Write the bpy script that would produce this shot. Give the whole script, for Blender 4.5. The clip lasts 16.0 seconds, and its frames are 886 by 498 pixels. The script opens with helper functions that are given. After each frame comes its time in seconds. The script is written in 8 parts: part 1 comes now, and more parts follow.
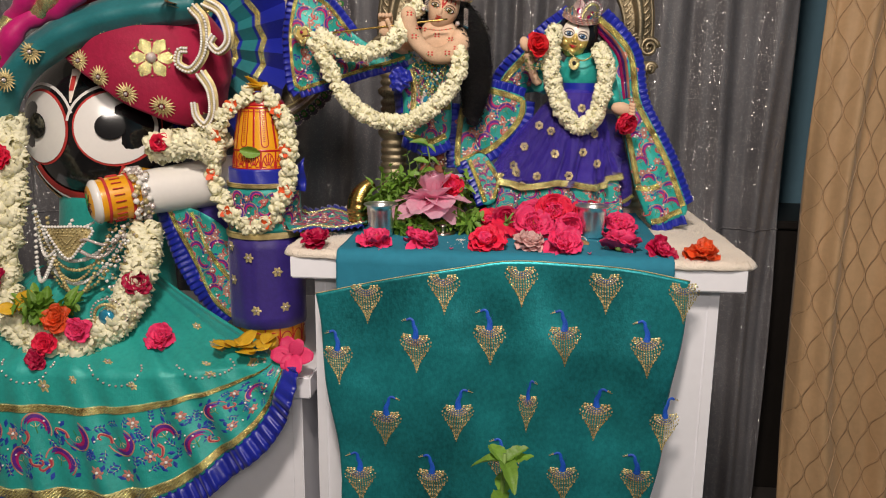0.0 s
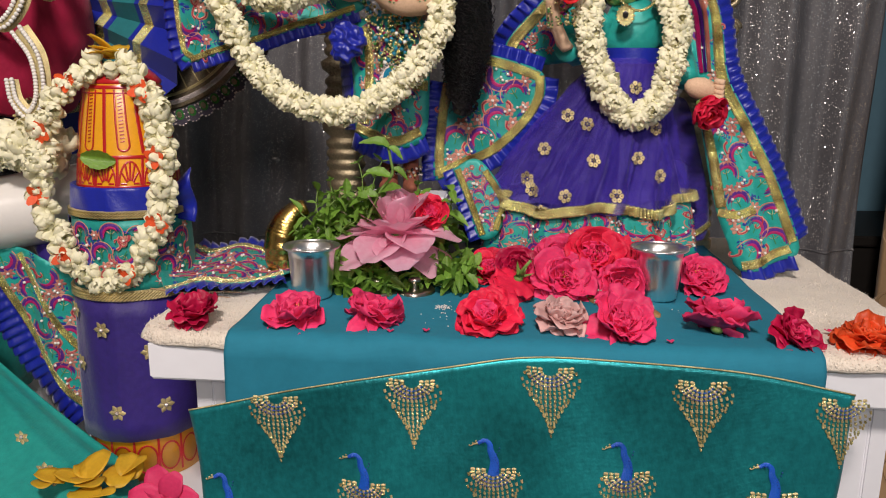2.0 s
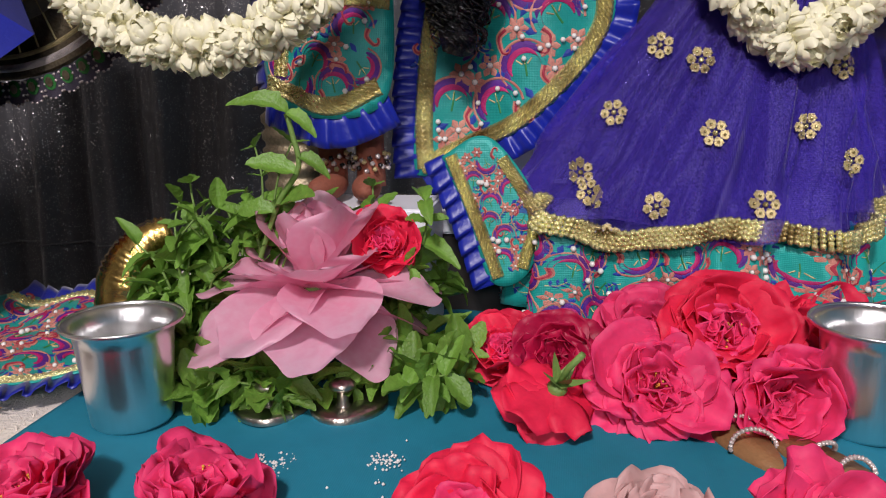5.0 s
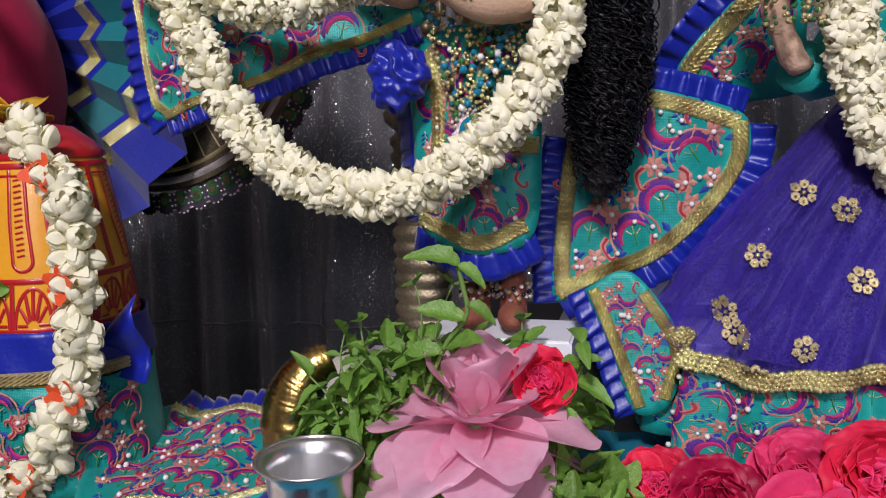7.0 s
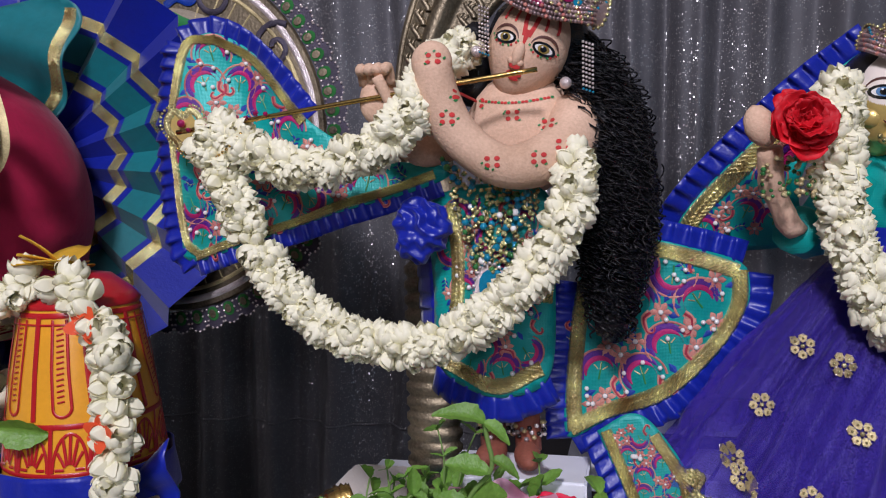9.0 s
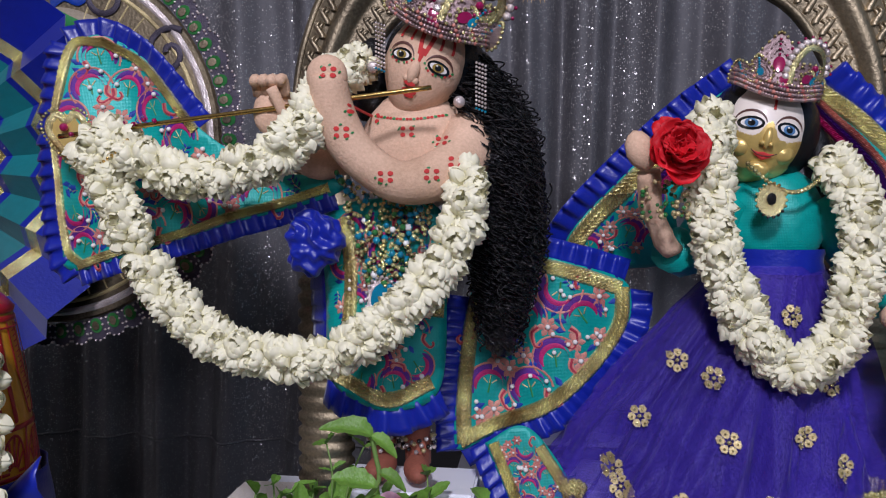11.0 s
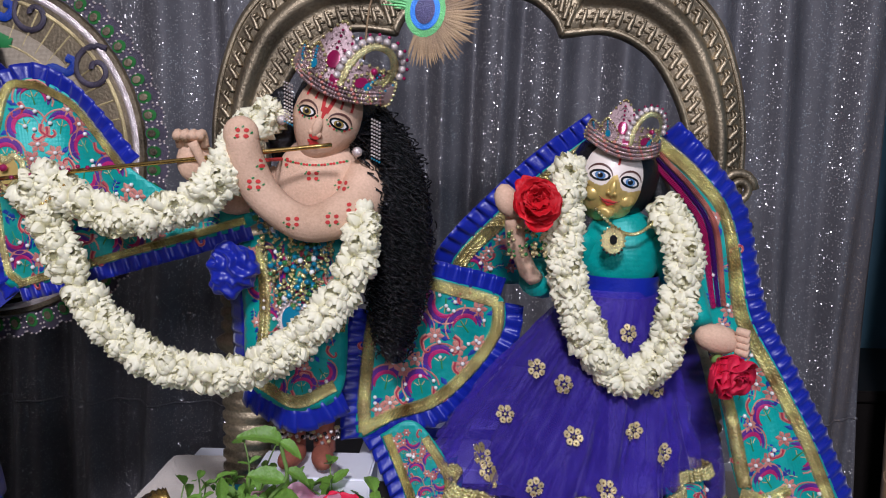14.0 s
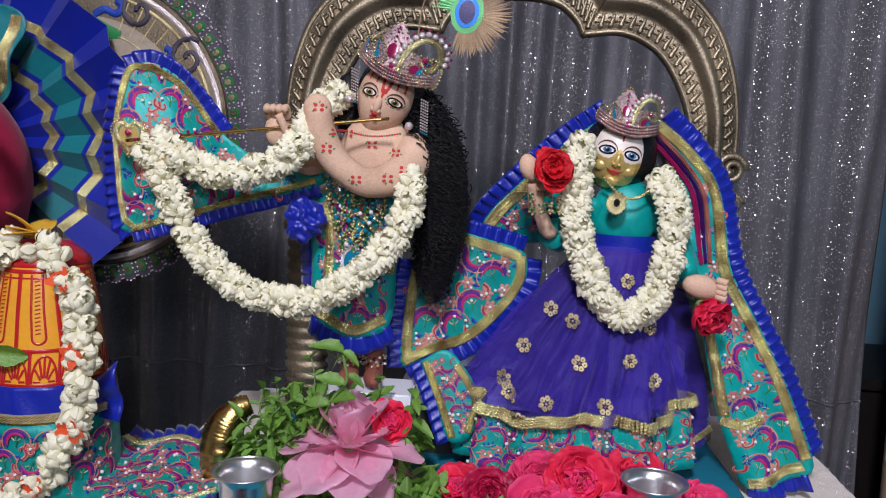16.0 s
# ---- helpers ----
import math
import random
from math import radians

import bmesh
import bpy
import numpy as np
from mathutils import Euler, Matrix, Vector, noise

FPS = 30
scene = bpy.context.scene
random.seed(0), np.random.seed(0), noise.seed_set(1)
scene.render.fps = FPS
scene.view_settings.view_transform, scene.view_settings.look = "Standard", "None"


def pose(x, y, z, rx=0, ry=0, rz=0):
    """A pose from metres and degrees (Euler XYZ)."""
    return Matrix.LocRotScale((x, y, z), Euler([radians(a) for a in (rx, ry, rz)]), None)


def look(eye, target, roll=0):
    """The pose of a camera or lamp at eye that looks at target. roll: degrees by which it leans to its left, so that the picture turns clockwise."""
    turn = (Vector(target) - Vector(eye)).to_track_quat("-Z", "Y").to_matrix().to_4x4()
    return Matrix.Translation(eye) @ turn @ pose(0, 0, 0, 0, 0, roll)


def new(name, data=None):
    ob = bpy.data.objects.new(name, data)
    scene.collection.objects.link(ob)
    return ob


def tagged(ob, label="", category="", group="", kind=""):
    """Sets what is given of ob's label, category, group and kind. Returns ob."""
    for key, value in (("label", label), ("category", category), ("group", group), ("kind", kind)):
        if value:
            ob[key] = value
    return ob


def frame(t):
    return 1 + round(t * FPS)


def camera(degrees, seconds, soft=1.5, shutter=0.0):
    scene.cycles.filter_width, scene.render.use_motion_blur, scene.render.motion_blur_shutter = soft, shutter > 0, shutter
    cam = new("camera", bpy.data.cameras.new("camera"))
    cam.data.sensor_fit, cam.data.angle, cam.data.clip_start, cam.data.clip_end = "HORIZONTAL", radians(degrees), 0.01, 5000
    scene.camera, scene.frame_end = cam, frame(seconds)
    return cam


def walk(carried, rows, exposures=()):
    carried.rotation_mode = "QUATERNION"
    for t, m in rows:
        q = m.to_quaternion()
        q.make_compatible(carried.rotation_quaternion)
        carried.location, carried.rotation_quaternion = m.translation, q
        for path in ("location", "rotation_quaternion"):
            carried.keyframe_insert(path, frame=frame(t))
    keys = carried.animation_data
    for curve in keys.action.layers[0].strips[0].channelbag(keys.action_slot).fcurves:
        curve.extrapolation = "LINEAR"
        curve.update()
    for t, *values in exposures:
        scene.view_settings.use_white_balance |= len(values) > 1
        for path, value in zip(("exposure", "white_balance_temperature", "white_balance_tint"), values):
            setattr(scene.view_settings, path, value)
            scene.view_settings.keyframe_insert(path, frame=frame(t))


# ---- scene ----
cam = camera(59.1, 16.0, soft=1.1)
PATH = [
    (0, (0.2340, 0.0235, 1.0814), (0.0460, 1.9711, 0.6681), 0.6),
    (0.5, (0.2740, 0.1837, 1.0770), (0.0860, 2.1305, 0.6606), 0.5),
    (1, (0.2780, 0.3292, 1.0650), (0.1010, 2.2727, 0.6276), 0.6),
    (1.5, (0.2410, 0.4935, 1.0598), (0.0750, 2.4379, 0.6234), 0.5),
    (2, (0.1950, 0.6220, 1.0492), (0.0380, 2.5673, 0.6149), 0.6),
    (2.5, (0.1910, 0.7332, 1.0451), (0.0450, 2.6788, 0.6037), 0.7),
    (3, (0.2160, 0.8745, 1.0400), (0.0590, 2.8181, 0.5956), 0.8),
    (3.2, (0.2230, 0.9128, 1.0314), (0.0650, 2.8573, 0.5910), 0.8),
    (5.3, (0.2210, 1.1164, 0.9875), (-0.1560, 3.0284, 0.5349), -1.1),
    (5.5, (0.2090, 1.1142, 0.9934), (-0.1890, 3.0247, 0.5538), -1.0),
    (6, (0.1910, 1.1066, 1.0121), (-0.2610, 3.0119, 0.6074), -1.3),
    (6.5, (0.1840, 1.0909, 1.0306), (-0.3050, 2.9966, 0.6719), -1.5),
    (7, (0.1700, 1.0772, 1.0501), (-0.3410, 2.9861, 0.7446), -1.5),
    (7.5, (0.1620, 1.0685, 1.0708), (-0.3540, 2.9827, 0.8115), -1.5),
    (8, (0.1590, 1.0609, 1.0886), (-0.3500, 2.9842, 0.8826), -1.3),
    (8.5, (0.1550, 1.0472, 1.1081), (-0.3470, 2.9770, 0.9454), -1.3),
    (8.7, (0.1530, 1.0440, 1.1140), (-0.3430, 2.9763, 0.9664), -1.3),
    (10.8, (0.1540, 1.0402, 1.1089), (-0.1090, 3.0218, 1.0390), 0.2),
    (11, (0.1620, 1.0390, 1.1138), (-0.0740, 3.0234, 1.0210), 0.2),
    (11.5, (0.1810, 1.0369, 1.1158), (0.0120, 3.0255, 0.9911), 0.4),
    (12, (0.1960, 1.0318, 1.1176), (0.0970, 3.0233, 0.9670), 0.7),
    (12.5, (0.2070, 1.0317, 1.1226), (0.1440, 3.0215, 0.9339), 1.0),
    (13, (0.2050, 1.0237, 1.1503), (0.1600, 3.0114, 0.9366), 1.0),
    (13.5, (0.2040, 0.9844, 1.1870), (0.1520, 2.9698, 0.9521), 0.9),
    (14, (0.2030, 0.9358, 1.2033), (0.1430, 2.9187, 0.9533), 1.0),
    (14.5, (0.2160, 0.8786, 1.2073), (0.1420, 2.8615, 0.9583), 1.2),
    (15, (0.2410, 0.7955, 1.2104), (0.1460, 2.7790, 0.9725), 1.7),
    (15.5, (0.2600, 0.7679, 1.1964), (0.1390, 2.7513, 0.9635), 2.1),
    (16, (0.2120, 0.7688, 1.1714), (0.0630, 2.7485, 0.9294), 2.3),
]
walk(cam, [(t, look(eye, target, roll)) for t, eye, target, roll in PATH],
     exposures=[(0, -0.05, 7150, 17), (3.0, -0.10, 6600, 19), (6.0, -0.08, 6100, 22), (8.5, -0.24, 5700, 25), (11.0, -0.35, 5550, 24), (16.0, -0.17, 5600, 23)])

# ---------------------------------------------------------------- light
world = bpy.data.worlds.new("room_air")
scene.world = world
world.use_nodes = True
world.node_tree.nodes["Background"].inputs[0].default_value = (0.75, 0.85, 1.0, 1)
world.node_tree.nodes["Background"].inputs[1].default_value = 0.006


def area_lamp(name, eye, target, sx, sy, watts, colour):
    data = bpy.data.lights.new(name, "AREA")
    data.shape, data.size, data.size_y = "RECTANGLE", sx, sy
    data.energy, data.color = watts, colour
    ob = new(name, data)
    ob.matrix_world = look(eye, target)
    return ob


area_lamp("pendant_lamp", (0.10, 0.02, 2.28), (0.05, 1.75, 0.8), 0.22, 0.22, 38, (1.0, 0.95, 0.88))
# added fill with no known fixture, brightens upright fronts and the curtain
area_lamp("ceiling_tube", (0.75, -1.6, 2.05), (0.0, 2.2, 0.5), 1.2, 0.3, 28, (1.0, 0.97, 0.93))

# ---------------------------------------------------------------- helpers


def part(name, bm, material, parent=None, label="", smooth=True):
    """One mesh object from a bmesh; material may be a list."""
    me = bpy.data.meshes.new(name)
    bm.to_mesh(me)
    bm.free()
    for m in material if isinstance(material, (list, tuple)) else [material]:
        me.materials.append(m)
    if smooth:
        me.shade_smooth()
    ob = new(name, me)
    if parent is not None:
        ob.parent = parent
    if label:
        tagged(ob, label)
    return ob


def thing(name, label, category, group="", at=(0, 0, 0)):
    ob = new(name)
    ob.empty_display_size = 0.02
    ob.location = at
    return tagged(ob, label, category, group)


def alike(name, me, parent, m):
    """One more object on a mesh that alike pieces share."""
    ob = new(name, me)
    ob.parent = parent
    ob.matrix_local = m
    return ob


def mesh_of(name, bm, materials):
    me = bpy.data.meshes.new(name)
    bm.to_mesh(me)
    bm.free()
    for m in materials:
        me.materials.append(m)
    me.shade_smooth()
    return me


def box(bm, lo, hi, bevel=0.0, mat=0):
    made = bmesh.ops.create_cube(bm, size=1)["verts"]
    for v in made:
        v.co = Vector([lo[i] + (v.co[i] + 0.5) * (hi[i] - lo[i]) for i in range(3)])
    faces = {f for v in made for f in v.link_faces}
    for f in faces:
        f.material_index = mat
    if bevel:
        edges = list({e for v in made for e in v.link_edges})
        for f in bmesh.ops.bevel(bm, geom=edges, offset=bevel, segments=2, affect="EDGES")["faces"]:
            f.material_index = mat


def grid(bm, fn, nu, nv, mat=0, close_u=False):
    """A sheet fn(u, v), u and v in 0..1."""
    rows = []
    for j in range(nv + 1):
        rows.append([bm.verts.new(fn(i / nu, j / nv)) for i in range(nu if close_u else nu + 1)])
    for j in range(nv):
        for i in range(nu):
            a, b = rows[j][i], rows[j][(i + 1) % len(rows[j])]
            c, d = rows[j + 1][(i + 1) % len(rows[j])], rows[j + 1][i]
            f = bm.faces.new((a, b, c, d))
            f.material_index = mat
    return rows


def lathe(bm, profile, segments=32, mat=0, m=None):
    """Turns (radius, height) points about z."""
    n = len(profile) - 1

    def fn(u, v):
        r, z = profile[round(v * n)]
        p = Vector((r * math.cos(u * math.tau), r * math.sin(u * math.tau), z))
        return m @ p if m else p
    grid(bm, fn, segments, n, mat, True)


def ball(bm, at, r, mat=0, sub=1, scale=(1, 1, 1), turn=None):
    made = bmesh.ops.create_icosphere(bm, subdivisions=sub, radius=r)["verts"]
    for v in made:
        p = Vector((v.co.x * scale[0], v.co.y * scale[1], v.co.z * scale[2]))
        v.co = (turn @ p if turn else p) + Vector(at)
    for f in {f for v in made for f in v.link_faces}:
        f.material_index = mat


def bead(bm, at, r, mat=0, sides=6):
    """A small round bead with few faces."""
    at = Vector(at)
    rings = [[bm.verts.new(at + Vector((r * math.cos(a) * math.sin(q), -r * math.cos(q), r * math.sin(a) * math.sin(q)))) for a in [k * math.tau / sides for k in range(sides)]] for q in (0.75, 1.6, 2.4)]
    top, low = bm.verts.new(at + Vector((0, -r, 0))), bm.verts.new(at + Vector((0, r, 0)))
    faces = []
    for k in range(sides):
        n = (k + 1) % sides
        faces += [bm.faces.new((top, rings[0][k], rings[0][n])), bm.faces.new((low, rings[2][n], rings[2][k]))]
        for a in (0, 1):
            faces.append(bm.faces.new((rings[a][k], rings[a + 1][k], rings[a + 1][n], rings[a][n])))
    for f in faces:
        f.material_index = mat


def spline(points, n):
    """n + 1 evenly spaced points of a smooth curve through the points."""
    p = [Vector(q) for q in points]
    p = [p[0] * 2 - p[1]] + p + [p[-1] * 2 - p[-2]]
    fine = []
    for i in range(1, len(p) - 2):
        for k in range(12):
            t = k / 12
            a, b, c, d = p[i - 1:i + 3]
            fine.append(0.5 * (2 * b + (c - a) * t + (2 * a - 5 * b + 4 * c - d) * t * t + (3 * b - a - 3 * c + d) * t ** 3))
    fine.append(p[-2])
    lengths = [0.0]
    for a, b in zip(fine, fine[1:]):
        lengths.append(lengths[-1] + (b - a).length)
    out, k = [], 0
    for i in range(n + 1):
        s = lengths[-1] * i / n
        while k < len(fine) - 2 and lengths[k + 1] < s:
            k += 1
        u = (s - lengths[k]) / max(1e-9, lengths[k + 1] - lengths[k])
        out.append(fine[k].lerp(fine[k + 1], min(1, max(0, u))))
    return out


def run_length(points):
    return sum((b - a).length for a, b in zip(points, points[1:]))


def tube(bm, points, radius, sides=8, mat=0, flat=1.0, caps=True):
    """A round bar along points; radius a number or fn(0..1)."""
    rad = radius if callable(radius) else (lambda u: radius)
    n, rings, side = len(points) - 1, [], None
    for i, p in enumerate(points):
        d = (points[min(i + 1, n)] - points[max(i - 1, 0)]).normalized()
        if side is None:
            side = d.orthogonal().normalized()
        side = (side - d * side.dot(d)).normalized()
        up = d.cross(side)
        r = rad(i / n)
        rings.append([bm.verts.new(p + r * (math.cos(a) * side + flat * math.sin(a) * up)) for a in [k * math.tau / sides for k in range(sides)]])
    for a, b in zip(rings, rings[1:]):
        for k in range(sides):
            bm.faces.new((a[k], a[(k + 1) % sides], b[(k + 1) % sides], b[k])).material_index = mat
    if caps:
        bm.faces.new(rings[0][::-1]).material_index = mat
        bm.faces.new(rings[-1]).material_index = mat


def solid(ob, thickness, offset=0.0):
    mod = ob.modifiers.new("thickness", "SOLIDIFY")
    mod.thickness, mod.offset = thickness, offset
    return ob


# ---------------------------------------------------------------- materials


def material(name, colour, rough=0.6, metal=0.0, vary=0.25, scale=60.0, bump=0.15, bump_scale=None, sheen=0.0, coat=0.0, stretch=(1, 1, 1), spread=0.0, sub=0.0, second=None, thin=0.0):
    """Base colour varied at two scales, with fine relief; spread varies whole pieces."""
    m = bpy.data.materials.new(name)
    m.use_nodes = True
    nt = m.node_tree
    b = nt.nodes["Principled BSDF"]
    link = nt.links.new
    tc = nt.nodes.new("ShaderNodeTexCoord")
    mp = nt.nodes.new("ShaderNodeMapping")
    mp.inputs["Scale"].default_value = stretch
    link(tc.outputs["Object"], mp.inputs[0])
    big = nt.nodes.new("ShaderNodeTexNoise")
    big.inputs["Scale"].default_value, big.inputs["Detail"].default_value = scale * 0.15, 3
    small = nt.nodes.new("ShaderNodeTexNoise")
    small.inputs["Scale"].default_value, small.inputs["Detail"].default_value = scale * 4, 4
    link(mp.outputs[0], big.inputs[0])
    link(mp.outputs[0], small.inputs[0])
    add = nt.nodes.new("ShaderNodeMath")
    add.operation = "MULTIPLY_ADD"
    add.inputs[1].default_value = 0.4
    link(small.outputs[0], add.inputs[0])
    link(big.outputs[0], add.inputs[2])
    ramp = nt.nodes.new("ShaderNodeValToRGB")
    lo = [c * (1 - vary) for c in colour]
    hi = [min(1, c * (1 + vary)) for c in (second or colour)]
    ramp.color_ramp.elements[0].position, ramp.color_ramp.elements[0].color = 0.45, (*lo, 1)
    ramp.color_ramp.elements[1].position, ramp.color_ramp.elements[1].color = 0.95, (*hi, 1)
    link(add.outputs[0], ramp.inputs[0])
    last = ramp.outputs[0]
    if spread:
        info = nt.nodes.new("ShaderNodeObjectInfo")
        geo = nt.nodes.new("ShaderNodeNewGeometry")
        tot = nt.nodes.new("ShaderNodeMath")
        tot.operation = "ADD"
        link(info.outputs["Random"], tot.inputs[0])
        link(geo.outputs["Random Per Island"], tot.inputs[1])
        rng = nt.nodes.new("ShaderNodeMapRange")
        rng.inputs["From Max"].default_value = 2
        rng.inputs["To Min"].default_value, rng.inputs["To Max"].default_value = 1 - spread, 1 + spread
        link(tot.outputs[0], rng.inputs[0])
        hsv = nt.nodes.new("ShaderNodeHueSaturation")
        link(rng.outputs[0], hsv.inputs["Value"])
        link(last, hsv.inputs["Color"])
        last = hsv.outputs[0]
    link(last, b.inputs["Base Color"])
    b.inputs["Roughness"].default_value, b.inputs["Metallic"].default_value = rough, metal
    if sheen:
        b.inputs["Sheen Weight"].default_value, b.inputs["Sheen Roughness"].default_value = sheen, 0.4
    if coat:
        b.inputs["Coat Weight"].default_value, b.inputs["Coat Roughness"].default_value = coat, 0.08
    if sub:
        b.inputs["Subsurface Weight"].default_value = sub
        b.inputs["Subsurface Radius"].default_value = (0.01, 0.006, 0.004)
        b.inputs["Subsurface Scale"].default_value = 0.3
    if thin:                                 # light shines through petals and leaves
        through_light = nt.nodes.new("ShaderNodeBsdfTranslucent")
        link(last, through_light.inputs[0])
        mix = nt.nodes.new("ShaderNodeMixShader")
        mix.inputs[0].default_value = thin
        link(b.outputs[0], mix.inputs[1])
        link(through_light.outputs[0], mix.inputs[2])
        link(mix.outputs[0], nt.nodes["Material Output"].inputs["Surface"])
    if bump:
        bt = nt.nodes.new("ShaderNodeTexNoise")
        bt.inputs["Scale"].default_value, bt.inputs["Detail"].default_value = bump_scale or scale * 6, 3
        link(mp.outputs[0], bt.inputs[0])
        bn = nt.nodes.new("ShaderNodeBump")
        bn.inputs["Strength"].default_value, bn.inputs["Distance"].default_value = bump, 0.002
        link(bt.outputs[0], bn.inputs["Height"])
        link(bn.outputs[0], b.inputs["Normal"])
    return m


def weave(m, pitch, strength=0.3, axis="BOTH"):
    """Adds a thread relief to a fabric."""
    nt = m.node_tree
    tc = nt.nodes.new("ShaderNodeTexCoord")
    heights = []
    for d in ("X", "Z") if axis == "BOTH" else (axis,):
        w = nt.nodes.new("ShaderNodeTexWave")
        w.bands_direction = d
        w.inputs["Scale"].default_value = 0.31 / pitch
        w.inputs["Distortion"].default_value = 0.6
        nt.links.new(tc.outputs["Object"], w.inputs[0])
        heights.append(w.outputs["Fac"])
    h = heights[0]
    if len(heights) > 1:
        mx = nt.nodes.new("ShaderNodeMath")
        mx.operation = "ADD"
        nt.links.new(heights[0], mx.inputs[0])
        nt.links.new(heights[1], mx.inputs[1])
        h = mx.outputs[0]
    bn = nt.nodes.new("ShaderNodeBump")
    bn.inputs["Strength"].default_value, bn.inputs["Distance"].default_value = strength, pitch * 0.4
    nt.links.new(h, bn.inputs["Height"])
    b = nt.nodes["Principled BSDF"]
    if b.inputs["Normal"].links:
        nt.links.new(b.inputs["Normal"].links[0].from_socket, bn.inputs["Normal"])
    nt.links.new(bn.outputs[0], b.inputs["Normal"])
    return m


def glitter(name, colour, density, rough):
    """Dark lame cloth with scattered mirror-like sequins."""
    m = material(name, colour, rough, 0.0, 0.2, 20, 0.2, 900)
    nt = m.node_tree
    b = nt.nodes["Principled BSDF"]
    link = nt.links.new
    tc = nt.nodes.new("ShaderNodeTexCoord")
    v = nt.nodes.new("ShaderNodeTexVoronoi")
    v.inputs["Scale"].default_value = density
    link(tc.outputs["Object"], v.inputs["Vector"])
    near = nt.nodes.new("ShaderNodeMath")
    near.operation = "LESS_THAN"
    near.inputs[1].default_value = 0.38
    link(v.outputs["Distance"], near.inputs[0])
    sep = nt.nodes.new("ShaderNodeSeparateColor")
    link(v.outputs["Color"], sep.inputs[0])
    big = nt.nodes.new("ShaderNodeTexNoise")
    big.inputs["Scale"].default_value = 6
    link(tc.outputs["Object"], big.inputs[0])
    few = nt.nodes.new("ShaderNodeMath")
    few.operation = "GREATER_THAN"
    few.inputs[1].default_value = 0.665
    mixin = nt.nodes.new("ShaderNodeMath")
    mixin.operation = "MULTIPLY_ADD"
    mixin.inputs[1].default_value = 0.5
    link(big.outputs[0], mixin.inputs[0])
    half = nt.nodes.new("ShaderNodeMath")
    half.operation = "MULTIPLY"
    half.inputs[1].default_value = 0.62
    link(sep.outputs[0], half.inputs[0])
    link(half.outputs[0], mixin.inputs[2])
    link(mixin.outputs[0], few.inputs[0])
    both = nt.nodes.new("ShaderNodeMath")
    both.operation = "MULTIPLY"
    link(near.outputs[0], both.inputs[0])
    link(few.outputs[0], both.inputs[1])
    # every sequin lies at its own slant
    slant = nt.nodes.new("ShaderNodeVectorMath")
    slant.operation = "SUBTRACT"
    slant.inputs[1].default_value = (0.5, 0.5, 0.5)
    link(v.outputs["Color"], slant.inputs[0])
    amount = nt.nodes.new("ShaderNodeVectorMath")
    amount.operation = "SCALE"
    amount.inputs["Scale"].default_value = 1.0
    link(slant.outputs[0], amount.inputs[0])
    geo = nt.nodes.new("ShaderNodeNewGeometry")
    tot = nt.nodes.new("ShaderNodeVectorMath")
    link(geo.outputs["Normal"], tot.inputs[0])
    link(amount.outputs[0], tot.inputs[1])
    nor = nt.nodes.new("ShaderNodeVectorMath")
    nor.operation = "NORMALIZE"
    link(tot.outputs[0], nor.inputs[0])
    flake = nt.nodes.new("ShaderNodeBsdfPrincipled")
    flake.inputs["Base Color"].default_value = (0.95, 0.93, 0.9, 1)
    flake.inputs["Metallic"].default_value, flake.inputs["Roughness"].default_value = 0.7, 0.25
    link(nor.outputs[0], flake.inputs["Normal"])
    mix = nt.nodes.new("ShaderNodeMixShader")
    link(both.outputs[0], mix.inputs[0])
    link(b.outputs[0], mix.inputs[1])
    link(flake.outputs[0], mix.inputs[2])
    link(mix.outputs[0], nt.nodes["Material Output"].inputs["Surface"])
    return m


def sheer(name, colour, cover, rough=0.6):
    """Fine net: thread colour with gaps that let light through."""
    m = material(name, colour, rough, 0, 0.3, 40, 0.1, 700, sheen=0.3)
    nt = m.node_tree
    b = nt.nodes["Principled BSDF"]
    see = nt.nodes.new("ShaderNodeBsdfTransparent")
    see.inputs[0].default_value = (0.75, 0.72, 0.95, 1)
    n = nt.nodes.new("ShaderNodeTexNoise")
    n.inputs["Scale"].default_value = 900
    tc = nt.nodes.new("ShaderNodeTexCoord")
    nt.links.new(tc.outputs["Object"], n.inputs[0])
    rng = nt.nodes.new("ShaderNodeMapRange")
    rng.inputs["From Min"].default_value, rng.inputs["From Max"].default_value = 0.35, 0.65
    rng.inputs["To Min"].default_value, rng.inputs["To Max"].default_value = cover - 0.15, min(1, cover + 0.15)
    nt.links.new(n.outputs[0], rng.inputs[0])
    mix = nt.nodes.new("ShaderNodeMixShader")
    nt.links.new(rng.outputs[0], mix.inputs[0])
    nt.links.new(see.outputs[0], mix.inputs[1])
    nt.links.new(b.outputs[0], mix.inputs[2])
    nt.links.new(mix.outputs[0], nt.nodes["Material Output"].inputs["Surface"])
    return m


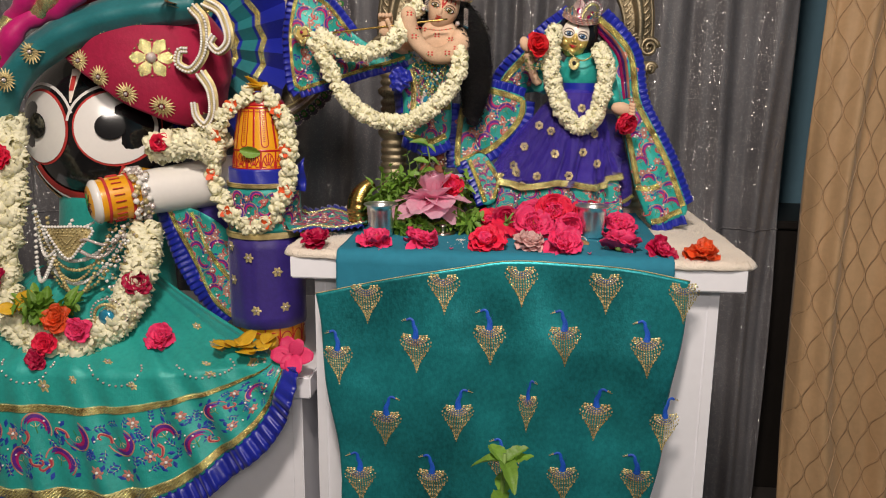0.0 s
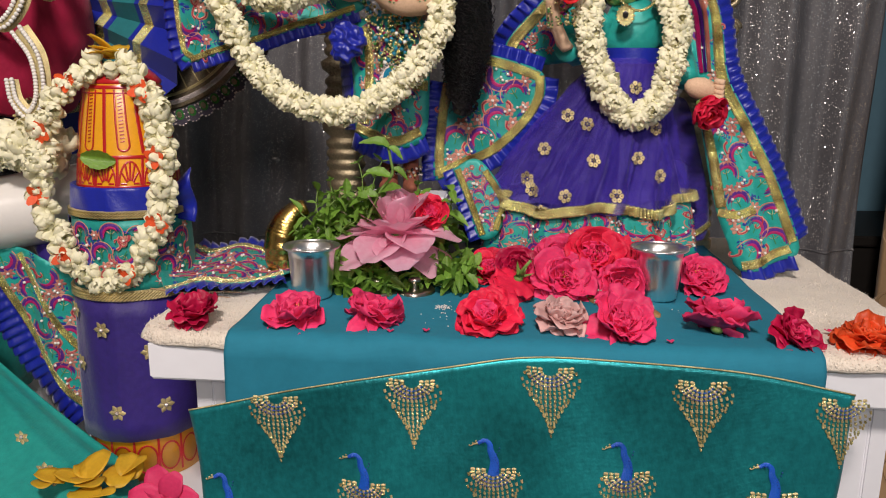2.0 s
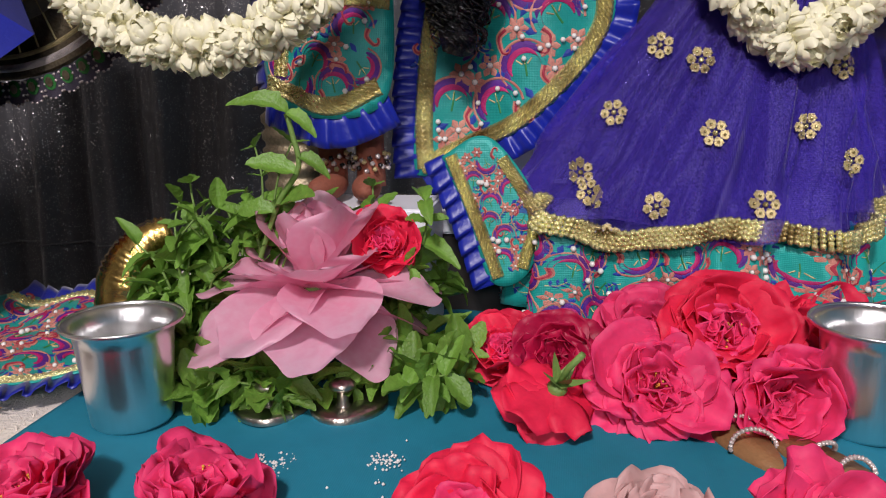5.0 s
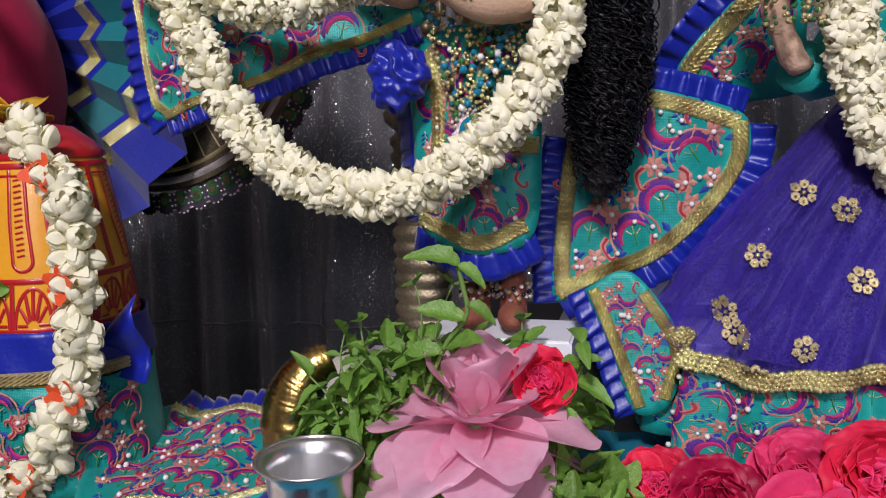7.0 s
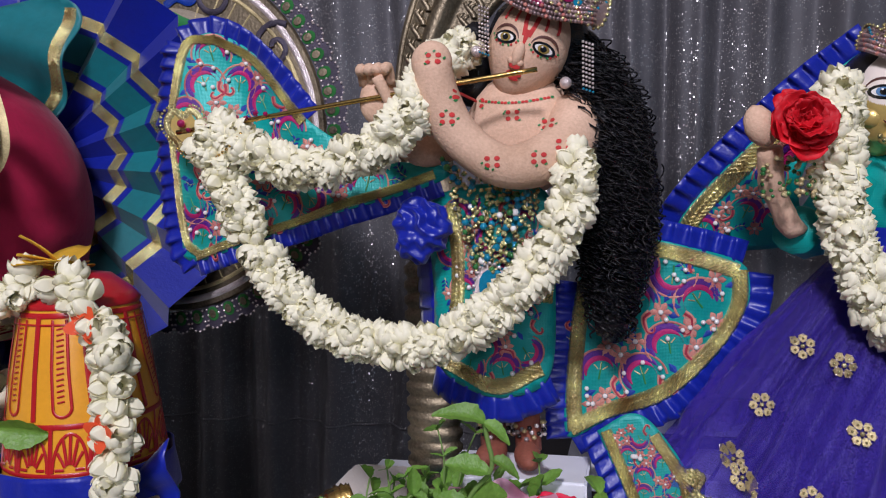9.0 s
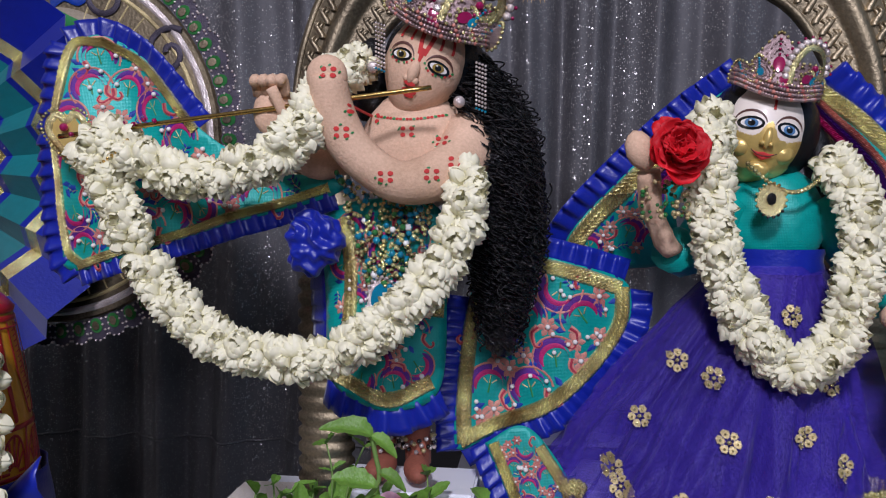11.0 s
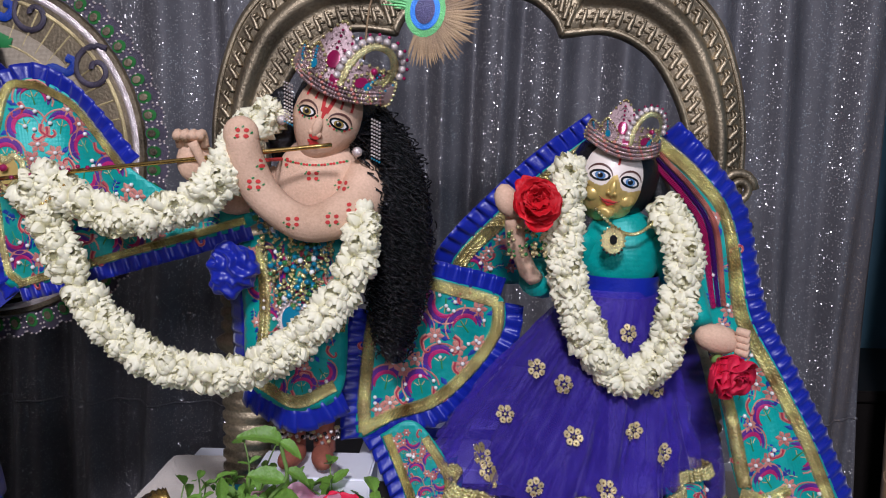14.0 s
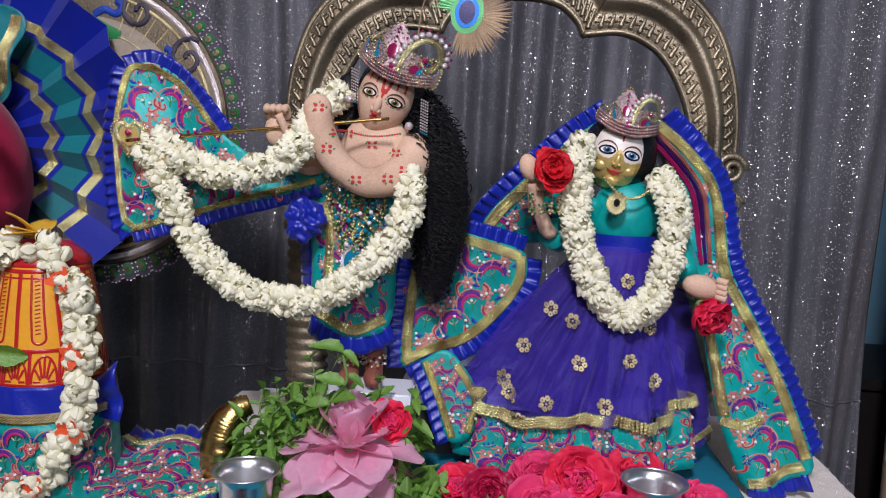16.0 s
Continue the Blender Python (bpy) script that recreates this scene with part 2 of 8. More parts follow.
WHITE_PAINT = material("white_laminate", (0.84, 0.85, 0.90), 0.35, 0, 0.05, 12, 0.05)
TOWEL = material("cream_terry", (0.80, 0.72, 0.62), 0.95, 0, 0.12, 60, 0.9, 420, sheen=0.4)
RUNNER = weave(material("teal_cotton", (0.003, 0.175, 0.265), 0.85, 0, 0.15, 20, 0.15), 0.0011, 0.1)
BROCADE = weave(material("teal_shot_silk", (0.002, 0.19, 0.21), 0.34, 0.6, 0.35, 40, 0.25, 300, sheen=0.15, stretch=(1, 1, 0.8), second=(0.006, 0.32, 0.35)), 0.0013, 0.1)
TURQ = weave(material("turquoise_silk", (0.006, 0.36, 0.32), 0.40, 0.12, 0.25, 30, 0.35, 110, sheen=0.1), 0.0012, 0.2)
BLUE_SATIN = material("royal_blue_satin", (0.008, 0.018, 0.30), 0.36, 0, 0.2, 40, 0.15, 300, sheen=0.2)
PURPLE = weave(material("violet_silk", (0.034, 0.016, 0.20), 0.55, 0, 0.3, 30, 0.2, 200, sheen=0.25), 0.0012, 0.2)
NET = sheer("violet_net", (0.10, 0.055, 0.52), 0.25)
LINING = weave(material("dark_violet_lining", (0.022, 0.011, 0.14), 0.5, 0, 0.35, 30, 0.3, 150, sheen=0.2), 0.0012, 0.2)
GOLD = material("gold_braid", (0.58, 0.37, 0.12), 0.26, 0.75, 0.5, 300, 0.5, 1400, second=(0.88, 0.66, 0.33))
DULL_GOLD = material("old_gold_thread", (0.46, 0.36, 0.17), 0.40, 0.4, 0.4, 200, 0.4, 1200, second=(0.6, 0.5, 0.25))
SILVER_STONE = material("rhinestone_silver", (0.72, 0.63, 0.60), 0.25, 0.5, 0.4, 300, 0.4, 1200)
PEARL = material("pearl", (0.82, 0.80, 0.76), 0.2, 0, 0.05, 100, 0.0, coat=0.6)
MAGENTA = material("magenta_thread", (0.45, 0.012, 0.14), 0.5, 0, 0.3, 200, 0.4, 1500)
CORAL = material("coral_thread", (0.55, 0.12, 0.12), 0.5, 0.1, 0.3, 250, 0.5, 1500, second=(0.62, 0.3, 0.22))
VIOLET_THREAD = material("violet_thread", (0.10, 0.015, 0.24), 0.5, 0, 0.3, 200, 0.4, 1500)
BLUE_THREAD = material("blue_thread", (0.008, 0.045, 0.34), 0.45, 0, 0.3, 200, 0.4, 1500)
RED_THREAD = material("red_thread", (0.42, 0.03, 0.06), 0.5, 0, 0.3, 200, 0.4, 1500)
PEACOCK_BLUE = material("peacock_blue_thread", (0.004, 0.09, 0.52), 0.4, 0, 0.3, 200, 0.4, 1500)
LEAF = material("tulsi_leaf", (0.20, 0.40, 0.055), 0.45, 0, 0.35, 60, 0.4, 350, spread=0.4, thin=0.28)
STEM = material("green_stem", (0.16, 0.27, 0.06), 0.6, 0, 0.25, 80, 0.3)
JASMINE = material("jasmine_petal", (0.93, 0.90, 0.66), 0.5, 0, 0.03, 60, 0.08, 300, spread=0.03, thin=0.16)
BUD_GREEN = material("pale_green_calyx", (0.50, 0.55, 0.24), 0.6, 0, 0.2, 80, 0.1)
ROSE_PINK = material("rose_pink_petal", (0.93, 0.050, 0.19), 0.62, 0, 0.14, 80, 0.28, 130, spread=0.15, thin=0.25)
ROSE_RED = material("rose_red_petal", (0.92, 0.02, 0.08), 0.62, 0, 0.14, 80, 0.28, 130, spread=0.15, thin=0.25)
ROSE_DEEP = material("rose_deep_red_petal", (0.82, 0.012, 0.022), 0.6, 0, 0.12, 60, 0.3, 160, spread=0.2, thin=0.35)
ROSE_DARK = material("rose_crimson_petal", (0.56, 0.008, 0.07), 0.5, 0, 0.10, 60, 0.3, 160, spread=0.25, thin=0.3)
ROSE_PALE = material("rose_blush_petal", (0.80, 0.52, 0.50), 0.5, 0, 0.10, 60, 0.3, 160, spread=0.2, thin=0.35)
ORANGE = material("orange_petal", (0.90, 0.12, 0.03), 0.5, 0, 0.10, 60, 0.2, 160, spread=0.2, thin=0.35)
YELLOW = material("yellow_petal", (0.93, 0.56, 0.04), 0.5, 0, 0.2, 60, 0.2, 160, spread=0.2, thin=0.35)
LOTUS = material("lotus_petal", (0.93, 0.36, 0.55), 0.40, 0, 0.06, 40, 0.1, 120, spread=0.10, thin=0.45, second=(0.95, 0.68, 0.78))
STAMEN = material("yellow_stamen", (0.70, 0.38, 0.05), 0.7, 0, 0.3, 200, 0.3)
ALUMINIUM = material("brushed_aluminium", (0.85, 0.85, 0.85), 0.30, 1.0, 0.06, 60, 0.08, 300, stretch=(1, 1, 0.1))
BRASS = material("polished_brass", (0.62, 0.42, 0.13), 0.25, 1.0, 0.2, 60, 0.2, 300)
ANTIQUE = material("antique_brass", (0.17, 0.14, 0.095), 0.46, 0.85, 0.5, 80, 0.35, 300, second=(0.31, 0.255, 0.165))
PEWTER = material("worn_silver", (0.50, 0.46, 0.40), 0.3, 1.0, 0.25, 90, 0.2, 300)
CROWN_BEAD = material("rose_silver_bead", (0.50, 0.36, 0.35), 0.28, 0.7, 0.4, 300, 0.3, 900, spread=0.5)
DARK_THREAD = material("dark_grey_thread", (0.06, 0.05, 0.075), 0.5, 0.2, 0.4, 300, 0.4, 1200)
ROSE_SILVER = material("rose_silver_setting", (0.36, 0.26, 0.26), 0.4, 0.6, 0.4, 300, 0.4, 900)
LEATHER = material("tan_leather", (0.30, 0.15, 0.06), 0.6, 0, 0.25, 80, 0.3)
CLAY = material("sandalwood_paste", (0.58, 0.37, 0.23), 0.88, 0, 0.2, 110, 0.3, 500, second=(0.66, 0.45, 0.31))
FACE_CREAM = material("cream_enamel", (0.85, 0.76, 0.66), 0.4, 0, 0.06, 60, 0.05, coat=0.3)
GILT = material("gilt_paint", (0.74, 0.54, 0.17), 0.32, 0.45, 0.2, 60, 0.1)
BLACK_ENAMEL = material("black_enamel", (0.008, 0.008, 0.009), 0.15, 0, 0.2, 30, 0.02, coat=0.8)
WHITE_ENAMEL = material("white_enamel", (0.80, 0.78, 0.75), 0.25, 0, 0.04, 30, 0.03, coat=0.5)
HENNA = material("henna_red_clay", (0.28, 0.085, 0.05), 0.75, 0, 0.3, 120, 0.3, 400)
RED_PAINT = material("matt_red_paint", (0.52, 0.035, 0.03), 0.8, 0, 0.25, 200, 0.15)
RED_ENAMEL = material("red_enamel", (0.45, 0.012, 0.015), 0.3, 0, 0.15, 60, 0.05, coat=0.4)
YELLOW_ENAMEL = material("yellow_enamel", (0.80, 0.36, 0.015), 0.3, 0, 0.12, 60, 0.05, coat=0.4)
GREEN_ENAMEL = material("green_enamel", (0.03, 0.22, 0.06), 0.4, 0, 0.2, 60, 0.05)
BROWN_LINE = material("brown_line_paint", (0.10, 0.04, 0.03), 0.5, 0, 0.2, 60, 0.0)
IRIS_BLUE = material("blue_glass_eye", (0.10, 0.22, 0.42), 0.15, 0, 0.3, 300, 0, coat=0.8)
IRIS_HAZEL = material("hazel_glass_eye", (0.28, 0.20, 0.05), 0.15, 0, 0.4, 300, 0, coat=0.8)
HAIR = material("black_wig_hair", (0.006, 0.006, 0.007), 0.24, 0, 0.3, 200, 0.4, 900)
CRIMSON_VELVET = material("crimson_velvet", (0.36, 0.004, 0.045), 0.75, 0, 0.25, 20, 0.35, 160, sheen=0.1)
DARK_TEAL_CLOTH = material("teal_satin", (0.008, 0.17, 0.19), 0.5, 0, 0.2, 30, 0.2, 120, sheen=0.2)
PINK_TWIST = material("pink_satin", (0.55, 0.01, 0.16), 0.45, 0, 0.2, 30, 0.2, 120, sheen=0.2)
CREAM_BROCADE = weave(material("cream_brocade", (0.38, 0.32, 0.23), 0.6, 0.1, 0.2, 40, 0.3, 200), 0.0015, 0.3)
RUBY = material("ruby_glass", (0.28, 0.005, 0.07), 0.12, 0.2, 0.3, 200, 0.0, coat=0.7)
SAPPHIRE = material("aqua_glass", (0.01, 0.22, 0.36), 0.12, 0.2, 0.3, 200, 0.0, coat=0.7)
EMERALD = material("green_glass", (0.04, 0.20, 0.05), 0.15, 0.2, 0.4, 200, 0.0, coat=0.7)
GLITTER = glitter("grey_glitter_cloth", (0.13, 0.127, 0.138), 290, 0.55)
BROWN_CLOTH = weave(material("tan_curtain_cloth", (0.64, 0.41, 0.22), 0.6, 0, 0.15, 14, 0.15, 120, sheen=0.2), 0.0015, 0.2)
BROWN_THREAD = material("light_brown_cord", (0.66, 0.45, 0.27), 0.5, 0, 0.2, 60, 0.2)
BROWN_SHADE = material("brown_cord_shade_and_twig", (0.40, 0.24, 0.125), 0.6, 0, 0.2, 60, 0.2)
BLUE_WALL = material("blue_wall_paint", (0.16, 0.33, 0.44), 0.7, 0, 0.08, 8, 0.1, 120)
PALE_WALL = material("pale_wall_paint", (0.55, 0.52, 0.48), 0.8, 0, 0.06, 8, 0.1, 120)
FLOOR_STONE = material("dark_floor_stone", (0.09, 0.08, 0.075), 0.4, 0, 0.25, 10, 0.05)
DARK_WOOD_AND_SHADE = material("dark_wood_and_shade", (0.02, 0.016, 0.014), 0.5, 0, 0.3, 20, 0.1)
FEATHER_BARB = material("feather_barb", (0.24, 0.14, 0.08), 0.5, 0.2, 0.4, 200, 0.3, 900, second=(0.26, 0.18, 0.09), spread=0.3)
FEATHER_GREEN = material("feather_green", (0.08, 0.30, 0.09), 0.35, 0.4, 0.3, 200, 0.2, 900)
FEATHER_BLUE = material("feather_blue", (0.01, 0.12, 0.42), 0.3, 0.4, 0.3, 200, 0.2, 900)
FEATHER_EYE = material("feather_dark_eye", (0.02, 0.015, 0.07), 0.3, 0.3, 0.3, 200, 0.2, 900)

# ---------------------------------------------------------------- room
TOP = 0.776          # height of the altar table's board
LOW = -0.45          # height of the floor


def structure(name, lo, hi, mat, label, bevel=0.0):
    bm = bmesh.new()
    box(bm, lo, hi, bevel)
    return tagged(part(name, bm, mat, smooth=False), label, name.split("_")[0], kind="structure")


structure("floor", (-2.6, -2.4, LOW - 0.1), (2.6, 3.6, LOW), FLOOR_STONE, "dark polished stone floor of the shrine room")
structure("ceiling", (-2.6, -2.4, 2.7), (2.6, 3.6, 2.8), PALE_WALL, "plain pale painted ceiling")
structure("wall_north", (-2.6, 3.4, LOW), (2.6, 3.6, 2.7), BLUE_WALL, "dull blue painted wall behind the curtains")
structure("wall_south", (-2.6, -2.4, LOW), (2.6, -2.2, 2.7), PALE_WALL, "plain pale painted wall")
structure("wall_west", (-2.6, -2.2, LOW), (-2.4, 3.4, 2.7), PALE_WALL, "plain pale painted side wall")
structure("wall_east", (2.4, -2.2, LOW), (2.6, 3.4, 2.7), BLUE_WALL, "dull blue painted side wall")

# dark cabinet behind the curtains' gap
cab = thing("side_cabinet", "low dark wooden cabinet in shade beside the wall", "cabinet", at=(1.55, 3.15, 0))
bm = bmesh.new()
box(bm, (-0.5, -0.22, LOW), (0.7, 0.22, 0.58), 0.006)
part("body", bm, DARK_WOOD_AND_SHADE, cab, smooth=False)
bm = bmesh.new()
box(bm, (-0.52, -0.24, 0.58), (0.72, 0.23, 0.61), 0.004)
part("top_board", bm, DARK_WOOD_AND_SHADE, cab, smooth=False)


# ---------------------------------------------------------------- curtains
def fold_depth(x, z, pitch, amp, seed):
    w = x / pitch + 0.6 * noise.noise((x * 3, z * 0.5, seed)) + 0.12 * math.sin(z * 2 + seed)
    return amp * (math.sin(w * math.tau) + 0.35 * math.sin(w * math.tau * 2.3 + seed)) * (0.75 + 0.4 * noise.noise((x * 5, z * 0.7, seed + 3)))


bm = bmesh.new()
grid(bm, lambda u, v: Vector((-1.75 + 2.835 * u, 2.64 + fold_depth(-1.75 + 2.835 * u, 2.9 * v - 0.4, 0.15, 0.030, 2.0), -0.42 + 2.96 * v)), 460, 42)
gl = thing("glitter_curtain", "grey sequinned curtain hanging in soft folds behind the altar", "curtain")
solid(part("cloth", bm, GLITTER, gl), 0.002)
bm = bmesh.new()
grid(bm, lambda u, v: Vector((-1.75 + 2.835 * u, 2.636 + fold_depth(-1.75 + 2.835 * u, 0.62 + 0.006 * v, 0.15, 0.030, 2.0) - 0.003 * math.sin(v * math.pi), 0.62 + 0.006 * v)), 460, 4)
part("hem_seam", bm, GLITTER, gl, "stitched fold seam across the curtain")
bm = bmesh.new()
tube(bm, [Vector((-2.4, 2.64, 2.56)), Vector((2.4, 2.64, 2.56))], 0.012, 10)
tagged(part("curtain_rod", bm, ANTIQUE), "thin metal rod that carries the curtains", "rod")

br = thing("brown_curtain", "tan curtain with a raised wavy ogee cord pattern in deep folds", "curtain")


def brown_point(u, v):
    x = 1.165 + 1.1 * u
    z = -0.42 + 2.95 * v
    return Vector((x - 0.02 * v, 2.58 + fold_depth(x, z, 0.19, 0.035, 7.0) + 0.05 * max(0, 0.02 - u) / 0.02, z))


bm = bmesh.new()
grid(bm, brown_point, 200, 40)
solid(part("cloth", bm, BROWN_CLOTH, br), 0.002)
# each cord runs twice: the darker copy paints shade beside the light one
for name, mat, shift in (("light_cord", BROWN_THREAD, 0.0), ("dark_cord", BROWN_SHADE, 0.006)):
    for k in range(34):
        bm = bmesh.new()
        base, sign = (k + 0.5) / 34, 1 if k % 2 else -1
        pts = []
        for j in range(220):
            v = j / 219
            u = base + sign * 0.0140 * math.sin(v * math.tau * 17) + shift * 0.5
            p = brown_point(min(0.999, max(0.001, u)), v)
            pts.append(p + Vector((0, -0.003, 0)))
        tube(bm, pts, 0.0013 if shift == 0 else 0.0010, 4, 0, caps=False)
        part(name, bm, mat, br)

# ---------------------------------------------------------------- altar table
tb = thing("altar_table", "white laminated altar table with an overhanging thick top board", "table", at=(0.228, 1.68, 0))
bm = bmesh.new()
box(bm, (-0.401, -0.315, TOP - 0.042), (0.401, 0.32, TOP), 0.003)
part("top_board", bm, WHITE_PAINT, tb, smooth=False)
for name, lo, hi in (("side_panel", (-0.366, -0.28, LOW), (-0.346, 0.30, TOP - 0.042)), ("side_panel", (0.346, -0.28, LOW), (0.366, 0.30, TOP - 0.042)),
                     ("front_panel", (-0.346, -0.279, LOW + 0.02), (0.346, -0.263, TOP - 0.043)), ("back_panel", (-0.346, 0.28, LOW + 0.02), (0.346, 0.296, TOP - 0.043))):
    bm = bmesh.new()
    box(bm, lo, hi, 0.002)
    part(name, bm, WHITE_PAINT, tb, smooth=False)

bn = thing("altar_bench", "lower white laminated altar bench beside the table", "bench", at=(-0.72, 1.70, 0))
bm = bmesh.new()
box(bm, (-0.58, -0.29, 0.482), (0.566, 0.30, 0.526), 0.003)
part("top_board", bm, WHITE_PAINT, bn, smooth=False)
for name, lo, hi in (("side_panel", (-0.55, -0.26, LOW), (-0.53, 0.28, 0.482)), ("side_panel", (0.52, -0.26, LOW), (0.54, 0.28, 0.482)), ("front_panel", (-0.53, -0.255, LOW + 0.02), (0.52, -0.24, 0.481))):
    bm = bmesh.new()
    box(bm, lo, hi, 0.002)
    part(name, bm, WHITE_PAINT, bn, smooth=False)


# towel over the table top, with a soft rolled edge and short pile
def towel_point(u, v):
    x, y = -0.195 + 0.85 * u, 1.358 + 0.594 * v
    z = TOP + 0.0115 + 0.002 * noise.noise((x * 9, y * 9, 1)) + 0.0015 * noise.noise((x * 60, y * 60, 4))
    e = min(u * 0.85, (1 - u) * 0.85, v * 0.60, (1 - v) * 0.60)
    for xc, sg in ((0.655 - 0.06, 1), (-0.195 + 0.05, -1)):      # rounded front corners
        rr = 0.06 if sg > 0 else 0.05
        dx, dy = (x - xc) * sg / rr, (1.358 + rr - y) / rr
        if dx > 0 and dy > 0:
            k = max(dx, dy) / math.hypot(dx, dy)
            x, y = xc + sg * dx * k * rr, 1.358 + rr - dy * k * rr
    if e < 0.014:
        z -= 0.012 * (1 - e / 0.014) ** 2
    x += 0.004 * noise.noise((y * 14, 2, 0)) * (1 if u in (0, 1) else 0)
    if v < 0.02:
        y += 0.005 * noise.noise((x * 10, 5, 0))
    return Vector((x, y, z))


bm = bmesh.new()
grid(bm, towel_point, 150, 100)
tw = thing("towel", "cream terry towel spread over the white table top", "towel")
solid(part("cloth", bm, TOWEL, tw), 0.008, -1)
bm = bmesh.new()
rnd = random.Random(5)
for k in range(5200):
    side = rnd.random()
    u, v = (rnd.choice((rnd.uniform(0, 0.14), rnd.uniform(0.82, 1))), rnd.random() ** 2) if side < 0.75 else (rnd.random(), rnd.uniform(0, 0.02))
    p = towel_point(u, v)
    d = Vector((rnd.uniform(-1, 1), rnd.uniform(-1, 1), 1.2)).normalized() * rnd.uniform(0.0015, 0.004)
    s = Vector((d.y, -d.x, 0)).normalized() * 0.0005
    bm.faces.new([bm.verts.new(q) for q in (p - s, p + s, p + d + s * 0.3)])
tagged(part("pile", bm, TOWEL, tw), kind="stuff")


# plain teal runner: lies on the towel and turns down over the front edge
def runner_point(u, v):
    x = -0.083 + 0.585 * u
    s = 0.62 * v - 0.075                    # length past the front edge is negative
    wave = 0.0016 * noise.noise((x * 16, s * 10, 9)) + 0.0009 * noise.noise((x * 50, s * 14, 4)) + 0.0022 * math.sin(x * 40 + s * 9) * noise.noise((x * 4, s * 4, 2))
    if s >= 0:
        y, z = 1.350 + s, TOP + 0.0172 + wave
        if s < 0.016:
            z -= 0.006 * (1 - s / 0.016) ** 2
    else:
        y, z = 1.345 - 0.002 * math.sin(x * 60) * (-s / 0.06) + wave, TOP + 0.0112 + s
        k = min(1, -s / 0.012)
        y = 1.350 * (1 - k) + y * k
    return Vector((x + 0.05 * max(0, s - 0.1) * (u - 0.5) * 0.3, y, z))


bm = bmesh.new()
grid(bm, runner_point, 150, 130)
rn = thing("table_runner", "plain teal cotton runner laid over the table and its front edge", "runner")
solid(part("cloth", bm, RUNNER, rn), 0.0012)


# ---------------------------------------------------------------- fabric with trim, ruffle and embroidery
from mathutils.geometry import delaunay_2d_cdt, intersect_point_tri_2d


def inside(poly, x, z):
    hit = False
    for (ax, az), (bx, bz) in zip(poly, poly[1:] + poly[:1]):
        if (az > z) != (bz > z) and x < (bx - ax) * (z - az) / (bz - az) + ax:
            hit = not hit
    return hit


def edge_gap(poly, x, z):
    best = 9.0
    for (ax, az), (bx, bz) in zip(poly, poly[1:] + poly[:1]):
        dx, dz = bx - ax, bz - az
        t = max(0, min(1, ((x - ax) * dx + (z - az) * dz) / max(1e-12, dx * dx + dz * dz)))
        best = min(best, math.hypot(x - ax - t * dx, z - az - t * dz))
    return best


def stroke(bm, pts, width, place, mat, lift=0.0008, rise=0.0008):
    """A raised thread or paint line: pts in the cloth's plane, width a number or fn."""
    wid = width if callable(width) else (lambda u: width)
    n, rows = len(pts) - 1, []
    for i, p in enumerate(pts):
        a, b = pts[max(0, i - 1)], pts[min(n, i + 1)]
        dx, dz = b[0] - a[0], b[1] - a[1]
        l = math.hypot(dx, dz) or 1
        nx, nz, w = -dz / l, dx / l, max(0.00012, wid(i / n)) / 2
        rows.append([bm.verts.new(place(p[0] + nx * w * k, p[1] + nz * w * k, lift + rise * (1 - k * k))) for k in (-1, 0, 1)])
    for a, b in zip(rows, rows[1:]):
        for k in (0, 1):
            bm.faces.new((a[k], a[k + 1], b[k + 1], b[k])).material_index = mat


def arc(cx, cz, r, a0, a1, n=12, squash=1.0, ang=0.0):
    out = []
    for i in range(n + 1):
        a = radians(a0 + (a1 - a0) * i / n)
        x, z = r * math.cos(a), r * squash * math.sin(a)
        out.append((cx + x * math.cos(ang) - z * math.sin(ang), cz + x * math.sin(ang) + z * math.cos(ang)))
    return out


EMB = [MAGENTA, VIOLET_THREAD, CORAL, BLUE_THREAD, RED_THREAD, PEARL, DULL_GOLD, GREEN_ENAMEL]


def paisley(bm, place, cx, cz, s, ang, flip):
    def loc(pts):
        return [(cx + (x * flip * math.cos(ang) - z * math.sin(ang)) * s, cz + (x * flip * math.sin(ang) + z * math.cos(ang)) * s) for x, z in pts]
    hump = lambda w: (lambda u: w * s * math.sin(min(1, u * 1.15 + 0.03) * math.pi) ** 0.6)
    stroke(bm, loc(arc(0, 0, 0.80, 215, -10, 14)), hump(0.42), place, 1, 0.0006)
    stroke(bm, loc(arc(0, 0, 0.62, 205, 0, 14)), hump(0.26), place, 0, 0.0010)
    stroke(bm, loc(arc(0, 0, 1.02, 215, -5, 16)), 0.10 * s, place, 2, 0.0008)
    stroke(bm, loc([(0, -0.35), (0.02, 0.05), (0, 0.42)]), 0.08 * s, place, 7, 0.0008)
    for a in (35, 90, 145):
        stroke(bm, loc([(0.12 * math.cos(radians(a)), 0.1), (0.38 * math.cos(radians(a)), 0.1 + 0.34 * math.sin(radians(a)))]), 0.06 * s, place, 6, 0.0009)
    tail = [(0.75, -0.1), (0.62, -0.45), (0.80, -0.75), (1.05, -0.95), (1.25, -0.80), (1.18, -0.6)]
    stroke(bm, loc([(p.x, p.y) for p in spline([Vector((x, z, 0)) for x, z in tail], 12)]), lambda u: s * (0.30 - 0.16 * u), place, 2, 0.0007)
    stroke(bm, loc([(p.x, p.y) for p in spline([Vector((x, z, 0)) for x, z in tail], 12)]), lambda u: s * (0.12 - 0.06 * u), place, 4, 0.0014)


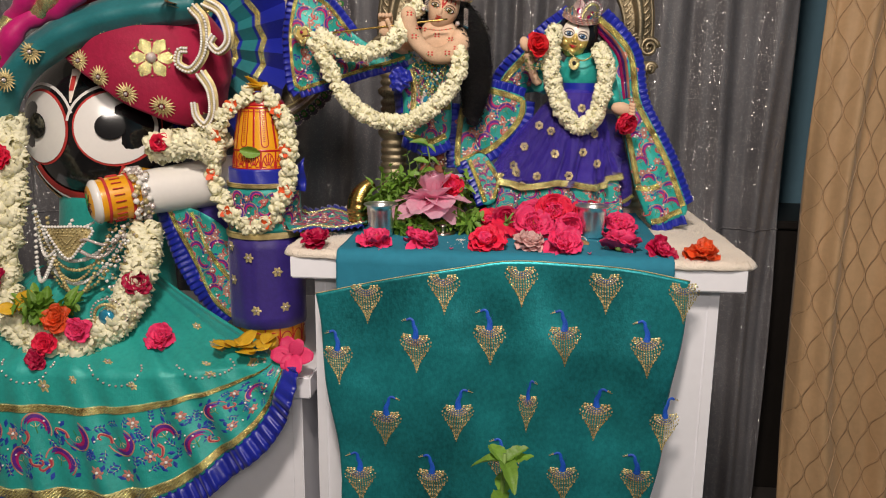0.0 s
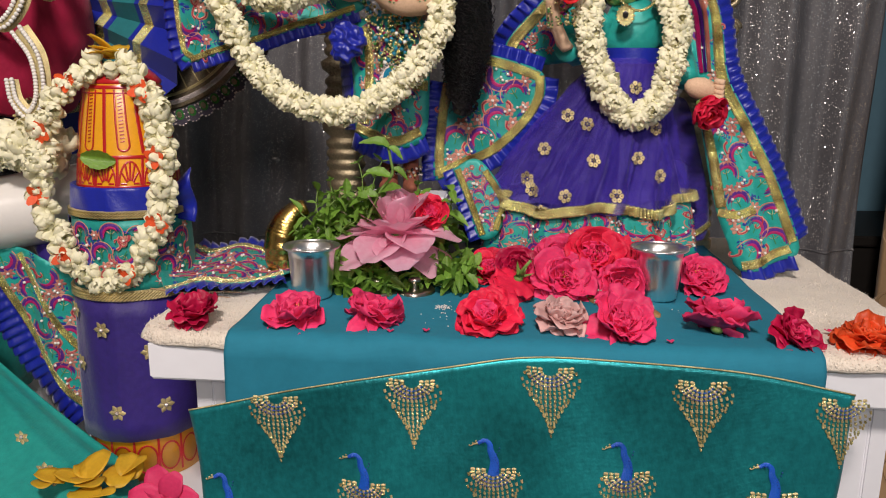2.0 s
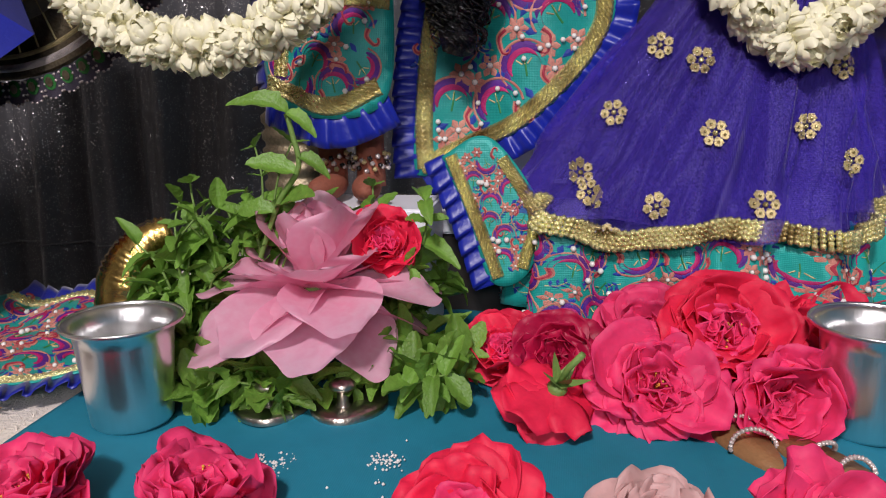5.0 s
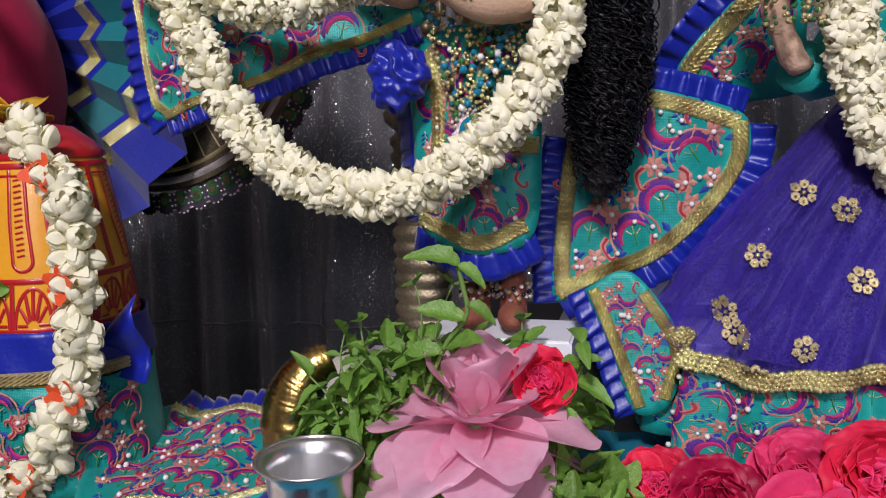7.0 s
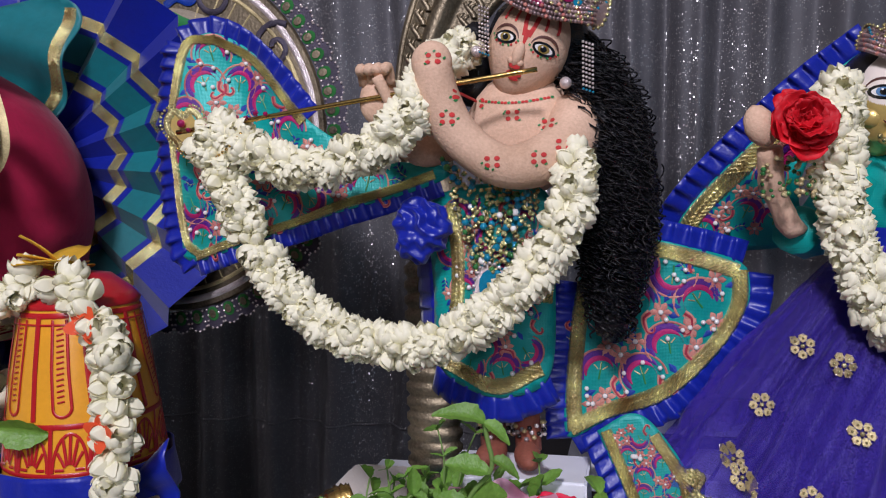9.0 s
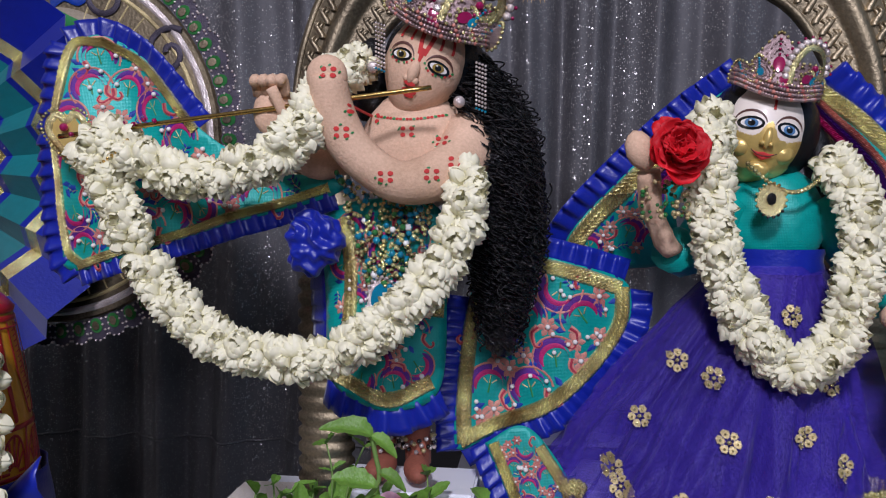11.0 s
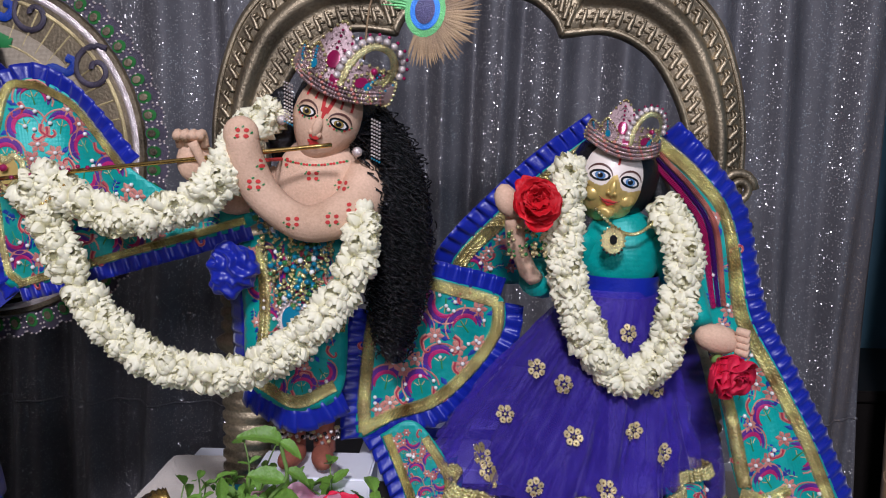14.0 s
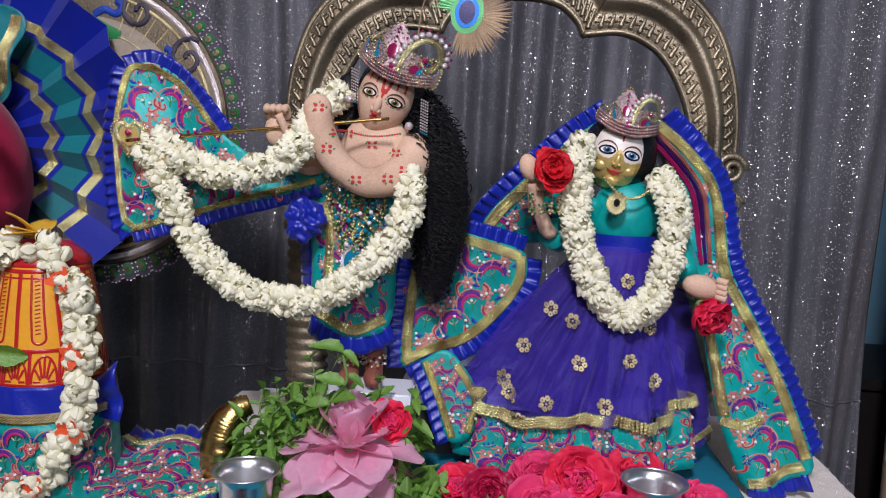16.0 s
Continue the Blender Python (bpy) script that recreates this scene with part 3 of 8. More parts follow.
def bloom(bm, place, cx, cz, s, petal, heart, n=6):
    for k in range(n):
        a = math.tau * k / n
        stroke(bm, [(cx + s * 0.25 * math.cos(a), cz + s * 0.25 * math.sin(a)), (cx + s * 0.65 * math.cos(a), cz + s * 0.65 * math.sin(a)), (cx + s * math.cos(a), cz + s * math.sin(a))],
               lambda u: s * 0.62 * math.sin((0.15 + 0.8 * u) * math.pi) + 0.0002, place, petal, 0.0006, 0.0012)
    bead(bm, place(cx, cz, 0.0016), s * 0.28, heart)


def sprig(bm, place, cx, cz, s, ang, n=3):
    tip = (cx + s * math.cos(ang), cz + s * math.sin(ang))
    bend = (cx + s * 0.5 * math.cos(ang) - s * 0.15 * math.sin(ang), cz + s * 0.5 * math.sin(ang) + s * 0.15 * math.cos(ang))
    stroke(bm, [(cx, cz), bend, tip], 0.0009, place, 6, 0.0006)
    for k in range(n):
        u = (k + 0.6) / n
        px, pz = cx + (tip[0] - cx) * u, cz + (tip[1] - cz) * u
        for side in (1, -1):
            a = ang + side * 0.9
            l = s * 0.42
            stroke(bm, [(px, pz), (px + l * 0.5 * math.cos(a), pz + l * 0.5 * math.sin(a)), (px + l * math.cos(a), pz + l * math.sin(a))],
                   lambda u: l * 0.5 * math.sin((0.08 + 0.9 * u) * math.pi), place, 3, 0.0006)


def embroider(parent, poly, place, seed, margin=0.016, big=0.017, pearls=26, room=0.84):
    """Scatters paisleys, then flowers, sprigs and pearls over what is left."""
    rnd = random.Random(seed)
    xs, zs = [p[0] for p in poly], [p[1] for p in poly]
    taken = []
    bm = bmesh.new()
    for kind, size, tries in (("paisley", big, 900), ("bloom", big * 0.40, 700), ("sprig", big * 0.42, 1500), ("leaf", big * 0.24, 1800), ("pearl", 0.0032, pearls * 12)):
        count = 0
        for _ in range(tries):
            x, z = rnd.uniform(min(xs), max(xs)), rnd.uniform(min(zs), max(zs))
            if not inside(poly, x, z) or edge_gap(poly, x, z) < margin + size * (0.45 if kind != "pearl" else 1):
                continue
            if kind != "pearl" and any(math.hypot(x - a, z - b) < (size + r) * 0.80 * (room if kind in ("paisley", "bloom") else 0.84) for a, b, r in taken):
                continue
            if kind == "paisley":
                paisley(bm, place, x, z, size * 0.85, rnd.uniform(-0.6, 0.6) + rnd.choice((0, 0, math.pi)), rnd.choice((1, -1)))
            elif kind == "bloom":
                bloom(bm, place, x, z, size, 2, 5)
            elif kind == "sprig":
                sprig(bm, place, x - size * 0.5, z, size * 1.5, rnd.uniform(0, math.tau))
            elif kind == "leaf":
                a = rnd.uniform(0, math.tau)
                stroke(bm, [(x - size * math.cos(a), z - size * math.sin(a)), (x, z), (x + size * math.cos(a), z + size * math.sin(a))], lambda u: size * 1.1 * math.sin((0.08 + 0.9 * u) * math.pi), place, 3, 0.0006)
            else:
                if count >= pearls:
                    break
                bead(bm, place(x, z, 0.0022), 0.0023, 5)
            count += 1
            if kind != "pearl":
                taken.append((x, z, size))
    return part("embroidery", bm, EMB, parent, "magenta, violet and blue thread motifs with pearls")


def outward(pts, poly):
    """Unit normals of an edge line that point out of the polygon."""
    out = []
    n = len(pts) - 1
    for i in range(n + 1):
        a, b = pts[max(0, i - 1)], pts[min(n, i + 1)]
        dx, dz = b[0] - a[0], b[1] - a[1]
        l = math.hypot(dx, dz) or 1
        out.append((-dz / l, dx / l))
    m = n // 2
    x, z = pts[m][0] + out[m][0] * 0.004, pts[m][1] + out[m][1] * 0.004
    return [(-a, -b) for a, b in out] if inside(poly, x, z) else out


def braid(parent, line, poly, place, width, mat=GOLD, step=0.0022, shift=0.0):
    """Gold trim: rows of raised knots along the inside of an edge."""
    n = max(8, int(run_length([Vector((x, z, 0)) for x, z in line]) / step))
    pts = [(p.x, p.y) for p in spline([Vector((x, z, 0)) for x, z in line], n)]
    nor = outward(pts, poly)
    bm = bmesh.new()
    rows, across = [], 9
    for i, (p, q) in enumerate(zip(pts, nor)):
        row = []
        for k in range(across):
            u = k / (across - 1)
            h = 0.0010 + 0.0013 * abs(math.sin(u * math.pi * 3)) + (0.0016 if (i + k) % 2 else 0)
            if k in (0, across - 1):
                h = 0.0002
            row.append(bm.verts.new(place(p[0] - q[0] * (u * width + shift), p[1] - q[1] * (u * width + shift), h)))
        rows.append(row)
    for a, b in zip(rows, rows[1:]):
        for k in range(across - 1):
            bm.faces.new((a[k], a[k + 1], b[k + 1], b[k]))
    return part("gold_braid", bm, mat, parent, "knotted gold braid trim", smooth=False)


def ruffle(parent, line, poly, place, width, mat=BLUE_SATIN, pitch=0.0125, seed=0, amp=0.0045):
    """Knife-pleated frill along the outside of an edge."""
    length = run_length([Vector((x, z, 0)) for x, z in line])
    per = 6
    n = max(12, int(length / pitch) * per)
    pts = [(p.x, p.y) for p in spline([Vector((x, z, 0)) for x, z in line], n)]
    nor = outward(pts, poly)
    rnd = random.Random(seed)
    sizes = [rnd.uniform(0.8, 1.2) for _ in range(n // per + 2)]
    bm = bmesh.new()
    rows = []
    shape = [0.0, 0.5, 0.95, 1.0, 0.25, -0.15]
    for i, (p, q) in enumerate(zip(pts, nor)):
        s = sizes[i // per]
        h = shape[i % per] * amp * s
        row = []
        for k in range(5):
            u = k / 4
            w = -0.004 + (width * (0.92 + 0.10 * s) + 0.004) * u
            lean = 0.0025 * (s - 1) * u + (0.0035 * u if i % per in (2, 3) else 0)
            row.append(bm.verts.new(place(p[0] + q[0] * w - q[1] * lean, p[1] + q[1] * w + q[0] * lean, -0.0012 + h * (0.25 + 0.75 * u))))
        rows.append(row)
    for a, b in zip(rows, rows[1:]):
        for k in range(4):
            bm.faces.new((a[k], a[k + 1], b[k + 1], b[k]))
    return solid(part("ruffle", bm, mat, parent, "pleated royal blue satin ruffle"), 0.0008)


def cloth_sheet(parent, poly, place, mat, step=0.006, name="cloth"):
    xs, zs = [p[0] for p in poly], [p[1] for p in poly]
    pts = [Vector(p) for p in poly]
    nx, nz = int((max(xs) - min(xs)) / step) + 1, int((max(zs) - min(zs)) / step) + 1
    for i in range(nx):
        for j in range(nz):
            x, z = min(xs) + step * (i + 0.5 * (j % 2)), min(zs) + step * j
            if inside(poly, x, z) and edge_gap(poly, x, z) > step * 0.4:
                pts.append(Vector((x, z)))
    verts, _, faces, *_ = delaunay_2d_cdt(pts, [], [list(range(len(poly)))], 1, 1e-6)
    bm = bmesh.new()
    made = [bm.verts.new(place(v.x, v.y, 0)) for v in verts]
    for f in faces:
        bm.faces.new([made[k] for k in f])
    bmesh.ops.recalc_face_normals(bm, faces=bm.faces)
    return solid(part(name, bm, mat, parent), 0.0012, 0)


def closed(points, n=90):
    p = [Vector((x, z, 0)) for x, z in points]
    return [(q.x, q.y) for q in spline(p + [p[0]], n)[:-1]]


def front(depth):
    """Places cloth points at a depth, lifted towards the viewer."""
    return lambda x, z, h: Vector((x, depth(x, z) - h, z))


def panel(name, label, category, outline, depth, edges, seed, frills, mat=TURQ, trim=0.011, frill=0.02, big=0.017, pearls=26, smooth=True):
    root = thing(name, label, category)
    poly = closed(outline) if smooth else [tuple(p) for p in outline]
    place = front(depth)
    cloth_sheet(root, poly, place, mat)
    if big:
        embroider(root, poly, place, seed, trim * 0.85, big, pearls)
    for e in edges:
        braid(root, e, poly, place, trim)
    for k, e in enumerate(frills):
        ruffle(root, e, poly, place, frill, seed=seed + k)
    return root


# ---------------------------------------------------------------- flowers
def blossom_mesh(name, seed):
    """A half-opened bud: two rings of rounded petals that wrap each other."""
    rnd = random.Random(seed)
    bm = bmesh.new()
    for ring, (count, r0, long, opening, half) in enumerate(((4, 0.0090, 0.0142, 0.0018, 0.82), (4, 0.0084, 0.0164, -0.0004, 0.90))):
        for k in range(count):
            mid = math.tau * (k + 0.5 * ring + rnd.uniform(-0.12, 0.12)) / count
            r, l, o = r0 * rnd.uniform(0.9, 1.1), long * rnd.uniform(0.88, 1.1), opening * rnd.uniform(0.2, 1.8)
            skew = rnd.uniform(-0.12, 0.12)

            def fn(u, v, mid=mid, r=r, l=l, o=o, skew=skew):
                x = (u - 0.5) * 2
                a = mid + skew * v + x * half * (1 - 0.42 * v ** 6)
                q = r * math.sin((0.12 + 0.74 * v) * math.pi) ** 0.7 + o * v * v + 0.0007 * (1 - x * x) + 0.0006 * u
                return Vector((q * math.cos(a), q * math.sin(a), l * v * (1 - 0.24 * x * x * v) - 0.001))
            grid(bm, fn, 4, 5)
    lathe(bm, [(0.0002, -0.005), (0.0024, -0.003), (0.0034, 0.001), (0.0030, 0.004)], 6, 1)
    return mesh_of(name, bm, [JASMINE, BUD_GREEN])


def bud_mesh(name, fat):
    bm = bmesh.new()
    lathe(bm, [(0.0004, -0.004), (0.003, -0.002), (0.0052 * fat, 0.003), (0.0056 * fat, 0.007), (0.004, 0.011), (0.0012, 0.0135), (0.0001, 0.014)], 8, 0)
    for k in range(3):
        a = math.tau * k / 3
        turn = Matrix.Rotation(a, 3, "Z")
        grid(bm, lambda u, v: turn @ Vector((0.0054 * fat * math.sin((0.25 + 0.62 * v) * math.pi) + 0.0007, (u - 0.5) * 0.0085 * math.sin((0.1 + 0.85 * v) * math.pi), 0.001 + 0.0125 * v)), 3, 4)
    return mesh_of(name, bm, [JASMINE, BUD_GREEN])


BLOSSOMS = [blossom_mesh("blossom", k) for k in range(5)]
BUDS = [bud_mesh("bud", 1.0), bud_mesh("bud", 0.85)]


def garland(name, label, path, radius, count, seed, per=5, buds=0.15, scale=1.0, accents=0):
    """White blossoms packed round a thread, each one facing outwards."""
    rnd = random.Random(seed)
    root = thing(name, label, "garland")
    rings = max(3, count // per)
    pts = spline(path, rings)
    bm = bmesh.new()
    tube(bm, spline(path, 60), radius * 0.5, 8, 0)
    part("thread", bm, JASMINE, root, "pale green threaded stalks")
    for i in range(rings):
        d = (pts[i + 1] - pts[i]).normalized()
        side = d.cross(Vector((0, 1, 0))).normalized()
        up = side.cross(d)
        for k in range(per):
            a = (k + 0.25 + 0.5 * (i % 2) + rnd.uniform(-0.25, 0.25)) / per * math.pi * 1.3 - 0.15 * math.pi
            o = (side * math.cos(a) + up * (-1 if up.y > 0 else 1) * math.sin(a)).normalized()
            p = pts[i].lerp(pts[i + 1], rnd.random()) + o * radius * rnd.uniform(0.22, 0.42)
            q = (o + d * rnd.uniform(-0.5, 0.5) + Vector((rnd.uniform(-0.2, 0.2), 0, rnd.uniform(-0.25, 0.15)))).to_track_quat("Z", "Y")
            s = scale * rnd.uniform(0.85, 1.2)
            me = rnd.choice(BUDS) if rnd.random() < buds else rnd.choice(BLOSSOMS)
            alike("bud" if me in BUDS else "blossom", me, root, Matrix.LocRotScale(p, q, (s, s, s)))
    for k in range(accents):
        p = pts[int((k + 0.5) * rings / accents)] + Vector((rnd.uniform(-0.5, 0.5) * radius, -radius * 0.95, rnd.uniform(-0.4, 0.4) * radius))
        bm = bmesh.new()
        for j in range(5):
            turn = Matrix.Rotation(math.tau * j / 5 + rnd.random(), 3, "Y") @ Matrix.Rotation(rnd.uniform(-0.5, 0.3), 3, "X")
            grid(bm, lambda u, v: p + turn @ Vector(((u - 0.5) * 0.011 * math.sin((0.15 + 0.75 * v) * math.pi), -0.004 * v, 0.014 * v)), 2, 4)
        part("orange_flower", bm, ORANGE, root, "small torn orange flower")
    return root


def rose(label, at, r, mats, seed, tip=(0, 0, 0), openness=1.0, heart=True, group="loose roses on the table", name="rose", sepals=False):
    """An opened rose: rings of ruffled, cupped petals round a centre, +z its face."""
    rnd = random.Random(seed)
    root = thing(name, label, "flower", group)
    root.matrix_world = pose(*at, *tip)
    layers = ((8, 1.36, 1.0, 0.0), (9, 1.18, 0.95, 0.05), (9, 0.98, 0.80, 0.08), (8, 0.72, 0.60, 0.10), (6, 0.42, 0.40, 0.12))
    for ring, (count, tilt, size, high) in enumerate(layers):
        bm = bmesh.new()
        for k in range(count):
            a = math.tau * (k + 0.5 * (ring % 2) + rnd.uniform(-0.22, 0.22)) / count
            t = tilt * openness * rnd.uniform(0.70, 1.22)
            l, w = r * size * rnd.uniform(0.68, 1.14), r * size * rnd.uniform(0.36, 0.58)
            turn = Matrix.Rotation(a, 3, "Z") @ Matrix.Rotation(t, 3, "Y")
            ph, notch = rnd.uniform(0, 9), rnd.uniform(0.0, 0.25)
            curl = rnd.uniform(-0.30, 0.22)

            def fn(u, v, turn=turn, l=l, w=w, ph=ph, notch=notch, curl=curl, high=high):
                x = (u - 0.5) * 2
                wide = w * (0.25 + 0.75 * math.sin(min(1, v * 0.8 + 0.08) * math.pi / 1.25) ** 0.8)
                length = l * v * (1 - 0.22 * x * x * v - notch * 0.35 * math.exp(-(x * 4) ** 2) * v)
                cup = 0.20 * l * (x * x) * (1 - 0.4 * v) - curl * l * v * v
                cup += 0.070 * r * v * math.sin(x * 5.0 + ph) + 0.10 * r * noise.noise((x * 2.6 + ph, v * 3.8, ph)) * (0.3 + v)
                return turn @ Vector((-cup, x * wide, length)) + Vector((0, 0, high * r * 0.9 + 0.10 * r))
            grid(bm, fn, 8, 8, 0 if ring < 3 or len(mats) == 1 else 1)
        solid(part("petal_ring", bm, mats, root), 0.0004)
    if heart:
        bm = bmesh.new()
        for k in range(34):
            a, q = rnd.uniform(0, math.tau), rnd.uniform(0, 0.16) * r
            p = Vector((q * math.cos(a), q * math.sin(a), 0.22 * r))
            e = p + Vector((math.cos(a) * q * 0.9, math.sin(a) * q * 0.9, rnd.uniform(0.14, 0.3) * r))
            tube(bm, [p, p.lerp(e, 0.5), e], 0.0004, 3, 0)
            ball(bm, e, 0.0008, 0, 1)
        part("stamens", bm, STAMEN, root, "yellow stamens")
    bm = bmesh.new()
    lathe(bm, [(0.0005, -0.02 * r), (0.10 * r, 0.0), (0.16 * r, 0.06 * r), (0.12 * r, 0.2 * r)], 10, 0)
    if sepals:
        tube(bm, [Vector((0, 0, 0.02 * r)), Vector((0.03 * r, 0, -0.35 * r)), Vector((0.12 * r, 0.05 * r, -0.7 * r))], 0.055 * r, 6, 0)
        for k in range(5):
            turn = Matrix.Rotation(math.tau * k / 5, 3, "Z") @ Matrix.Rotation(2.1 + 0.3 * (k % 2), 3, "Y")
            grid(bm, lambda u, v: turn @ Vector((0.05 * r * v * v, (u - 0.5) * 0.24 * r * (1 - v) ** 0.6, 0.5 * r * v)), 2, 4)
    part("calyx", bm, STEM, root, "green calyx")
    return root


# ---------------------------------------------------------------- brass arch behind the dolls
AX, AY = 0.2115, 1.86
ar = thing("prabhavali_arch", "antique brass trefoil arch with embossed leaf scrolls behind the dolls", "arch")
INNER = [(0.240, 0.87), (0.240, 1.05), (0.243, 1.16), (0.242, 1.222), (0.224, 1.273), (0.193, 1.316), (0.147, 1.338), (0.094, 1.334)]
OUTER = [(0.308, 0.87), (0.308, 1.05), (0.310, 1.16), (0.309, 1.235), (0.297, 1.30), (0.270, 1.36), (0.215, 1.41), (0.150, 1.428)]
LOBE_IN = [(0.094, 1.334), (0.085, 1.352), (0.062, 1.372), (0.030, 1.380), (0.0, 1.381)]
LOBE_OUT = [(0.150, 1.428), (0.135, 1.447), (0.100, 1.470), (0.050, 1.482), (0.0, 1.485)]


def arch_point(sgn, seg, s, u, h):
    a, b = seg
    i, o = a[s], b[s]
    p = i.lerp(o, u)
    return Vector((AX + sgn * p.x, AY - h, p.y))


SIDE = ([Vector((x, z, 0)) for x, z in INNER], [Vector((x, z, 0)) for x, z in OUTER])
PROFILE = [(0.0, 0.0), (0.02, 0.008), (0.05, 0.010), (0.07, 0.006), (0.10, 0.007), (0.30, 0.009), (0.36, 0.008), (0.40, 0.012), (0.46, 0.020), (0.53, 0.023), (0.60, 0.019), (0.65, 0.011), (0.68, 0.010), (0.86, 0.011), (0.89, 0.009), (0.92, 0.012), (0.95, 0.010), (1.0, 0.002), (1.0, -0.012)]
for sgn in (1, -1):
    for nm, inner, outer, n in (("side_arm", INNER[2:], OUTER[2:], 64), ("top_lobe", LOBE_IN, LOBE_OUT, 40)):
        seg = (spline([Vector((x, z, 0)) for x, z in inner], n), spline([Vector((x, z, 0)) for x, z in outer], n))
        bm = bmesh.new()
        grid(bm, lambda u, v: arch_point(sgn, seg, round(v * n), *PROFILE[round(u * (len(PROFILE) - 1))]), len(PROFILE) - 1, n)
        bmesh.ops.recalc_face_normals(bm, faces=bm.faces)
        arm = part(nm, bm, ANTIQUE, ar)
        solid(arm, 0.003)
        # rim beads and embossed scroll leaves
        bm = bmesh.new()
        for k in range(n * 3):
            f = k / (n * 3) * n
            i = int(f)
            for u, hh, rr in ((0.905, 0.0115, 0.0017), (0.075, 0.0085, 0.0013)):
                p = arch_point(sgn, seg, i, u, hh).lerp(arch_point(sgn, seg, min(n, i + 1), u, hh), f - i)
                bead(bm, p, rr, 0, 5)
        tagged(part("beading", bm, ANTIQUE, arm, "row of tiny beads along the rim"), kind="stuff")
        bm = bmesh.new()
        step = 3
        for i in range(0, n - step, step):
            for lo, hi, hh in ((0.69, 0.865, 0.0115), (0.11, 0.33, 0.009)):
                pts = []
                for k in range(13):
                    w = k / 12
                    uu = lo + (hi - lo) * (0.5 - 0.46 * math.cos(w * math.pi * 1.25))
                    f = i + step * (0.95 * w if w < 0.8 else 0.95 * 0.8 + 0.5 * (0.8 - w))
                    j = int(f)
                    pts.append(arch_point(sgn, seg, j, uu, hh).lerp(arch_point(sgn, seg, min(n, j + 1), uu, hh), f - j))
                tube(bm, pts, lambda u: 0.0040 - 0.0016 * u, 6, 0)
                for w in (0.3, 0.6):
                    tube(bm, [arch_point(sgn, seg, i + 1, lo + (hi - lo) * w, hh), arch_point(sgn, seg, i + 2, lo + (hi - lo) * (w + 0.2), hh + 0.002), arch_point(sgn, seg, i + 3, lo + (hi - lo) * (w + 0.1), hh)], 0.0018, 5, 0)
        tagged(part("leaf_scroll", bm, ANTIQUE, arm, "embossed leaf scrolls"), kind="stuff")
    # turned column below the arm
    bm = bmesh.new()
    prof = [(0.034, 0.775), (0.034, 0.80), (0.030, 0.803)]
    z = 0.803
    while z < 1.10:
        prof += [(0.028, z), (0.0315, z + 0.004), (0.0315, z + 0.010), (0.028, z + 0.013)]
        z += 0.0165
        if abs(z - 0.95) < 0.009 or abs(z - 1.05) < 0.009:
            prof += [(0.024, z), (0.036, z + 0.010), (0.038, z + 0.020), (0.026, z + 0.028)]
            z += 0.030
    prof += [(0.036, z), (0.040, z + 0.012), (0.030, z + 0.025)]
    lathe(bm, prof, 20, 0, Matrix.Translation((AX + sgn * 0.274, AY, 0)) @ Matrix.Diagonal((1, 0.55, 1, 1)))
    part("column", bm, ANTIQUE, ar, "ringed brass column")
    # scroll capitals at the springing
    bm = bmesh.new()
    for cx, cz, r in ((0.300, 1.165, 0.021), (0.272, 1.178, 0.017), (0.306, 1.12, 0.012), (0.258, 1.15, 0.012)):
        pts = [Vector((AX + sgn * (cx + r * (1 - 0.72 * k / 22) * math.cos(k * 0.46)), AY - 0.012 - 0.012 * k / 22, cz + r * (1 - 0.72 * k / 22) * math.sin(k * 0.46))) for k in range(23)]
        tube(bm, pts, lambda u: 0.0058 - 0.002 * u, 8, 0)
        ball(bm, pts[-1], 0.006, 0, 2)
    part("scroll_capital", bm, ANTIQUE, ar, "curled brass scroll")
bm = bmesh.new()
for sgn in (1, -1):
    pts = [Vector((AX + sgn * (0.020 + 0.017 * (1 - 0.7 * k / 20) * math.cos(k * 0.5)), AY - 0.018 - 0.01 * k / 20, 1.396 + 0.017 * (1 - 0.7 * k / 20) * math.sin(k * 0.5))) for k in range(21)]
    tube(bm, pts, 0.005, 8, 0)
ball(bm, (AX, AY - 0.02, 1.41), 0.012, 0, 2)
part("crest", bm, ANTIQUE, ar, "curled brass crest")

# ---------------------------------------------------------------- white stand under the dolls
st = thing("doll_stand", "low white stand with a blue cloth edge under the two dolls", "stand")
# the base below the top board is coloured dark to stand for shade
for nm, lo, hi, mat in (("top_board", (0.09, 1.715, 0.858), (0.30, 1.935, 0.874), WHITE_PAINT), ("blue_cloth", (0.10, 1.80, 0.874), (0.46, 1.93, 0.888), BLUE_SATIN), ("back_step", (0.12, 1.795, 0.888), (0.46, 1.935, 0.925), WHITE_PAINT), ("base_board", (0.0, 1.72, 0.788), (0.46, 1.92, 0.858), DARK_WOOD_AND_SHADE), ("foot_block", (0.0, 1.645, 0.788), (0.115, 1.712, 0.8905), WHITE_PAINT)):
    bm = bmesh.new()
    box(bm, lo, hi, 0.002)
    part(nm, bm, mat, st, smooth=False)

# ---------------------------------------------------------------- flute doll
HEAD_K = pose(0.071, 1.674, 1.232, 6, 22, 2)
HEAD_R = pose(0.340, 1.694, 1.179, 3, 13, -3)


def face_map(m, rx, ry, rz):
    def place(x, z, h):
        k = max(0.05, 1 - (x / rx) ** 2 - (z / rz) ** 2)
        return m @ Vector((x, -ry * math.sqrt(k) - h, z))
    return place


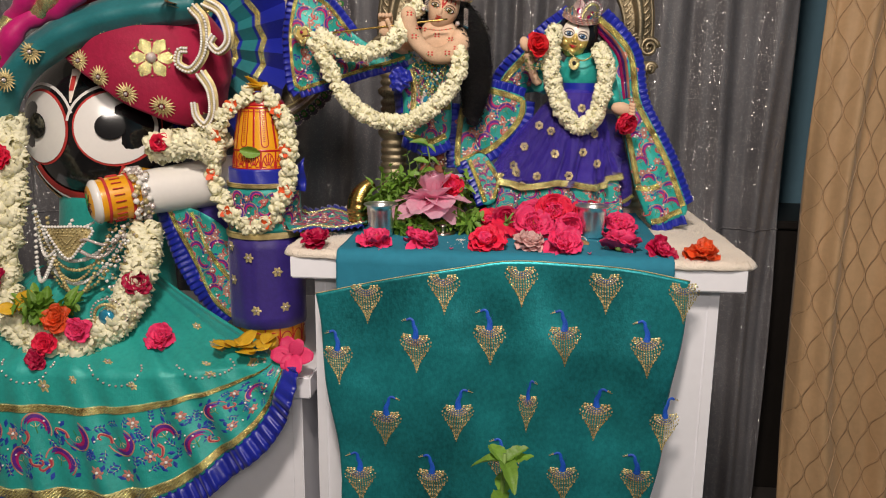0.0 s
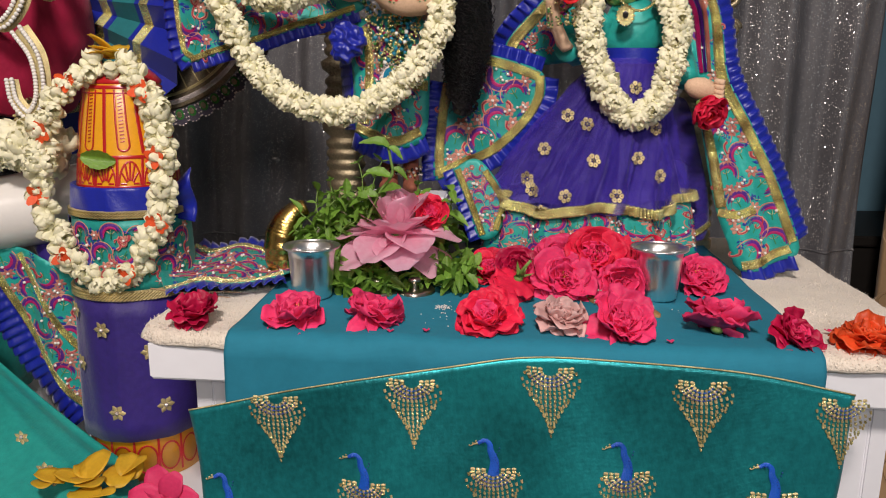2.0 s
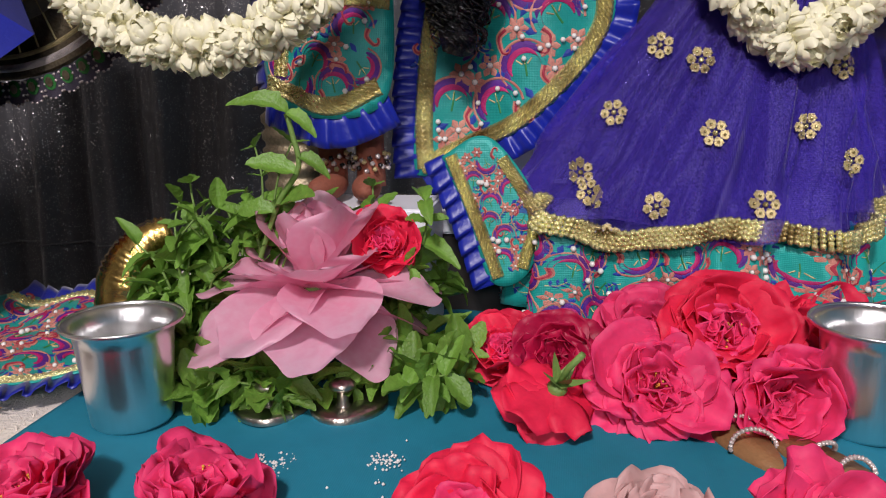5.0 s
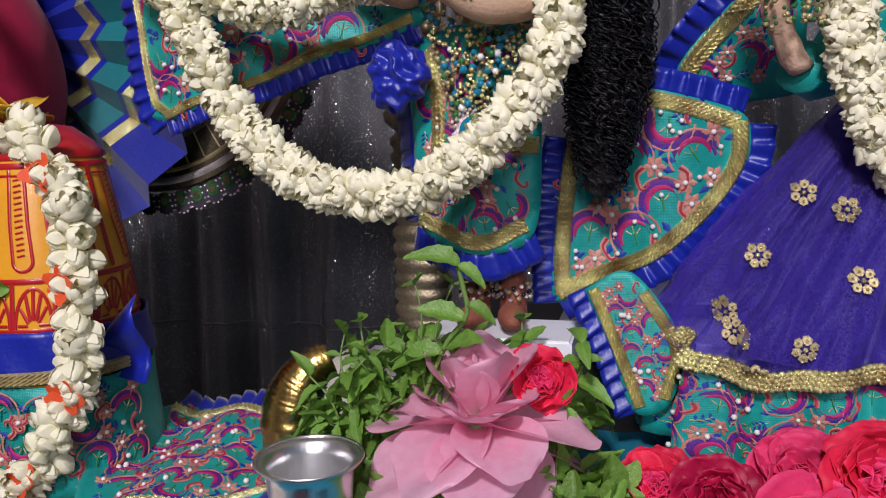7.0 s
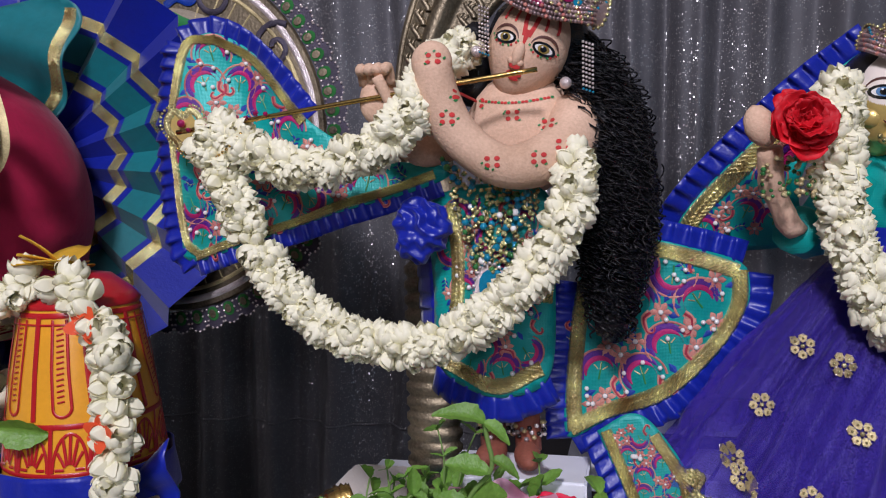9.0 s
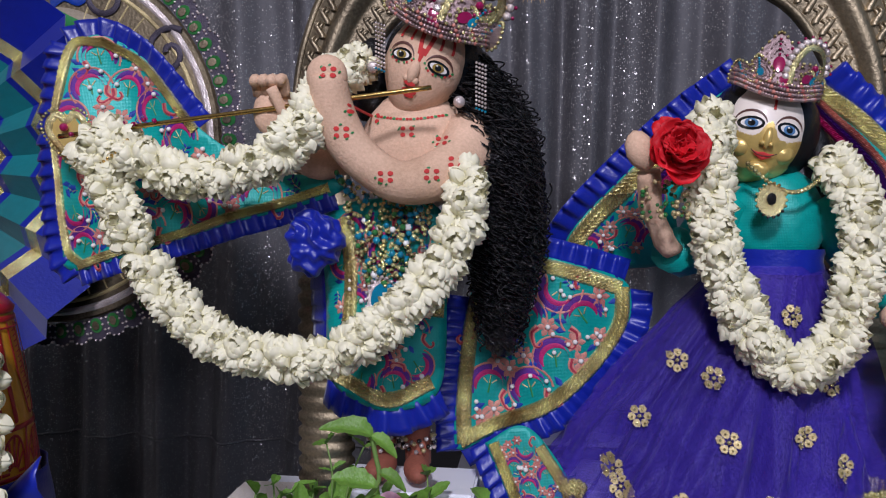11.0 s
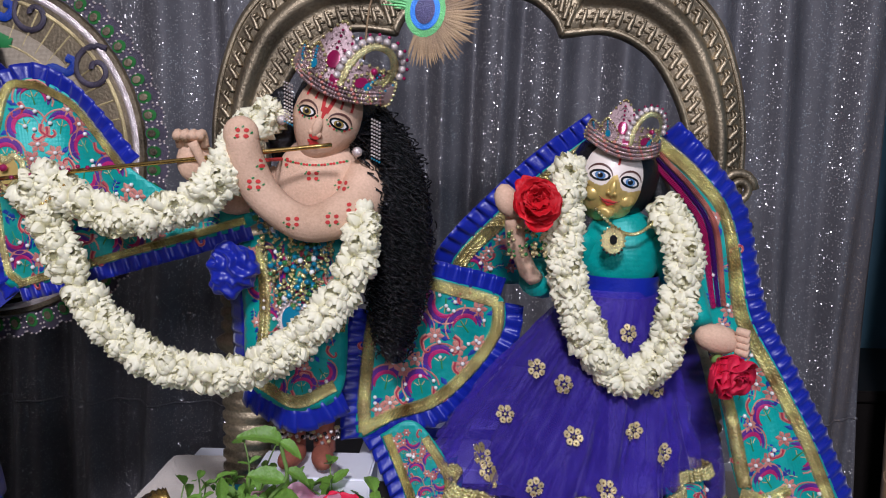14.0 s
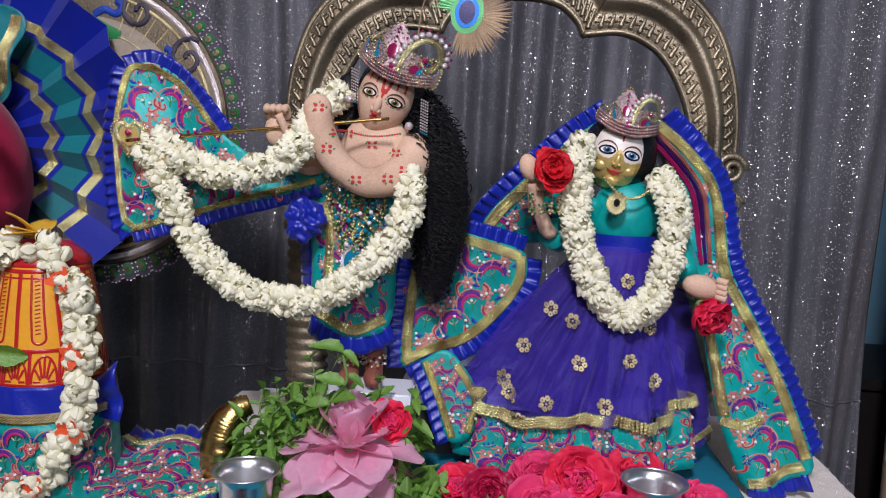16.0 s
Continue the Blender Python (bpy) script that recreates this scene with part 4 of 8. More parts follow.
def disc(bm, place, cx, cz, a, b, mat, lift, ang=0.0, n=14):
    mid = bm.verts.new(place(cx, cz, lift + 0.0004))
    ring = []
    for k in range(n):
        t = math.tau * k / n
        x, z = a * math.cos(t), b * math.sin(t)
        ring.append(bm.verts.new(place(cx + x * math.cos(ang) - z * math.sin(ang), cz + x * math.sin(ang) + z * math.cos(ang), lift)))
    for k in range(n):
        bm.faces.new((mid, ring[k], ring[(k + 1) % n])).material_index = mat


def ellipsoid(bm, m, r, mat=0, sub=3):
    made = bmesh.ops.create_icosphere(bm, subdivisions=sub, radius=1)["verts"]
    for v in made:
        v.co = m @ Vector((v.co.x * r[0], v.co.y * r[1], v.co.z * r[2]))
    for f in {f for v in made for f in v.link_faces}:
        f.material_index = mat


DOLL = [CLAY, WHITE_ENAMEL, BROWN_LINE, IRIS_HAZEL, BLACK_ENAMEL, RED_PAINT, GREEN_ENAMEL, FACE_CREAM, GILT, IRIS_BLUE, TURQ, BLUE_SATIN, PURPLE]


def eyes(bm, place, sep, z, w, h, iris, tilt=0.0):
    for s in (-1, 1):
        cx, cz = s * sep, z + s * tilt
        disc(bm, place, cx, cz, w * 1.04, h * 1.08, 4, 0.0004, -0.12 * s)
        disc(bm, place, cx, cz, w * 0.80, h * 0.66, 1, 0.0008, -0.12 * s)
        disc(bm, place, cx, cz, w * 0.52, h * 0.70, iris, 0.0012)
        disc(bm, place, cx, cz, w * 0.28, h * 0.46, 4, 0.0017)
        # tiny white dot paints a glint on the pupil
        disc(bm, place, cx - h * 0.25, cz + h * 0.3, h * 0.16, h * 0.16, 1, 0.0021, n=6)
        stroke(bm, arc(cx, cz - h * 0.1, w * 1.22, 168, 12, 12, 0.92), lambda u: 0.0020 * math.sin((0.1 + 0.8 * u) * math.pi), place, 2, 0.0003, 0.0002)


bm = bmesh.new()
ellipsoid(bm, HEAD_K, (0.0325, 0.034, 0.045), 0, 5)
for v in bm.verts:                           # cheeks taper to a small chin
    p = HEAD_K.inverted() @ v.co
    if p.z < -0.006:
        p.x *= 1 - 0.22 * min(1, (-0.006 - p.z) / 0.036)
        v.co = HEAD_K @ p
pl = face_map(HEAD_K, 0.0345, 0.034, 0.046)
eyes(bm, pl, 0.0155, 0.002, 0.0086, 0.0047, 3)
ellipsoid(bm, HEAD_K @ pose(-0.001, -0.034, -0.008), (0.0048, 0.006, 0.010), 0, 2)
for cx, cz, a, b in ((-0.0005, -0.0165, 0.0046, 0.0022), (0.0, -0.0222, 0.0062, 0.0022), (0.0005, -0.0255, 0.0042, 0.0018)):
    disc(bm, face_map(HEAD_K, 0.0345, 0.0385 if cz > -0.018 else 0.0348, 0.046), cx, cz, a, b, 5, 0.0005)
for s_ in (-1, 1):
    ellipsoid(bm, HEAD_K @ pose(s_ * 0.0036 - 0.001, -0.0345, -0.0135), (0.0030, 0.0034, 0.0030), 0, 2)
for x0 in (-0.004, 0.004):
    stroke(bm, [(x0 * 1.2, 0.030), (x0 * 1.0, 0.018), (x0 * 0.45, 0.007)], 0.0034, pl, 5, 0.0002, 0.0002)
stroke(bm, [(0, 0.012), (0, 0.005), (0, -0.003)], lambda u: 0.0052 * (1.1 - u), pl, 5, 0.0003, 0.0003)
for x0 in (-0.012, -0.021, 0.012, 0.021):
    stroke(bm, [(x0 * 0.9, 0.026), (x0, 0.020), (x0 * 1.02, 0.015)], 0.0020, pl, 5, 0.0002, 0.0002)
for k in range(13):
    for s in (-1, 1):
        a = radians(200 + 140 * k / 12)
        if k % 3 != 1:
            disc(bm, pl, s * 0.0155 + 0.0115 * math.cos(a), 0.005 + 0.009 * math.sin(a), 0.0010, 0.0010, 5 if k % 2 else 6, 0.0005, n=6)
# torso, arms and hands under a coat of paste
ellipsoid(bm, pose(0.062, 1.685, 1.165, 0, 8, 0), (0.047, 0.032, 0.052), 0, 3)
tube(bm, spline([(0.064, 1.685, 1.20), (0.062, 1.68, 1.225)], 4), 0.022, 14, 0)
tube(bm, spline([(0.106, 1.68, 1.178), (0.103, 1.655, 1.155), (0.082, 1.632, 1.140), (0.055, 1.622, 1.138), (0.026, 1.615, 1.160), (0.012, 1.610, 1.188), (0.008, 1.606, 1.215)], 30), lambda u: 0.022 - 0.0090 * u + 0.0015 * math.sin(u * 9), 16, 0)
ellipsoid(bm, pose(0.008, 1.606, 1.214, 0, -8, 0), (0.0155, 0.011, 0.016), 0, 3)
tube(bm, spline([(0.02, 1.69, 1.17), (-0.015, 1.66, 1.155), (-0.037, 1.632, 1.178)], 14), lambda u: 0.017 - 0.004 * u, 12, 0)
ellipsoid(bm, pose(-0.040, 1.626, 1.192, 0, 8, 20), (0.015, 0.009, 0.020), 0, 3)
for k in range(4):
    tube(bm, spline([(-0.050 + 0.007 * k, 1.622, 1.203), (-0.050 + 0.007 * k, 1.616, 1.214), (-0.048 + 0.006 * k, 1.608, 1.211)], 8), 0.0044, 8, 0)
tube(bm, spline([(-0.028, 1.62, 1.185), (-0.033, 1.612, 1.20), (-0.036, 1.610, 1.207)], 6), 0.0045, 8, 0)
# legs and feet
for s, x in ((-1, 0.03), (1, 0.06)):
    tube(bm, spline([(x, 1.70, 1.08), (x, 1.70, 1.0), (x + 0.004, 1.69, 0.90)], 10), 0.011, 10, 13)
    ellipsoid(bm, pose(x + 0.006, 1.668, 0.9025, 0, 0, 12 * s), (0.011, 0.024, 0.010), 13, 3)
doll_k = part("flute_doll", bm, DOLL + [HENNA])
tagged(doll_k, "clay-coated standing doll with painted red dots and raised arms", "doll")
# painted dots lie on the arm and chest as part of the same doll
bm = bmesh.new()
bm.from_mesh(doll_k.data)
tree_dots = ((0.012, 1.215), (0.021, 1.172), (0.052, 1.140), (0.085, 1.142), (0.060, 1.178), (0.088, 1.170), (0.030, 1.190), (0.102, 1.152))
from mathutils.bvhtree import BVHTree
bvh = BVHTree.FromBMesh(bm)


def cast_on(tree, fallback):
    def place(x, z, h):
        hit = tree.ray_cast(Vector((x, 1.40, z)), Vector((0, 1, 0)))
        return (hit[0] if hit[0] else Vector((x, fallback, z))) + Vector((0, -h, 0))
    return place


on_k = cast_on(bvh, 1.66)
rnd = random.Random(3)
for x, z in tree_dots:
    for k in range(4):
        disc(bm, on_k, x + (k % 2 - 0.5) * 0.007, z + (k // 2 - 0.5) * 0.005, 0.0021, 0.0018, 5, 0.0007, n=8)
    for k in range(4):
        a = rnd.uniform(0, math.tau)
        disc(bm, on_k, x + 0.0075 * math.cos(a), z + 0.0055 * math.sin(a), 0.0013, 0.0008, 6, 0.0007, rnd.random(), 6)
for k in range(22):
    u = k / 21
    disc(bm, on_k, 0.032 + 0.058 * u, 1.192 - 0.004 * math.sin(u * math.pi), 0.0015, 0.0012, 5 if k % 3 else 6, 0.0007, n=6)
bm.to_mesh(doll_k.data)
bm.free()
doll_k.data.shade_smooth()


# black wig: a soft mass under many curled strands
def wig(name, label, mass, strands, seed, caps):
    root = thing(name, label, "wig")
    bm = bmesh.new()
    for path, rad in mass:
        tube(bm, spline(path, 24), rad, 14, 0)
    for m, r in caps:
        ellipsoid(bm, m, r, 0, 3)
    for v in bm.verts:
        v.co += Vector((noise.noise(v.co * 90), noise.noise(v.co * 90 + Vector((7, 0, 0))), noise.noise(v.co * 60))) * 0.006
    part("hair_mass", bm, HAIR, root)
    rnd = random.Random(seed)
    path, rad = mass[0]
    pts = spline(path, 200)
    bm = bmesh.new()
    for k in range(strands):                     # fine frizzy coils that hang down over the mass
        a0, ph = rnd.uniform(-math.pi * 1.1, 0.1 * math.pi), rnd.uniform(0, 9)
        u0 = rnd.uniform(0.0, 0.72)
        u1 = min(1, u0 + rnd.uniform(0.14, 0.34))
        loose = rnd.uniform(1.02, 1.20) if rnd.random() < 0.85 else rnd.uniform(1.20, 1.55)
        hr, pitch, drift = rnd.uniform(0.0018, 0.0042), rnd.uniform(0.42, 0.85), rnd.uniform(-1.3, 1.3)
        n, out = 72, []
        for j in range(n):
            f = j / (n - 1)
            u = u0 + (u1 - u0) * f
            r, w, a = rad(u) * loose, j * pitch + ph, a0 + drift * f
            out.append(pts[int(u * 200)].lerp(pts[min(200, int(u * 200) + 1)], u * 200 % 1) + Vector((r * math.cos(a) + hr * math.cos(w), r * math.sin(a) + hr * math.sin(w), 0.0012 * math.sin(w * 0.7 + ph))))
        tube(bm, out, 0.00075, 3, 0, caps=False)
    tagged(part("loose_curl", bm, HAIR, root, "thin frizzy curled strands"), kind="stuff")
    for k in range(60):
        a0, u0 = rnd.uniform(-math.pi, 0.2), rnd.uniform(0.05, 0.62)
        u1, ph, hr = min(1, u0 + rnd.uniform(0.22, 0.40)), rnd.uniform(0, 9), rnd.uniform(0.0016, 0.0036)
        out = []
        for j in range(80):
            u = u0 + (u1 - u0) * j / 79
            w = j / 79 * 24 + ph
            out.append(pts[int(u * 200)] + Vector((rad(u) * math.cos(a0) + hr * math.cos(w), rad(u) * math.sin(a0) + hr * math.sin(w), 0)))
        bm = bmesh.new()
        tube(bm, out, lambda u: 0.0013 - 0.0008 * u, 5, 0)
        part("ringlet", bm, HAIR, root)
    return root


wig("doll_wig", "long curly black wig on the flute doll", [([(0.085, 1.70, 1.262), (0.112, 1.695, 1.222), (0.134, 1.682, 1.165), (0.140, 1.680, 1.10), (0.136, 1.684, 1.045), (0.134, 1.688, 0.998)], lambda u: 0.013 + 0.011 * math.sin(min(1, u * 1.25 + 0.08) * math.pi * 0.72) - 0.010 * max(0, u - 0.75) * 4)],
    560, 8, [(HEAD_K @ pose(0.002, 0.016, 0.008), (0.041, 0.036, 0.046)), (pose(0.02, 1.70, 1.225), (0.018, 0.016, 0.035))])

# flute
bm = bmesh.new()
tube(bm, [Vector((-0.208, 1.612, 1.172)).lerp(Vector((0.084, 1.618, 1.2065)), k / 20) for k in range(21)], 0.0020, 10, 0)
fl = thing("flute", "thin gilded flute held across the doll's chin", "flute")
part("pipe", bm, BRASS, fl)
bm = bmesh.new()
for k in range(9):
    p = Vector((-0.196 + 0.0085 * k, 1.609, 1.1735 + 0.0012 * k))
    bead(bm, p + Vector((0, 0, 0.002 * (k % 2))), 0.0022, 0)
for k in range(18):
    u = k / 17
    bead(bm, Vector((-0.200 + 0.055 * u, 1.600, 1.158 - 0.014 * math.sin(u * math.pi) + 0.010 * u)), 0.0014, 1)
part("bead_string", bm, [RUBY, BRASS], fl, "red and gold bead strings")
bm = bmesh.new()
plc = front(lambda x, z: 1.632)
heart = [(0, -0.016), (-0.012, -0.002), (-0.013, 0.007), (-0.006, 0.012), (0, 0.007), (0.006, 0.012), (0.013, 0.007), (0.012, -0.002)]
hp = closed([(-0.214 + x * 1.15, 1.178 + z * 1.15) for x, z in heart], 40)
stroke(bm, hp + hp[:2], 0.006, plc, 0, 0.001, 0.002)
disc(bm, plc, -0.214, 1.179, 0.012, 0.013, 1, 0.001)
ball(bm, (-0.214, 1.628, 1.181), 0.0036, 2, 2)
for x, z in hp[::1]:
    bead(bm, plc(-0.214 + (x + 0.214) * 1.32, 1.178 + (z - 1.178) * 1.32, 0.002), 0.0014, 0)
part("heart_brooch", bm, [GOLD, GILT, RUBY], fl, "gold heart brooch with a red stone")

# shawl hung over the flute arm
OUT = [(-0.235, 1.256), (-0.206, 1.264), (-0.163, 1.238), (-0.118, 1.184), (-0.06, 1.150), (-0.004, 1.142), (-0.004, 1.128), (-0.122, 1.096), (-0.234, 1.062), (-0.249, 1.085), (-0.253, 1.170)]
panel("arm_shawl", "turquoise embroidered shawl with gold braid and a blue pleated ruffle", "shawl", OUT, lambda x, z: 1.672 + 0.006 * math.sin(x * 55 + z * 20) + 0.004 * noise.noise((x * 25, z * 25, 1)),
      [[(-0.233, 1.062), (-0.122, 1.096), (-0.006, 1.130)], [(-0.233, 1.064), (-0.249, 1.085), (-0.254, 1.170), (-0.236, 1.254), (-0.206, 1.263)], [(-0.206, 1.263), (-0.163, 1.238), (-0.118, 1.184)]], 11,
      [[(-0.236, 1.062), (-0.122, 1.096), (-0.004, 1.130)], [(-0.236, 1.058), (-0.250, 1.085), (-0.254, 1.170), (-0.236, 1.256)], [(-0.236, 1.256), (-0.206, 1.264), (-0.163, 1.238), (-0.118, 1.184)]], trim=0.009, frill=0.014, big=0.020, pearls=40)

# costume below the chest
OUT = [(-0.020, 1.115), (0.035, 1.125), (0.086, 1.115), (0.090, 1.04), (0.084, 0.968), (0.045, 0.954), (-0.008, 0.972), (-0.014, 1.04)]
cos = panel("doll_dhoti", "turquoise embroidered dhoti with gold braid and blue ruffled hem", "costume", OUT, lambda x, z: 1.655 + 9 * (x - 0.045) ** 2 + 0.003 * math.sin(x * 120),
            [[(-0.012, 0.973), (0.045, 0.956), (0.082, 0.970)], [(0.0, 1.11), (0.004, 1.05), (-0.004, 0.985)], [(0.030, 1.022), (0.060, 1.030), (0.088, 1.028)]], 21,
            [[(-0.014, 0.968), (0.045, 0.952), (0.086, 0.966)], [(-0.024, 1.11), (-0.018, 1.04), (-0.012, 0.975)]], trim=0.014, frill=0.019, big=0.016, pearls=16)
bm = bmesh.new()
ellipsoid(bm, pose(-0.014, 1.650, 1.090, 0, 12, 0), (0.022, 0.013, 0.026), 0, 5)
bm.normal_update()
for v in bm.verts:
    ridge = 1 - abs(noise.noise((v.co.x * 60 + v.co.z * 30, v.co.y * 50, v.co.z * 75))) * 2.4
    v.co += v.normal * (0.006 * ridge + 0.003 * noise.noise(v.co * 160) - 0.003)
part("sash_knot", bm, BLUE_SATIN, cos, "shiny blue knotted sash")

# bead anklets above the feet
for x in (0.034, 0.064):
    an = thing("anklet", "silver and dark bead anklet round the flute doll's ankle", "anklet", "doll anklets")
    bm = bmesh.new()
    for k in range(40):
        a = k * math.tau / 13.3
        bead(bm, (x + 0.0135 * math.cos(a), 1.690 + 0.0135 * math.sin(a), 0.915 + 0.004 * (k // 13) + 0.0015 * math.sin(k * 1.7)), 0.0024, (0, 1, 0, 2)[k % 4], 5)
    tagged(part("bead", bm, [SILVER_STONE, BLACK_ENAMEL, DULL_GOLD], an), kind="stuff")

# strung jewellery on the chest
rnd = random.Random(12)
nk = thing("bead_necklace", "tangled gold, blue and green bead necklaces on the flute doll", "necklace")
for name, mat, n, r in (("gold_bead", GOLD, 300, 0.0019), ("blue_bead", SAPPHIRE, 60, 0.0031), ("green_bead", EMERALD, 26, 0.0030), ("pearl_bead", PEARL, 10, 0.0032)):
    bm = bmesh.new()
    for k in range(n):
        v = rnd.random()
        x = 0.046 + rnd.uniform(-1, 1) * (0.046 - 0.03 * v)
        z = 1.128 - 0.075 * v + 0.5 * (x - 0.046) ** 2 / 0.05
        bead(bm, Vector((x, 1.650 - 0.008 * rnd.random() + 3.5 * (x - 0.046) ** 2, z)), r * rnd.uniform(0.8, 1.25), 0)
    tagged(part(name, bm, mat, nk), kind="stuff")
bm = bmesh.new()
disc(bm, front(lambda x, z: 1.645), 0.042, 1.045, 0.013, 0.018, 0, 0.001)
disc(bm, front(lambda x, z: 1.643), 0.042, 1.045, 0.009, 0.013, 1, 0.001)
for k in range(20):
    bead(bm, (0.042 + 0.013 * math.cos(k * 0.314), 1.642, 1.045 + 0.018 * math.sin(k * 0.314)), 0.0017, 0)
part("pendant", bm, [SILVER_STONE, SAPPHIRE], nk, "oval pendant with a blue-green stone")


# crowns
def crown(name, label, head, rx, ry, band_z, s, seed):
    root = thing(name, label, "crown")

    def place(x, z, h):
        k = max(0.02, 1 - (x / (rx * 1.02)) ** 2)
        return head @ Vector((x, -ry * math.sqrt(k) - h + 0.30 * max(0, z - band_z - 0.006), z))
    bm = bmesh.new()
    for row in range(4):
        for k in range(44):
            x = rx * math.sin(radians(-86 + 172 * k / 43))
            bead(bm, place(x, band_z - 0.005 + row * 0.0034 + 0.009 * (x / rx) ** 2, 0.001), 0.0019, (k + row) % 5 == 0, 5)
    grid(bm, lambda u, v: place(rx * math.sin(radians(-88 + 176 * u)), band_z - 0.006 + 0.013 * v + 0.009 * math.sin(radians(-88 + 176 * u)) ** 2, -0.0006), 24, 2, 2)
    part("beaded_band", bm, [CROWN_BEAD, CORAL, ROSE_SILVER], root, "beaded silver-pink band")

    def drop(cx, cz, size, ang, gem, nm):
        bm = bmesh.new()
        out = []
        for k in range(21):
            t = math.tau * k / 20
            x, z = size * 0.62 * math.sin(t) * (0.62 - 0.38 * math.cos(t)), size * -0.5 * math.cos(t) + size * 0.5
            z = size - z
            out.append((cx + x * math.cos(ang) + z * math.sin(ang), cz - x * math.sin(ang) + z * math.cos(ang)))
        grid_mid = (cx + size * 0.36 * math.sin(ang), cz + size * 0.36 * math.cos(ang))
        mid = bm.verts.new(place(*grid_mid, 0.001))
        ring = [bm.verts.new(place(*p, 0.0)) for p in out[:-1]]
        for k in range(20):
            bm.faces.new((mid, ring[k], ring[(k + 1) % 20])).material_index = 2
        for p in out[:-1]:
            bead(bm, place(*p, 0.0014), 0.0016 * s, 3, 5)
        disc(bm, place, *grid_mid, size * 0.11, size * 0.15, 1, 0.0025, -ang, 12)
        for ring_at in (0.72, 0.46):
            for p in out[:-1]:
                bead(bm, place(grid_mid[0] + (p[0] - grid_mid[0]) * ring_at, grid_mid[1] + (p[1] - grid_mid[1]) * ring_at, 0.0012), 0.0010 * s, 0, 4)
        for k in range(4):
            w = 0.55 + 0.1 * k
            bead(bm, place(cx + size * w * math.sin(ang), cz + size * w * math.cos(ang), 0.0016), 0.0015 * s, 1, 5)
        part(nm, bm, [CROWN_BEAD, gem, ROSE_SILVER, GOLD], root, "jewelled teardrop")
    b = band_z + 0.006
    for cx, size, ang, gem in ((-0.030, 0.023, -0.35, SAPPHIRE), (-0.019, 0.025, -0.22, SAPPHIRE), (-0.006, 0.046, -0.10, RUBY), (0.009, 0.034, 0.85, RUBY), (0.021, 0.024, 0.35, SAPPHIRE), (0.030, 0.022, 0.5, SAPPHIRE)):
        drop(cx * s, b - 0.003 * (cx / 0.03) ** 2, size * s, ang, gem, "teardrop")
    bm = bmesh.new()
    disc(bm, place, 0, b, 0.006 * s, 0.007 * s, 0, 0.002, 0.78, 4)
    part("centre_stone", bm, RUBY, root)
    # curling plume with clear stones
    bm = bmesh.new()
    curl = [(0.004, 0.0), (0.006, 0.020), (0.016, 0.036), (0.030, 0.036), (0.036, 0.024), (0.031, 0.013), (0.024, 0.014), (0.024, 0.020)]
    pts = [(p.x * s, b + p.y * s) for p in spline([Vector((x, z, 0)) for x, z in curl], 40)]
    stroke(bm, pts, 0.0055 * s, place, 0, 0.001, 0.0026)
    for k in range(4, 31, 2):
        x, z = pts[k]
        cx, cz = 0.022 * s, b + 0.020 * s
        l = math.hypot(x - cx, z - cz)
        q = place(x + (x - cx) / l * 0.0055 * s, z + (z - cz) / l * 0.0055 * s, 0.001)
        ball(bm, q, 0.0032 * s, 1, 2)
        bead(bm, place(x + (x - cx) / l * 0.0095 * s, z + (z - cz) / l * 0.0095 * s, 0.0005), 0.0017 * s, 2, 5)
    bead(bm, place(0.024 * s, b + 0.019 * s, 0.003), 0.0034 * s, 2)
    part("curled_plume", bm, [GOLD, SILVER_STONE, RUBY], root, "curled plume set with clear stones")
    return root


ck = crown("jewelled_tiara", "jewelled silver-pink crown with blue stones on the flute doll", HEAD_K, 0.0425, 0.0405, 0.029, 1.15, 1)
crown("small_tiara", "jewelled silver-pink crown on the veiled doll", HEAD_R, 0.0335, 0.0365, 0.029, 0.86, 2)
for s, x in ((-1, -0.036), (1, 0.041)):
    er = thing("earring", "dangling silver bead earring with aqua ends on the doll", "earring", "doll earrings")
    bm = bmesh.new()
    for j in range(4):
        for k in range(12):
            p = HEAD_K @ Vector((x + s * 0.004 + (j - 1.5) * 0.0026, -0.012 - 0.001 * j, 0.016))
            bead(bm, p - Vector((0, 0.012, 0.0032 * k)), 0.0012, 1 if k > 10 else 0, 5)
    part("strand", bm, [SILVER_STONE, SAPPHIRE], er)
    bm = bmesh.new()
    ball(bm, HEAD_K @ Vector((x * 0.96, -0.020, -0.016)) - Vector((0, 0.004, 0)), 0.0048, 0, 2)
    part("stud", bm, SILVER_STONE, er, "round clear stud")

# peacock feather
ft = thing("peacock_feather", "peacock feather eye stuck into the doll's crown", "feather")
rnd = random.Random(4)
FX, FZ = 0.163, 1.329
plf = front(lambda x, z: 1.665)
for name, mat, n, lo, hi, l0, l1 in (("barb", FEATHER_BARB, 120, -120, 55, 0.040, 0.050), ("green_barb", FEATHER_GREEN, 40, 95, 170, 0.026, 0.044)):
    bm = bmesh.new()
    for k in range(n):
        a = radians(lo + (hi - lo) * k / (n - 1) + rnd.uniform(-2, 2))
        l = rnd.uniform(l0, l1)
        p = [(FX + q * l * math.cos(a + 0.1 * q), FZ + q * l * math.sin(a + 0.1 * q) * 1.05) for q in (0.2, 0.5, 0.8, 1.0)]
        stroke(bm, p, lambda u: 0.0040 * (1.1 - u), plf, 0, 0.0003 * (k % 3), 0.0003)
    tagged(part(name, bm, mat, ft), kind="stuff")
